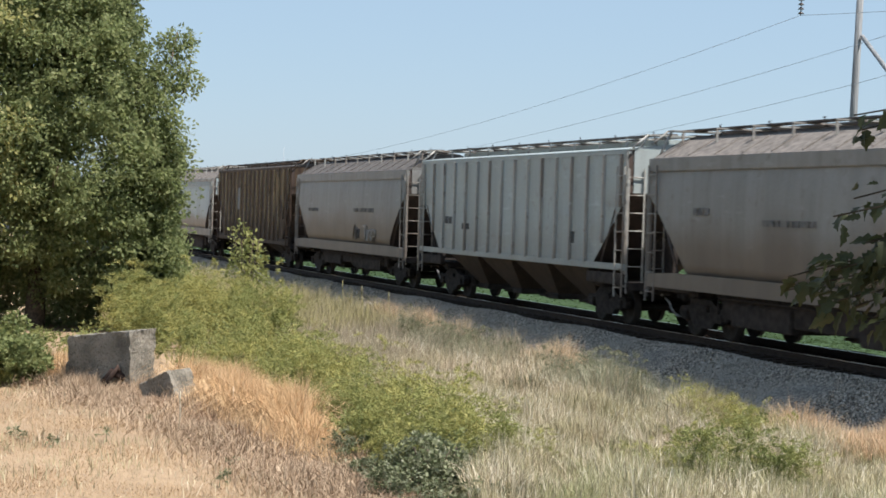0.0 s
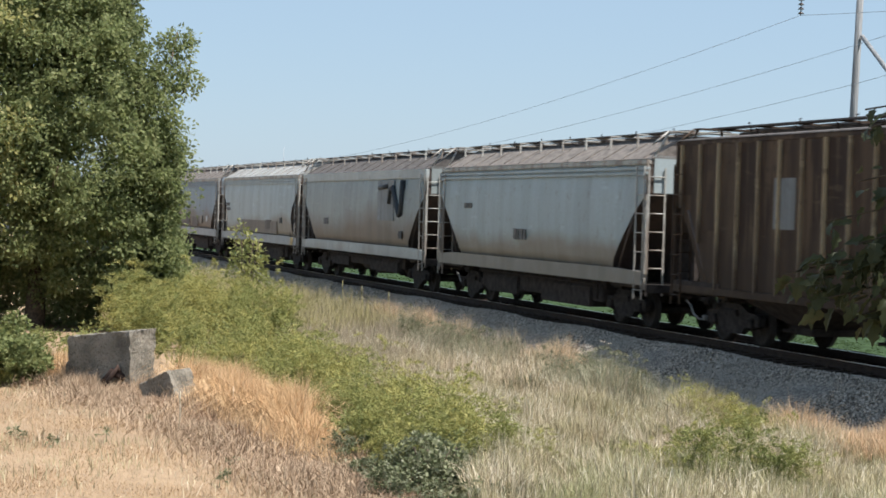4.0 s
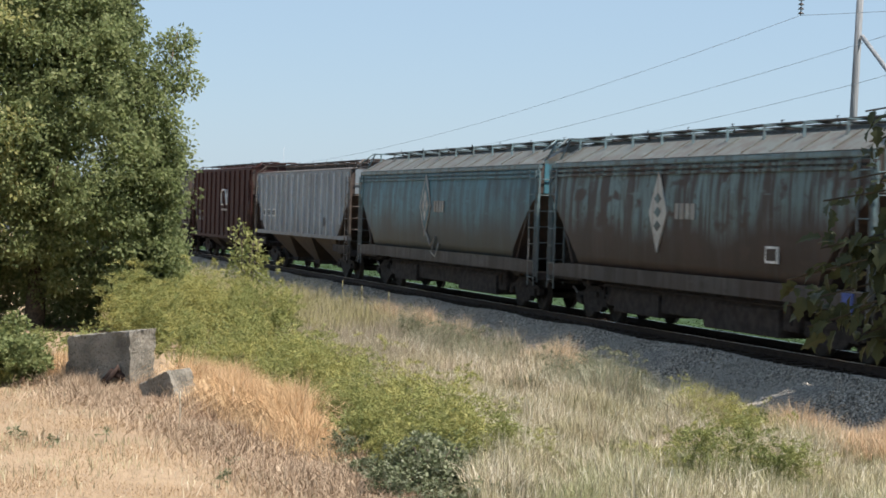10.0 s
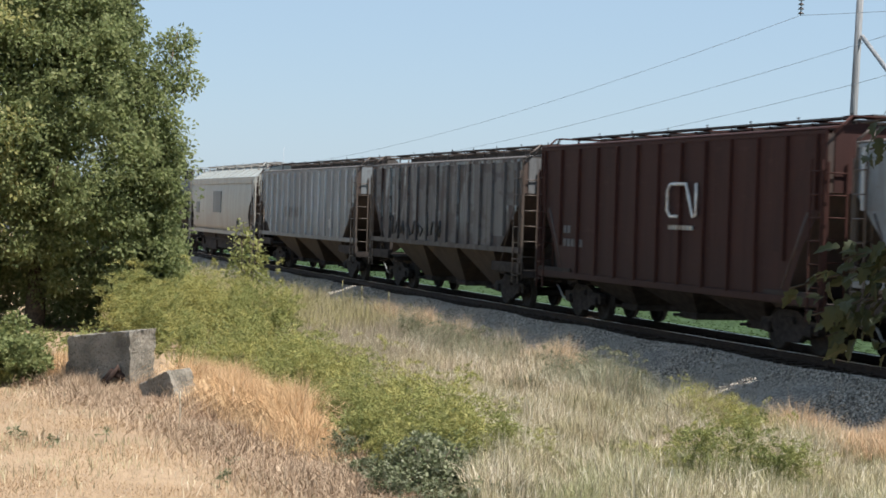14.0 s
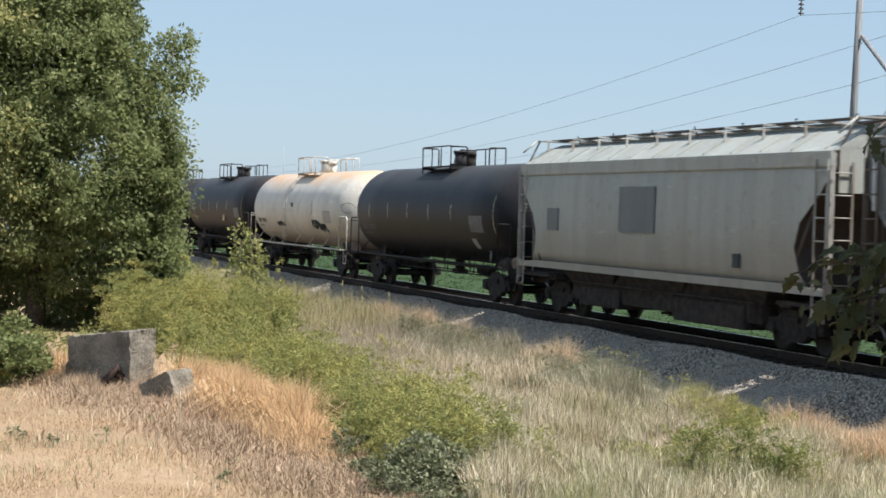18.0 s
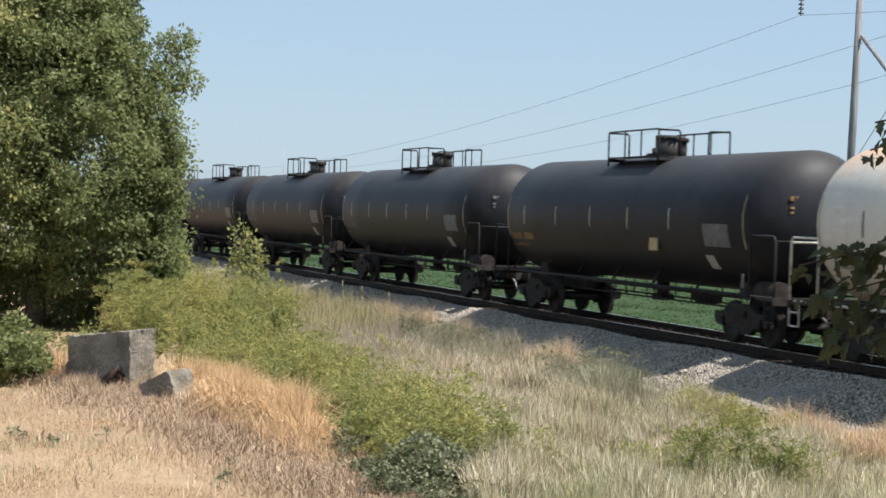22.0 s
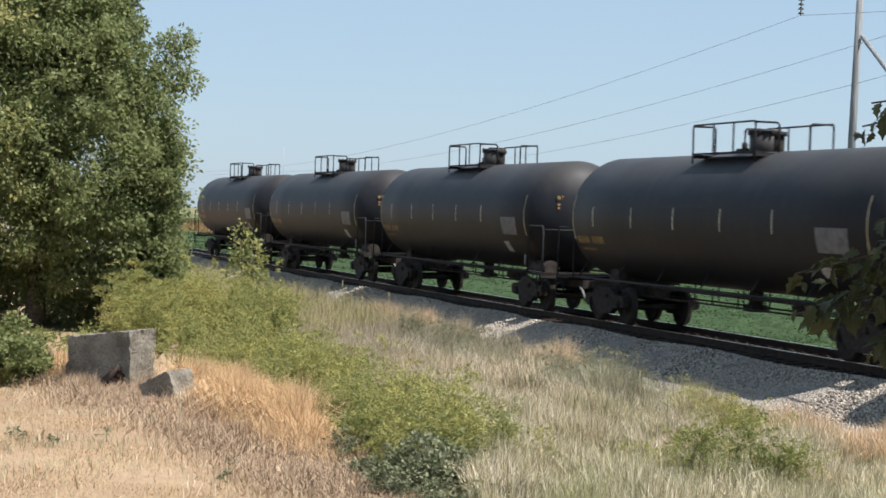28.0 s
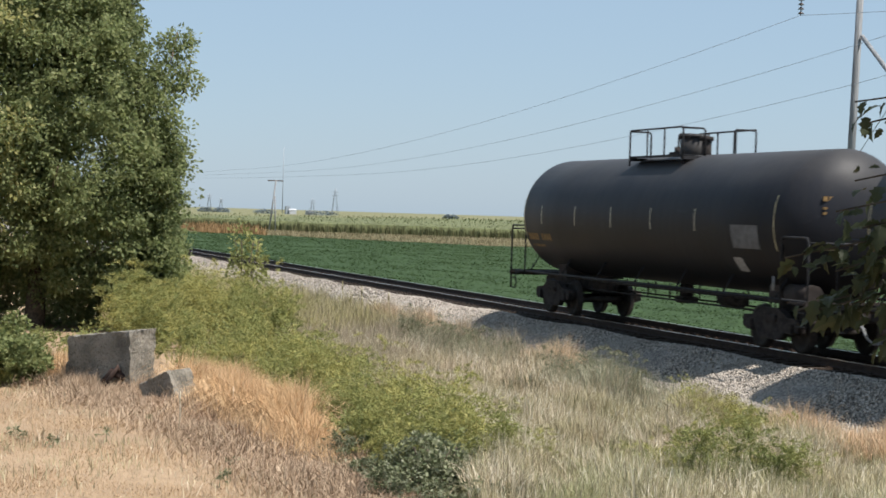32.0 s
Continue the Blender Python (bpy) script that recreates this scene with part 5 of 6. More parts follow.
def oval(cx, cy, rx, ry, n):
    a_, q_ = rng.uniform(0, 6.28, n), rng.uniform(0, 1, n) ** 0.6
    return np.stack([cx + rx * q_ * np.cos(a_), cy + ry * q_ * np.sin(a_)], 1)


def strewn(spots, spread):
    """The same spots, some blown past the edge of their patch."""
    return spots + rng.normal(0, spread, spots.shape) * (rng.uniform(0, 1, (len(spots), 1)) < 0.5)


LOT = [(-47, -19.5), (-40, -15.6), (-31.8, -14.3), (-29.6, -13.4), (-24.3, -13.3), (-19.5, -13.4), (-19, -20)]
blades("dry_stubble", strewn(scatter(LOT, 125000), 0.35), 0.060, 0.008, straw, "short straw-coloured dry stubble on the mown lot", lean=1.1)
blades("dry_stubble", scatter(LOT, 4000, 0.5), 0.2, 0.014, tan_grass, "taller tufts of dry grass on the mown lot", lean=0.7)
DEAD = [(-40, -16.2), (-37, -13.6), (-30, -12.8), (-24, -12.8), (-20, -13.0), (-19.5, -14.0), (-26, -14.7), (-33, -15.7)]
blades("dead_litter", strewn(scatter(DEAD, 30000, 0.22), 0.4), 0.32, 0.012, litter, "matted pale brown dead grass", lean=1.5)
ORANGE = [(-33, -14.0), (-34.7, -12.6), (-30.0, -12.3), (-25.7, -12.6), (-23.8, -13.2), (-26.5, -13.8)]
BANK = [(-34.2, -13.75), (-33.4, -13.05), (-29.5, -12.7), (-26.0, -12.75), (-25.6, -13.15), (-29.0, -13.45), (-31.5, -13.75)]
blades("orange_dry_grass", scatter(BANK, 15000, 0.25), 0.74, 0.009, orange, "tall orange dry grass bank behind the lot", lean=0.9)
blades("orange_dry_grass", strewn(scatter(ORANGE, 16000, 0.22), 0.20), 0.42, 0.009, orange, "tall orange-brown dry grass by the lot", lean=0.65)
TAN = [(-41.1, -9.6), (-46, -6.5), (-38, -5.3), (-28, -5.1), (-23.5, -6.5), (-25, -11.2), (-31.6, -11.0)]
blades("tall_dry_grass", scatter(TAN, 56000, 0.19), 0.60, 0.012, tan_grass, "tall tan dry prairie grass in the ditch", lean=0.65)
PALE = [(-29, -11.4), (-33, -8), (-27, -4.9), (-17.5, -5.0), (-16.5, -8), (-18.0, -13.0), (-23, -11.9)]
blades("pale_grass", scatter(PALE, 78000, 0.17), 0.50, 0.0095, pale_green, "pale green seeding grass in the ditch", lean=0.6)
blades("tall_dry_grass", scatter(PALE, 26000, 0.2), 0.58, 0.0095, tan_grass, "tan dry stems among pale green grass", lean=0.6)
# bleached stems also paint in the bright highlights of the tall grass
bleached = plant("bleached_stems", [(0.80, 0.72, 0.55), (0.88, 0.82, 0.68), (0.66, 0.58, 0.40)], 0.7, 0.2)
# dark tufts paint in the shaded gaps between the blades
shade_tuft = plant("shade_gap_grass", [(0.15, 0.155, 0.075), (0.22, 0.21, 0.11), (0.11, 0.10, 0.055)], 0.8, 0.15)
blades("bleached_stems", scatter(PALE, 9000, 0.25), 0.55, 0.013, bleached, "bleached straw stems added as highlights among pale green grass", lean=0.6)
blades("bleached_stems", scatter(TAN, 6500, 0.25), 0.62, 0.013, bleached, "bleached straw stems added as highlights among dry prairie grass", lean=0.6)
blades("shade_gap_grass", scatter(PALE, 24000, 0.12), 0.42, 0.013, shade_tuft, "dark green-brown tufts standing in for shaded gaps among pale grass", lean=0.35)
blades("shade_gap_grass", scatter(TAN, 14000, 0.12), 0.5, 0.014, shade_tuft, "dark green-brown tufts standing in for shaded gaps among dry grass", lean=0.35)
CREEP = [(-66, -5.2), (-64, -3.95), (-56, -3.9), (-48, -4.0), (-41, -4.0), (-36, -4.2), (-36, -5.2)]
blades("toe_grass", scatter(CREEP, 17000, 0.3), 0.80, 0.010, mauve, "seeding grass creeping up the foot of the bank", lean=0.8)
blades("toe_grass", scatter(CREEP, 9000, 0.25), 0.75, 0.010, grey_green, "grey-green grass creeping up the foot of the bank", lean=0.7)
TOE = [(-60, -5.0), (-60, -4.1), (-18, -4.1), (-18, -5.0)]
blades("toe_grass", scatter(TOE, 2600, 0.4), 0.28, 0.014, pale_green, "thin grass along the foot of the ballast", lean=0.5)
UPPER = [(-92, -8.5), (-95, -4.2), (-58, -4.0), (-50, -4.4), (-46, -8.6), (-58, -9.4), (-66, -9.6)]
blades("verge_grass", scatter(UPPER, 70000, 0.4), 0.85, 0.014, lime_grass, "tall yellow-green grass beside the bank", lean=0.75)
blades("seed_grass", scatter([(-58, -7), (-58, -4.6), (-40, -4.6), (-38, -9.5), (-47, -9.0)], 42000, 0.4), 0.68, 0.011, mauve, "mauve-brown seeding grass beside the bank", lean=0.8)
for cx, cy, rx, ry, n, h in ((-51, -4.15, 5.5, 0.35, 8500, 0.70), (-38.3, -4.45, 2.4, 0.4, 5200, 0.70), (-25.4, -4.7, 2.3, 0.6, 8000, 0.62)):
    blades("orange_toe_grass", oval(cx, cy, rx, ry, n), h, 0.009, peach, "pale orange dry grass tuft at the ballast edge", lean=0.7)
for cx, cy, rx, ry, n, h, mat_, words in ((-42, -6.0, 4.2, 0.9, 3500, 0.75, grey_green, "grey-green tall grass patch"), (-32.3, -5.6, 3.0, 0.9, 4500, 0.8, grey_green, "grey-green tall grass patch"), (-28.3, -5.3, 2.0, 0.5, 4500, 0.7, lime_grass, "yellow-green grass patch"), (-19.5, -5.6, 2.2, 0.6, 3000, 0.5, lime_grass, "yellow-green grass patch")):
    blades("grass_patch", oval(cx, cy, rx, ry, n), h, 0.009, mat_, words, lean=0.6)
FAR_WEEDS = [(-44.5, -13.3), (-48, -13.2), (-62, -10.5), (-62, -8.2), (-50.3, -7.9), (-42, -9.2), (-40, -11.5)]
weeds("weed_stand", scatter(FAR_WEEDS, 260, 0.9), 1.75, 0.62, 400, 0.082, lime, "tall feathery yellow-green weeds behind the concrete block", 0.2)
weeds("weed_stand", scatter(FAR_WEEDS, 110), 1.5, 0.6, 340, 0.082, lime, "feathery yellow-green weeds before the tree", 0.2)
weeds("weed_stand", scatter(FAR_WEEDS, 150), 1.0, 0.55, 130, 0.12, green_weed, "darker green weeds under the tall ones", 0.3)
NEAR_WEEDS = [(-42, -12.8), (-42, -10.0), (-36, -9.9), (-27, -10.7), (-22.0, -11.9), (-22.3, -12.9), (-29.0, -12.5), (-34.7, -13.1)]
weeds("weed_stand", scatter(NEAR_WEEDS, 230, 0.55), 1.18, 0.52, 420, 0.058, lime, "bushy yellow-green weeds along the lot's edge", 0.22)
weeds("weed_stand", scatter(NEAR_WEEDS, 130), 1.0, 0.48, 360, 0.058, lime, "feathery yellow-green weeds along the lot's edge", 0.22)
weeds("weed_stand", scatter(NEAR_WEEDS, 160), 0.65, 0.45, 150, 0.08, green_weed, "darker green feathery weeds along the lot's edge", 0.3)
weeds("weed_stand", np.concatenate([oval(-27.0, -11.2, 2.6, 0.75, 48), oval(-24.3, -11.2, 1.6, 0.6, 26)]), 1.05, 0.5, 240, 0.075, lime, "bushy yellow-green weeds at the edge of the tall grass", 0.22)
weeds("weed_stand", scatter([(-25.2, -13.0), (-24.2, -11.7), (-20.5, -11.4), (-20, -12.9), (-22, -13.3)], 110), 0.52, 0.32, 200, 0.055, dark_weed, "dark green leafy weeds with pale seed heads")
weeds("weed_stand", np.concatenate([oval(-22.2, -9.1, 1.1, 0.45, 24), oval(-21.9, -8.1, 1.0, 0.40, 18)]), 0.95, 0.40, 380, 0.044, green_weed, "low green leafy weeds among tall grass")
weeds("weed_stand", scatter([(-40.5, -18.4), (-40.5, -16.0), (-36.5, -15.9), (-35.2, -17.2)], 80), 0.95, 0.40, 200, 0.085, green_weed, "green leafy weeds beside the concrete block")
blades("dead_litter", oval(-35.2, -15.35, 1.0, 0.30, 2600), 0.55, 0.010, litter, "dead grass leaning on the concrete block", lean=0.8)
weeds("weed_stand", scatter([(-39.5, -13.4), (-40.5, -16.4), (-47, -17.0), (-47, -12.8)], 34), 0.5, 0.45, 130, 0.09, green_weed, "green weeds between the concrete block and the tree")
blades("orange_dry_grass", oval(-37.6, -15.6, 1.3, 0.7, 2600), 0.5, 0.013, orange, "pale orange dry grass behind the concrete block", lean=0.6)
weeds("weed_stand", np.concatenate([oval(-22.4, -9.0, 1.3, 0.5, 16), oval(-22.6, -7.7, 1.6, 0.5, 22), oval(-20.0, -5.7, 1.5, 0.5, 14), oval(-27.0, -5.8, 1.9, 0.5, 40)]), 0.95, 0.42, 360, 0.046, lime, "yellow-green feathery weeds among tall grass", 0.25)
weeds("weed_stand", np.concatenate([oval(-34.2, -5.3, 2.4, 0.6, 44), oval(-44.0, -5.2, 4.5, 0.75, 70)]), 1.02, 0.42, 480, 0.055, sage, "soft grey-green bushy weeds near the ballast", 0.16)
fresh = plant("fresh_weed", [(0.14, 0.17, 0.062), (0.20, 0.23, 0.085), (0.30, 0.31, 0.135)], 0.6, 0.4, 0.4, (0.08, 0.105, 0.04), 1.2)
weeds("weed_stand", np.concatenate([oval(-37.0, -16.35, 1.5, 0.55, 34), oval(-36.2, -16.6, 1.0, 0.4, 16)]), 1.0, 0.45, 260, 0.10, fresh, "fresh green leafy weeds beside the concrete block", 0.45)
russet = plant("russet_litter", [(0.24, 0.14, 0.085), (0.33, 0.20, 0.125), (0.40, 0.28, 0.19)], 0.9, 0.1)
blades("dead_litter", np.concatenate([oval(-28.4, -13.95, 2.0, 0.32, 2600), oval(-31.8, -14.5, 1.4, 0.25, 1300)]), 0.26, 0.012, russet, "matted russet dead stems at the edge of the lot", lean=1.4)
q = random.Random(17)
for x, y, n_ in ((-27.6, -13.75, 5), (-26.4, -13.65, 4), (-25.2, -13.6, 3)):
    bm = bmesh.new()
    for k in range(n_):
        a_, l_ = q.uniform(0.9, 2.4), q.uniform(0.4, 0.9)
        x1, y1 = x + q.uniform(-0.4, 0.4), y + q.uniform(-0.12, 0.12)
        z1 = float(ground_z(x1, y1)) + 0.10
        pipe(bm, [(x1, y1, z1), (x1 + 0.4 * l_ * math.cos(a_), y1 + 0.5 * l_ * math.sin(a_), z1 + q.uniform(0.0, 0.12)), (x1 + 0.7 * l_ * math.cos(a_), y1 + l_ * math.sin(a_), z1 + q.uniform(-0.05, 0.15))], 0.012, 5)
    tagged(part("fallen_branch", bm, stick), "thin grey fallen branch lying on dead grass", "branch")
weeds("small_weeds", np.array([(-26.9, -17.1), (-26.2, -16.75), (-27.0, -15.9), (-23.0, -15.0), (-29.2, -14.9), (-27.3, -17.2), (-24.6, -14.5)]), 0.24, 0.22, 60, 0.055, dark_weed, "scattered low green weeds on the dry lot", fronds=7)


def bush(name, x, y, h, r, n, size, material, label, stems=6):
    z = float(ground_z(x, y))
    thing = tagged(new(name), label, "bush")
    thing.location = (x, y, z)
    for k in range(stems):
        a = k * math.tau / stems
        bm_ = bmesh.new()
        pipe(bm_, [(0.05 * math.cos(a), 0.05 * math.sin(a), 0), (r * 0.3 * math.cos(a), r * 0.3 * math.sin(a), h * 0.5), (r * 0.55 * math.cos(a + 0.4), r * 0.55 * math.sin(a + 0.4), h * 0.88)], 0.012, 5)
        part("stem", bm_, bark, thing)
    for k in range(6):
        a = k * math.tau / 6 + 0.5
        p, d = clump_points(n // 6, (r * 0.5 * math.cos(a), r * 0.5 * math.sin(a), h * (0.45 + 0.13 * (k % 4))), (r * 0.5, r * 0.5, h * 0.30), 0.3)
        ob = soup("foliage", leaf_arrays(p, d, size), leaf_faces(len(p)), material, "stuff")
        ob.parent = thing
    return thing


bush("sapling", -62.0, -6.65, 2.8, 0.75, 1100, 0.14, green_weed, "small leafy sapling standing in tall weeds")
bush("thistle", -21.9, -12.5, 0.72, 0.5, 2600, 0.075, dark_weed, "dark leafy weed bush with pale seed heads")
bush("sumac_bush", -52.5, -11.0, 1.9, 1.1, 3000, 0.10, green_weed, "leafy green bush under the tree")

# pale dry stalks
for i, (x, y, h) in enumerate(((-58, -6.6, 1.35), (-53, -5.6, 1.5), (-52.3, -5.2, 1.35), (-50.5, -4.9, 1.25), (-55, -7.3, 1.4), (-49, -6.1, 1.2), (-60, -6.9, 1.1), (-57, -6.2, 1.2), (-61, -7.4, 1.2), (-56, -6.6, 1.0), (-27.6, -14.75, 0.62), (-29.6, -13.55, 0.45))):
    bm = bmesh.new()
    z = float(ground_z(x, y))
    pipe(bm, [(x, y, z), (x + 0.03, y + 0.02, z + h * 0.6), (x + 0.06 + 0.02 * i, y - 0.03, z + h)], 0.010, 5)
    rod(bm, (x + 0.06 + 0.02 * i, y - 0.03, z + h * 0.88), (x + 0.07 + 0.02 * i, y - 0.03, z + h + 0.1), 0.022 if i < 10 else 0.011, 6, 0.006)
    tagged(part("dry_stalk", bm, lime_grass if i < 10 else bleached), "single dry weed stalk with a seed head", "weed")

# ---- the tree ----
tree = tagged(new("cottonwood_tree"), "large leafy green cottonwood tree beside the dry lot", "tree")
TX, TY = -52.5, -14.6
tree.location = (TX, TY, float(ground_z(TX, TY)))
bm = bmesh.new()
for a, b_, r1, r2 in (((0, 0, -0.1), (0.1, 0.05, 1.6), 0.30, 0.24), ((0.1, 0.05, 1.6), (0.0, 0.3, 4.5), 0.24, 0.17), ((0.0, 0.3, 4.5), (-0.2, 0.5, 9.5), 0.17, 0.05)):
    rod(bm, a, b_, r1, 10, r2)
part("trunk", bm, bark, tree)
q = random.Random(3)
for k in range(16):
    a = q.uniform(0, math.tau)
    z0 = 0.8 + k * 0.48
    reach = q.uniform(1.6, 3.2)
    bm = bmesh.new()
    p0, p1 = Vector((0.05, 0.15, z0)), Vector((reach * 0.5 * math.cos(a), reach * 0.5 * math.sin(a), z0 + 1.0))
    p2 = Vector((reach * math.cos(a), reach * math.sin(a), z0 + 2.2))
    rod(bm, p0, p1, 0.08, 7, 0.055)
    rod(bm, p1, p2, 0.055, 7, 0.02)
    part("limb", bm, bark, tree)
CLUMPS = [((1.0, 0.0, 6.6), (2.4, 2.5, 3.2), 20000), ((1.0, -1.9, 5.6), (2.6, 2.6, 3.0), 19000), ((1.1, 1.0, 4.8), (2.2, 2.2, 2.3), 17000), ((1.1, -1.2, 3.3), (2.3, 2.8, 1.7), 15000),
          ((0.4, 1.4, 2.5), (1.9, 2.0, 1.7), 13000), ((0.6, 3.75, 7.65), (0.6, 0.55, 1.05), 1300), ((0.6, 3.15, 6.0), (0.45, 0.45, 0.7), 800), ((0.6, 2.75, 5.3), (0.7, 0.65, 0.6), 1900), ((0.7, 2.7, 4.0), (0.7, 0.7, 0.6), 2000), ((0.6, 3.0, 2.8), (0.9, 0.75, 0.9), 3200),
          ((0.6, 3.4, 4.7), (0.8, 0.62, 0.7), 2800), ((0.6, 3.1, 5.45), (0.6, 0.6, 0.5), 1500), ((0.6, 3.4, 3.7), (0.8, 0.65, 0.7), 2800), ((0.4, 3.45, 2.5), (0.9, 0.7, 0.8), 2800), ((0.2, 3.4, 1.5), (0.9, 0.75, 0.9), 2800),
          ((0.7, 2.1, 7.4), (0.9, 0.75, 1.4), 4000), ((0.7, 1.9, 9.2), (0.9, 0.8, 1.3), 4000), ((0.7, 2.75, 6.6), (0.5, 0.5, 0.6), 1200),
          ((0.9, 0.0, 9.4), (1.7, 1.7, 1.8), 10000), ((1.0, -2.6, 8.2), (2.2, 2.0, 2.2), 12000), ((1.0, -3.6, 4.2), (2.2, 2.0, 2.5), 14000), ((-0.9, -2.6, 1.4), (1.4, 2.6, 1.2), 11000), ((-0.8, 0.8, 1.2), (1.4, 2.4, 1.2), 11000), ((-2.6, -1.0, 1.0), (0.9, 4.2, 1.2), 9000), ((0.9, 1.0, 8.3), (1.4, 1.3, 1.4), 7000), ((1.1, -4.2, 6.6), (2.2, 1.8, 2.4), 12000), ((-0.4, -1.4, 7.2), (1.5, 2.6, 2.6), 9000)]
for k in range(46):
    w_, z_ = rng.uniform(-1.9, 1.9), rng.uniform(1.2, 9.8)
    wide = 3.4 if z_ < 6.2 else 3.4 - (z_ - 6.2) * 0.35
    CLUMPS.append(((1.0 + 0.9 * math.cos(w_), wide * math.sin(w_) * 1.08 + (0.0 if w_ > 0 else -1.6), z_), (0.28, 0.34, 0.40), 330))
for c, r_, n in CLUMPS:
    pts, ds = [], []
    m = max(7, n // 110)
    for _ in range(m):
        p, d = clump_points(1, c, r_, 0.6)
        s = rng.uniform(0.2, 0.6)
        pp, dd = clump_points(n // m, p[0], (s, s, s * rng.uniform(0.55, 1.1)), 0.05)
        pts.append(pp)
        ds.append(dd)
    p, d = clump_points(n // 4, c, np.array(r_) * 0.93, 0.35)
    p, d = np.concatenate(pts + [p]), np.concatenate(ds + [d])
    ob = soup("foliage", leaf_arrays(p, d, 0.125, ratio=0.55, droop=0.45), leaf_faces(len(p)), tree_leaf, "stuff")
    ob.parent = tree
# larger, yellower leaves on long pale twigs, for nearer branches; placed to fit the camera's view
broad_leaf = plant("broad_tree_leaf", [(0.31, 0.30, 0.11), (0.42, 0.40, 0.16), (0.55, 0.53, 0.28), (0.34, 0.32, 0.125)], 0.6, 0.55, 0.3, (0.20, 0.21, 0.08), 0.6)
pale_twig = plain("pale_twig", (0.34, 0.29, 0.20), 0.85, 0, 0.3, 12)
q = random.Random(8)
for k in range(64):
    c = Vector((q.uniform(2.4, 3.7), q.uniform(-4.2, -1.5) + (0.8 if k % 3 == 0 else 0.0), q.uniform(3.0, 10.0)))
    p, d = clump_points(90, c, (0.45, 0.5, 0.42), 0.1)
    ob = soup("foliage", leaf_arrays(p, d, 0.17, ratio=0.5, droop=0.5), leaf_faces(len(p)), broad_leaf, "stuff")
    ob.parent = tree
for a, m_, b_ in (((2.2, -3.9, 5.6), (3.2, -3.0, 6.0), (3.5, -2.0, 6.25)), ((2.2, -3.9, 4.55), (3.3, -3.0, 4.3), (3.6, -2.2, 4.0)), ((2.4, -3.8, 6.7), (3.3, -3.3, 7.0), (3.5, -2.9, 7.25)), ((2.2, -3.2, 8.6), (3.0, -2.7, 9.1), (3.2, -2.5, 9.7)), ((0.4, 2.6, 5.6), (0.6, 3.3, 6.3), (0.6, 3.7, 8.4)), ((0.6, 3.0, 6.0), (0.7, 3.9, 6.7), (0.6, 4.1, 7.6)), ((0.5, 2.6, 4.2), (0.6, 3.5, 4.4), (0.6, 3.85, 5.1))):
    bm = bmesh.new()
    pipe(bm, [a, m_, b_], 0.022, 6)
    part("twig", bm, pale_twig if a[1] < 0 else bark, tree, "bare pale twig" if a[1] < 0 else "")

# ---- concrete ----
conc, t, b = nodes("old_concrete", 0.9)
cc = mixed(t, noise_tex(t, 2.2, 6), (0.105, 0.094, 0.074), (0.26, 0.232, 0.188))
t.links.new(mixed(t, noise_tex(t, 22, 4, lo=0.55, hi=0.7), cc, (0.075, 0.070, 0.056)), b.inputs["Base Color"])
bumped(t, b, noise_tex(t, 18, 6), 0.5, 0.03)


def rough_block(name, corners, h, label, seed, chip=0.03):
    """An upright broken slab over a four-cornered plan, with chipped edges."""
    bm_ = bmesh.new()
    lo = [bm_.verts.new((x, y, -0.3)) for x, y in corners]
    hi = [bm_.verts.new((x, y, z)) for (x, y), z in zip(corners, h)]
    for i in range(4):
        bm_.faces.new((lo[i], lo[(i + 1) % 4], hi[(i + 1) % 4], hi[i]))
    bm_.faces.new(hi)
    bm_.faces.new(lo[::-1])
    bmesh.ops.recalc_face_normals(bm_, faces=bm_.faces)
    bmesh.ops.subdivide_edges(bm_, edges=bm_.edges[:], cuts=13, use_grid_fill=True)
    rr = random.Random(seed)
    for v_ in bm_.verts:
        edge = sum(1 for f in v_.link_faces) < 4 or any(e.calc_face_angle(0) > 0.8 for e in v_.link_edges)
        k = chip if edge else chip * 0.25
        v_.co += Vector((rr.uniform(-k, k), rr.uniform(-k, k), rr.uniform(-k, k * 0.3)))
    return tagged(part(name, bm_, conc), label, "concrete block")


wall_c = rough_block("concrete_block", [(0.0, 0.0), (-0.42, 0.52), (-1.95, -0.45), (-1.45, -0.98)], (1.22, 1.24, 1.02, 1.00), "old weathered concrete wall stub with a lit end face", 4, 0.028)
wall_c.location = (-34.2, -14.55, float(ground_z(-34.6, -14.5)) - 0.05)
rub = rough_block("concrete_rubble", [(-0.38, -0.3), (0.40, -0.25), (0.36, 0.26), (-0.36, 0.28)], (0.60, 0.62, 0.56, 0.60), "tilted lump of broken concrete in dead grass", 9, 0.02)
rub.location, rub.rotation_euler = (-31.75, -14.08, float(ground_z(-31.75, -14.08)) - 0.02), (0.2, -0.35, 0.5)
rust = plain("rusty_scrap", (0.045, 0.028, 0.022), 0.9, 0, 0.4, 15)
bm = bmesh.new()
pipe(bm, [(0, 0, 0.05), (0.15, 0.1, 0.22), (0.4, 0.12, 0.16), (0.55, 0.3, 0.02)], 0.07, 7)
pipe(bm, [(0.1, -0.1, 0.02), (0.3, 0.05, 0.3), (0.35, 0.2, 0.1)], 0.05, 7)
o = tagged(part("scrap_metal", bm, rust), "rusty twisted scrap metal lying by the concrete", "scrap metal")
o.location, o.scale, o.rotation_euler = (-34.5, -15.0, float(ground_z(-34.5, -15.0)) + 0.10), (0.95, 0.95, 1.3), (0, 0, 0.9)

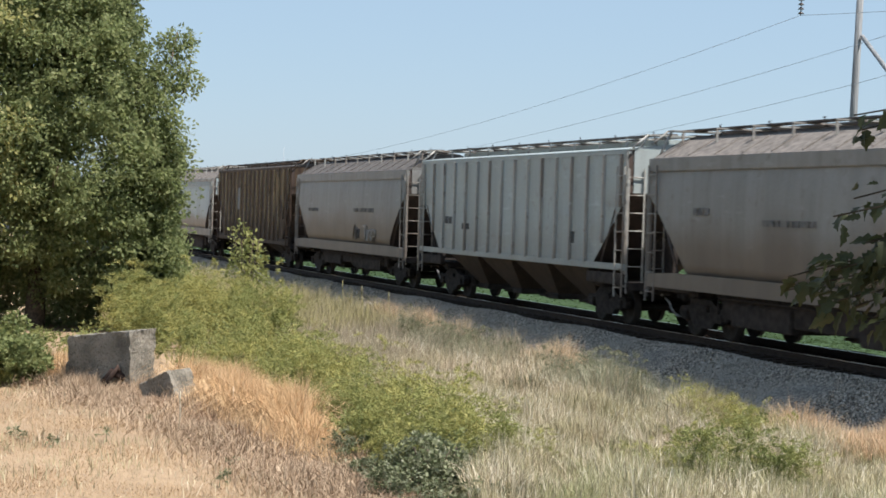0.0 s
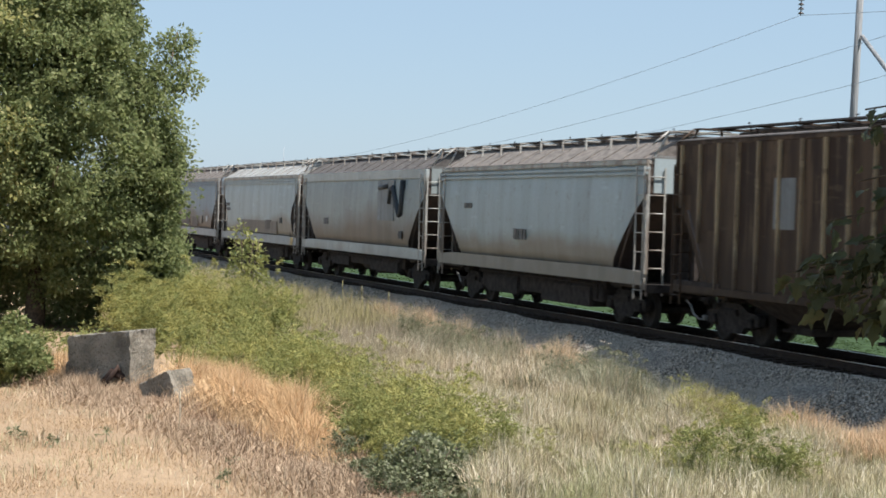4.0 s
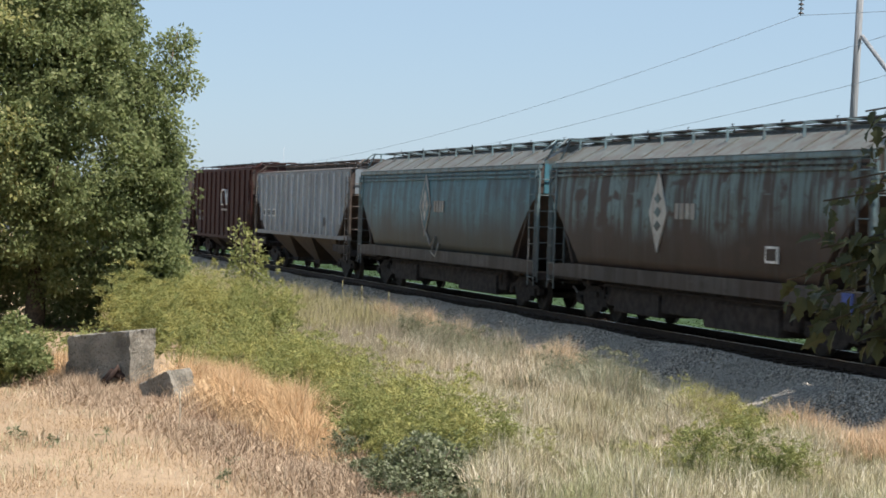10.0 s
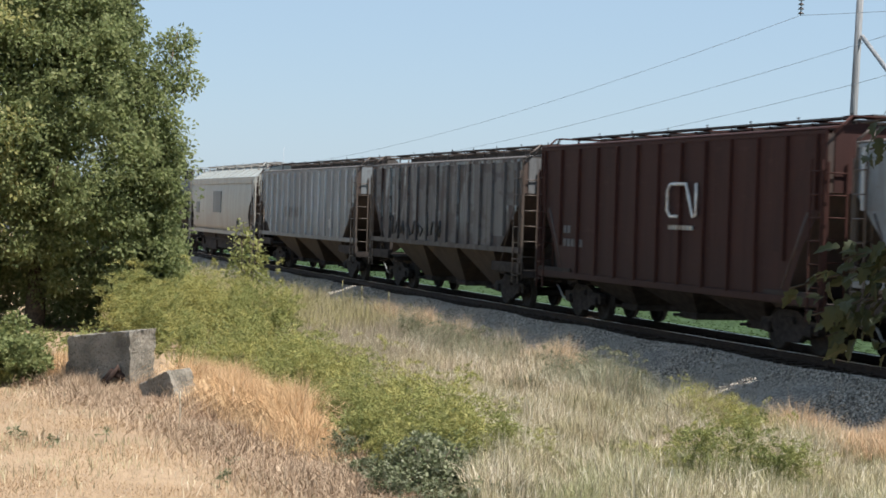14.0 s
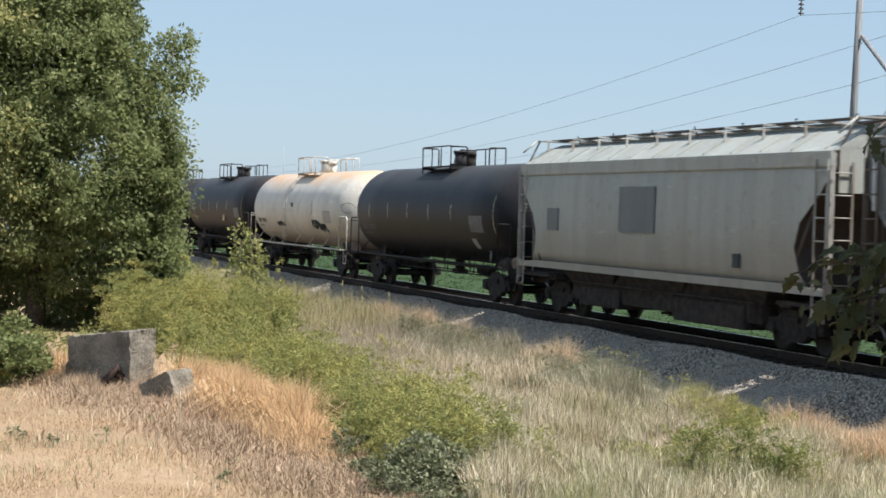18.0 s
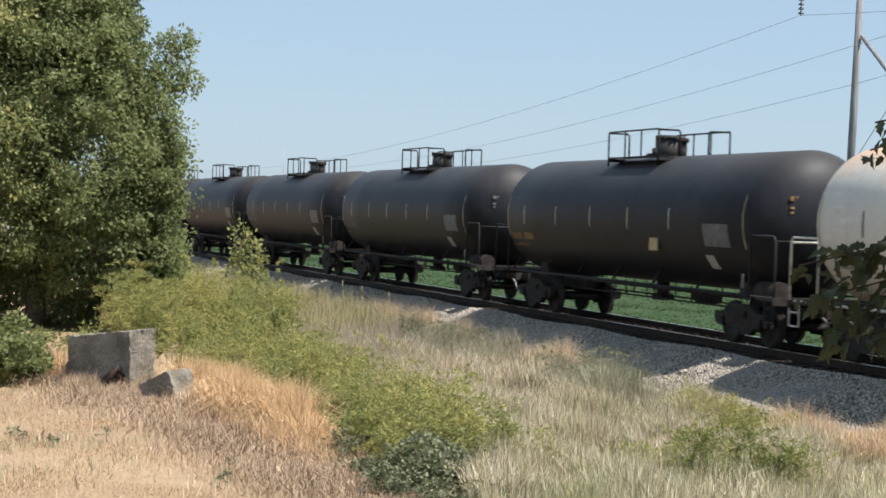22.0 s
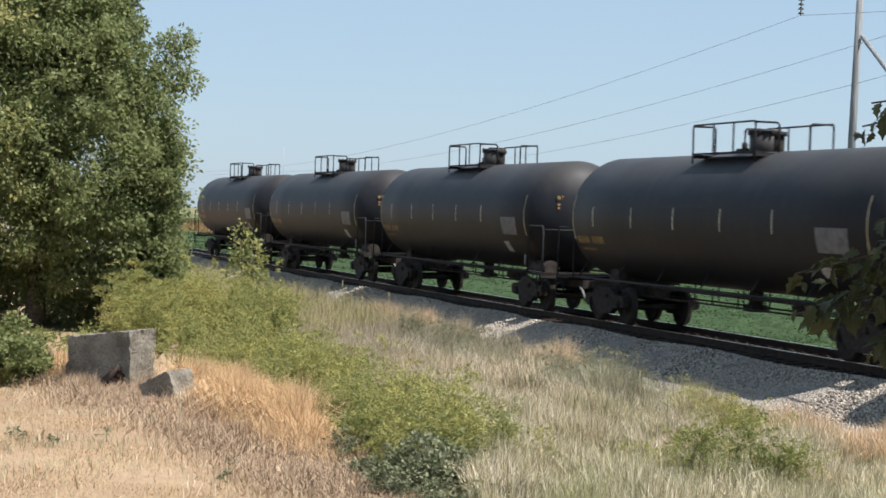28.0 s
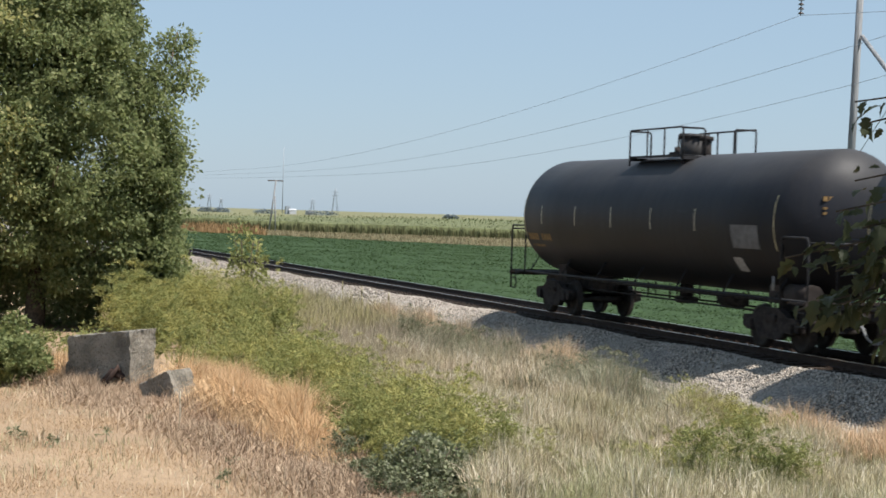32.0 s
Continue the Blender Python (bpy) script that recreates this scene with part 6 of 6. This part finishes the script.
# ---- power line ----
dark_wood = plain("dark_pole_wood", (0.10, 0.085, 0.07), 0.9, 0, 0.3, 3)
pole_wood, t, b = nodes("pole_wood", 0.85)
cc = mixed(t, noise_tex(t, 3, 5, (4, 4, 0.3)), (0.165, 0.17, 0.175), (0.27, 0.275, 0.28))
t.links.new(cc, b.inputs["Base Color"])
bumped(t, b, noise_tex(t, 6, 5, (5, 5, 0.2)), 0.5, 0.02)
wire_m = plain("wire", (0.30, 0.33, 0.36), 0.5, 0.4, 0.1)
glass_m = plain("insulator", (0.12, 0.10, 0.10), 0.3, 0, 0.2)
PX, PY = -59.2, 15.0
pole = tagged(new("utility_pole"), "tall weathered wooden power pole beyond the track", "utility pole")
pole.location = (PX, PY, float(ground_z(PX, PY)))
bm = bmesh.new()
rod(bm, (0, -0.31, -0.2), (0, 0.13, 15.8), 0.165, 14, 0.115)
part("mast", bm, pole_wood, pole)
bm = bmesh.new()
box(bm, -0.07, 0.07, -2.6, 2.6, 14.2, 14.4)
part("crossarm", bm, pole_wood, pole)
bm = bmesh.new()
rod(bm, (0.18, 0.05, 10.72), (14.6, 0.1, 0.0), 0.085, 10)
part("push_brace", bm, pole_wood, pole, "slanting wooden push brace")
bm = bmesh.new()
rod(bm, (0.1, 0, 6.3), (9, -1.0, 12.2), 0.014, 6)
part("guy_wire", bm, wire_m, pole)
for y in (-2.35, 2.35):
    bm = bmesh.new()
    rod(bm, (0, y, 11.35), (0, y, 14.2), 0.02, 6)
    for k in range(10):
        z = 11.40 + k * 0.16
        rod(bm, (0, y, z), (0, y, z + 0.07), 0.12, 12, 0.05)
    part("insulator", bm, glass_m, pole, "dark disc insulator string")
ZG = float(ground_z(PX, PY))
for name, (x1, y1, z1), (xm, zm), x2, rise in (("power_wire", (PX, PY - 2.35, ZG + 11.35), (-154.5, 5.91), -250, -0.075), ("power_wire", (PX, PY - 0.2, 9.15), (-143.7, 5.69), -230, 0.09), ("power_wire", (PX, PY - 0.2, 7.75), (-127.6, 5.23), -200, 0.09)):
    k = (z1 - zm) / (x1 - xm) ** 2
    pts = [(x, y1, zm + k * (0.12 if x < xm else 1.0) * (x - xm) ** 2) for x in np.linspace(x2, x1, 40)]
    pts += [(x1 + d, y1, z1 + rise * d - (rise - 0.02) * d * d / 140) for d in np.linspace(3, 130, 20)]
    bm = bmesh.new()
    pipe(bm, pts, 0.0085, 5)
    tagged(part(name, bm, wire_m), "thin sagging overhead power wire", "wire", "overhead wires")
pole2 = tagged(new("utility_pole"), "weathered wooden power pole far down the line", "utility pole")
pole2.location = (-250, 14.0, float(ground_z(-250, 14.0)))
bm = bmesh.new()
rod(bm, (0, 0, -0.2), (0, 0, 13), 0.16, 10, 0.11)
part("mast", bm, pole_wood, pole2)
bm = bmesh.new()
box(bm, -0.07, 0.07, -2.6, 2.6, 11.2, 11.4)
part("crossarm", bm, pole_wood, pole2)

# ---- fields ----
sx_, sy_ = np.linspace(-262, -20, 120), np.linspace(0, 1, 50)
SX, SY = np.meshgrid(sx_, sy_, indexing="ij")
YY_ = 4.6 + SY * (24 + 0.36 * (-SX - 20))
ZZ_ = ground_z(SX, YY_) + 0.38 + 0.05 * np.sin(YY_ / 0.76 * 6.283) + rng.normal(0, 0.05, SX.shape)
ii = np.arange(SX.size).reshape(SX.shape)
soy_leaf.node_tree.nodes["Principled BSDF"].inputs["Specular IOR Level"].default_value = 0.06
soy_bed = plain("soy_canopy", (0.036, 0.060, 0.025), 0.8, 0, 0.25, 3.0)
soy_bed.node_tree.nodes["Principled BSDF"].inputs["Specular IOR Level"].default_value = 0.06
soup("soybean_canopy", np.stack([SX, YY_, ZZ_], -1).reshape(-1, 3), np.stack([ii[:-1, :-1], ii[1:, :-1], ii[1:, 1:], ii[:-1, 1:]], -1).reshape(-1, 4), soy_bed, "stuff", "closed green canopy of the soybean field", "crop field")
n = 150000
u = rng.uniform(0, 1, n) ** 1.5
xs_ = -22 - 238 * u
ys_ = 4.6 + rng.uniform(0, 1, n) * (22 + 0.34 * (-xs_ - 20))
ys_ = np.round(ys_ / 0.76) * 0.76 + rng.normal(0, 0.15, n)
zz = ground_z(xs_, ys_)
c = np.stack([xs_, ys_, zz + rng.uniform(0.36, 0.48, n)], 1)
far_ = 1 + (-xs_ - 36) / 110
a_ = rng.uniform(0, 6.28, n)
d_ = np.stack([np.cos(a_), np.sin(a_), rng.normal(0, 0.22, n)], 1)
s_ = np.stack([-np.sin(a_), np.cos(a_), rng.normal(0, 0.3, n)], 1) * 0.4
v = np.stack([0 * d_, d_ * 0.45 + s_, d_, d_ * 0.45 - s_], 1) * (0.085 * far_)[:, None, None] + c[:, None]
soup("soybean_field", v.reshape(-1, 3), leaf_faces(n), soy_leaf, "stuff", "dense green soybean rows beyond the track", "crop field")
VERGE = [(-262, 56), (-262, 48), (-250, 70), (-220, 108), (-205, 135), (-330, 178), (-370, 113), (-398, 84), (-398, 45), (-330, 30)]
blades("field_verge", scatter(VERGE, 24000), 0.45, 0.20, verge_grass, "pale dry grass strip between the fields", lean=0.5)
# maize: a solid stand with a rough top, and rows of leaves on its front and top
p0, p1 = np.array([-420.0, 30.0]), np.array([-300.0, 230.0])
e1 = p1 - p0
e2 = np.array([-e1[1], e1[0]]) / np.linalg.norm(e1)
us, vs = np.linspace(-0.2, 2.2, 90), np.concatenate([[0, 0.01], np.geomspace(3, 1900, 50)])
UU, VV = np.meshgrid(us, vs, indexing="ij")
P = p0 + UU[..., None] * e1 + VV[..., None] * e2
top = ground_z(P[..., 0], P[..., 1]) + 2.0 + rng.normal(0, 0.12, UU.shape)
top[:, 0] = ground_z(P[:, 0, 0], P[:, 0, 1]) - 0.1
cv = np.concatenate([P, top[..., None]], -1).reshape(-1, 3)
ii = np.arange(UU.size).reshape(UU.shape)
cf = np.stack([ii[:-1, :-1], ii[1:, :-1], ii[1:, 1:], ii[:-1, 1:]], -1).reshape(-1, 4)
corn_bed = plain("corn_mass", (0.112, 0.122, 0.055), 0.9, 0, 0.35, 0.8)
soup("corn_field", cv, cf, corn_bed, "stuff", "ripening yellow-green corn field on the plain", "crop field")
n = 13000
uu, w_ = rng.uniform(-0.2, 2.2, n), rng.uniform(0, 1, n) ** 3 * 500
q_ = p0 + uu[:, None] * e1 + w_[:, None] * e2
cz_ = ground_z(q_[:, 0], q_[:, 1]) + np.where(w_ < 4, rng.uniform(0.2, 2.2, n), rng.uniform(1.8, 2.4, n))
c = np.concatenate([q_, cz_[:, None]], 1)
v = leaf_arrays(c, np.tile([0, 0, 1.2], (n, 1)), 1.0, ratio=0.3, droop=0)
v = (v.reshape(n, 4, 3) - c[:, None]) * (0.42 + w_ / 500)[:, None, None] + c[:, None]
soup("corn_leaves", v.reshape(-1, 3), leaf_faces(n), corn_leaf, "stuff", "arching leaves of the corn's outer rows", "crop field")
brush = plant("dry_brush", [(0.26, 0.16, 0.075), (0.34, 0.22, 0.11)], 0.8, 0.2)
o = blades("dry_bush_grass", scatter([(-330, 36), (-330, 46), (-290, 44), (-290, 34)], 2200), 1.4, 0.22, brush, "rust-orange dry brush beyond the track")

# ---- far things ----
# the blue-grey leaf colour stands in for haze over the distant trees
hazy_far_leaf = plant("hazy_far_leaf", [(0.20, 0.24, 0.25), (0.24, 0.28, 0.29)], 0.7, 0.3)
corn_edge = plant("corn_edge", [(0.06, 0.068, 0.03), (0.09, 0.095, 0.04), (0.14, 0.13, 0.06)], 0.7, 0.2)
blades("corn_edge", np.stack([p0[0] + (uu2 := rng.uniform(0, 2.0, 9000)) * e1[0] + rng.uniform(-4, 0, 9000) * e2[0], p0[1] + uu2 * e1[1] + rng.uniform(-4, 0, 9000) * e2[1]], 1), 2.2, 0.22, corn_edge, "dark outer rows of the standing corn", "crop field", lean=0.25, vary=0.2)
far_grey = plain("far_steel", (0.30, 0.33, 0.36), 0.6, 0.3, 0.1)
far_white = plain("far_wall", (0.42, 0.43, 0.44), 0.7, 0, 0.1)
pole3 = tagged(new("utility_pole"), "leaning wooden power pole with a crossarm in the fields", "utility pole")
pole3.location = (-382.4, 65.2, float(ground_z(-382, 65)))
for name, a, b_, r in (("mast", (0, -0.9, 0), (0, 0.35, 10.9), 0.17), ("brace_pole", (0, 0.5, 0), (0, 0.2, 7.5), 0.14)):
    bm = bmesh.new()
    rod(bm, a, b_, r, 8)
    part(name, bm, pole_wood, pole3)
bm = bmesh.new()
box(bm, -0.1, 0.1, -1.4, 1.9, 10.6, 10.85)
part("crossarm", bm, dark_wood, pole3)
for x, y, z0, h, wide in ((-1456, 353.7, -2, 22, 5.0), (-1461.6, 336.3, -2, 13, 4.0), (-1487, 256.3, -2, 15, 3.5), (-1487, 266.0, -2, 12, 3.0)):
    pyl = tagged(new("lattice_pylon"), "distant grey lattice power pylon on the horizon", "pylon", "pylons on the horizon")
    pyl.location = (x, y, z0)
    for sx, sy in ((-1, -1), (1, -1), (1, 1), (-1, 1)):
        bm = bmesh.new()
        pipe(bm, [(sx * wide / 2, sy * wide / 2, 0), (sx * wide / 6, sy * wide / 6, h * 0.7), (0, 0, h)], 0.16, 5)
        part("leg", bm, far_grey, pyl)
    for z in (0.72, 0.84):
        bm = bmesh.new()
        box(bm, -0.2, 0.2, -wide * 0.6, wide * 0.6, h * z - 0.2, h * z + 0.2)
        part("crossarm", bm, far_grey, pyl)
    bm = bmesh.new()
    for k in range(5):
        a = wide / 2 * (1 - k / 6.5)
        c_ = wide / 2 * (1 - (k + 1) / 6.5)
        for s in (-1, 1):
            rod(bm, (a * s, -a, h * k * 0.14), (-c_ * s, -c_, h * (k + 1) * 0.14), 0.12, 4)
    part("bracing", bm, far_grey, pyl)
bm = bmesh.new()
rod(bm, (0, 0, 0), (0, 0, 54), 0.35, 6, 0.2)
o = tagged(part("radio_mast", bm, far_grey), "very thin distant radio mast", "mast")
o.location = (-1469, 313, -2)
barn = tagged(new("grain_building"), "distant white farm building with a pale roof", "building")
barn.location = (-1467, 318.5, -2.5)
for name, dims, m_ in (("wall", (-4, 4, -1, 5, 0, 3.4), far_white), ("elevator", (-2, 2, -3.5, 0, 0, 6.5), far_grey), ("shed", (-3, 3, 14, 20, 0, 3.4), far_white)):
    bm = bmesh.new()
    box(bm, *dims, 0.1)
    part(name, bm, m_, barn)
bm = bmesh.new()
extrude_xz(bm, [(-4.3, 3.4), (4.3, 3.4), (0, 4.6)], -1.3, 5.3)
part("roof", bm, far_white, barn)
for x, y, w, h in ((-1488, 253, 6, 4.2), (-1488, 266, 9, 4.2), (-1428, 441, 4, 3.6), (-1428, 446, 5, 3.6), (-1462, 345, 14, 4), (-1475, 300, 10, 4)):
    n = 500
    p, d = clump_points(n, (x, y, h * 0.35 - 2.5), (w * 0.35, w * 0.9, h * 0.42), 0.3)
    soup("far_trees", leaf_arrays(p, d, 1.3), leaf_faces(n), hazy_far_leaf, "stuff", "clump of distant trees on the horizon, tinted blue-grey for haze", "trees")

# ---- the young tree whose branches hang into view ----
young = tagged(new("young_tree"), "young tree with leafy drooping branches close by", "tree")
YX, YY = -4.25, -15.9
young.location = (YX, YY, float(ground_z(YX, YY)))
bm = bmesh.new()
rod(bm, (0, 0, -0.05), (0.05, 0.05, 2.2), 0.05, 9, 0.035)
rod(bm, (0.05, 0.05, 2.2), (0.0, -0.1, 4.6), 0.035, 9, 0.012)
part("trunk", bm, bark, young)


def leaf_mesh(L=0.062, W=0.023):
    """A broad lobed leaf with a toothed edge, folded along its rib."""
    bm_ = bmesh.new()
    mid_, le, ri = [], [], []
    for k in range(8):
        u_ = k / 7
        w_2 = W * math.sin(math.pi * min(1, u_ * 0.93 + 0.05)) ** 0.8 * (1 - 0.45 * u_) * (1.25 if k % 2 else 0.7)
        z_ = -0.40 * L * u_ * u_
        mid_.append(bm_.verts.new((u_ * L, 0, z_)))
        le.append(bm_.verts.new((u_ * L, w_2, z_ + 0.25 * w_2)))
        ri.append(bm_.verts.new((u_ * L, -w_2, z_ + 0.25 * w_2)))
    for k in range(7):
        bm_.faces.new((mid_[k], mid_[k + 1], le[k + 1], le[k]))
        bm_.faces.new((ri[k], ri[k + 1], mid_[k + 1], mid_[k]))
    return mesh_of(bm_, "leaf")


twig = plain("twig_bark", (0.045, 0.038, 0.028), 0.9, 0, 0.3, 20)
LEAF_ME = leaf_mesh()
SPRAYS = []
rb = random.Random(21)
# each spray: its height at the trunk, its tip in the tree's space (set to fit the camera's view), its leaves, and how
# far it is swung aside
for z0, tip, nl, swing in ((3.62, (-0.22, -1.20, 3.43), 26, 4), (3.55, (-0.22, -1.17, 3.35), 30, 5), (3.52, (-0.20, -1.12, 3.30), 32, 5), (3.65, (-0.17, -1.09, 3.45), 30, 5), (3.58, (-0.15, -1.03, 3.36), 36, 4), (3.62, (-0.16, -0.99, 3.44), 36, 4), (3.50, (-0.12, -0.98, 3.28), 36, 4), (3.72, (-0.20, -1.07, 3.58), 15, 24), (3.70, (-0.16, -1.00, 3.52), 24, 16), (3.80, (-0.19, -1.00, 3.65), 13, 20), (3.95, (-0.16, -1.015, 3.87), 18, 3), (3.98, (-0.15, -1.00, 3.80), 18, 3)):
    s0_, t0_ = Vector((0, 0, z0)), Vector(tip)
    bm = bmesh.new()
    end_ = t0_ - s0_
    m_ = end_ * 0.55 + Vector((0, 0, 0.05))
    pipe(bm, [(0, 0, 0), m_, end_], 0.0025, 5)
    sp = part("spray", bm, twig, young, "thin drooping twig with leaves")
    sp.location = s0_
    SPRAYS.append((sp, s0_, rb.uniform(0, 6), rb.uniform(0.7, 1.2), swing))
    for k in range(nl):
        u_ = 0.70 + 0.30 * k / nl
        at = m_ + (end_ - m_) * ((u_ - 0.55) / 0.45)
        lf = part("leaf", LEAF_ME, shaded_leaf, sp)
        lf.location = at + Vector((rb.uniform(-0.05, 0.05), rb.uniform(-0.03, 0.03), rb.uniform(-0.05, 0.03)))
        lf.rotation_euler = (rb.uniform(-1.0, 1.0), rb.uniform(-0.3, 1.2), rb.uniform(-3.0, -0.2))
        s_ = rb.uniform(0.45, 1.25)
        lf.scale = (s_, s_, s_)


# an unseen crown, added out of view to shade those twigs
for c, r_, n in (((0.9, 0.2, 5.9), (1.3, 1.2, 1.0), 3200), ((0.2, 0.9, 5.4), (1.0, 1.0, 0.9), 2200), ((1.3, 0.9, 5.2), (1.0, 1.0, 0.8), 2000)):
    p, d = clump_points(n, c, r_, 0.2)
    ob = soup("foliage", leaf_arrays(p, d, 0.11), leaf_faces(n), tree_leaf, "stuff")
    ob.parent = young
bm = bmesh.new()
rod(bm, (0.0, -0.1, 4.5), (0.7, 0.3, 5.9), 0.02, 7, 0.008)
part("limb", bm, bark, young)


def motions():
    """The train rolls through, its wheels turn, and the near twigs sway."""
    steps = [0, 4, 8, 12, 16, 20, 24, 28, 32]
    for car, place in TRAIN:
        walk(car, [(t_, pose(place + way(t_), 0, 0.004)) for t_ in steps])
    places = {car: place for car, place in TRAIN}
    for wheel, a, car, axle in SPIN:
        # finely stepped only along the stretch that the camera sees
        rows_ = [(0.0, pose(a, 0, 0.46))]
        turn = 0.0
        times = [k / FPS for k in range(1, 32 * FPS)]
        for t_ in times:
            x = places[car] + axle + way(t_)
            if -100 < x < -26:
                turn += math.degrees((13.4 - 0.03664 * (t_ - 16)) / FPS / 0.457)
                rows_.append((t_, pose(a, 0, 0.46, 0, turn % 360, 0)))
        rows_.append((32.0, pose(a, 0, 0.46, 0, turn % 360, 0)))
        walk(wheel, rows_)
    # the upper twigs are swung out of the camera's view from 12.5 to 28 s
    for sp_, s0_, ph, rate, swing in SPRAYS:
        rows_ = []
        for k in range(65):
            t_ = k * 0.5
            held_out = min(1.0, max(0.0, (t_ - 11.5) / 1.5)) * min(1.0, max(0.0, (29.0 - t_) / 1.5))
            rows_.append((t_, pose(s0_.x, s0_.y, s0_.z, 1.6 * math.sin(rate * k * 0.9 + ph) + 1.2 * held_out, 1.5 * math.sin(rate * k * 0.7 + 2 * ph), held_out * swing + 2.5 * math.sin(rate * k * 0.55 + ph * 1.7))))
        walk(sp_, rows_)


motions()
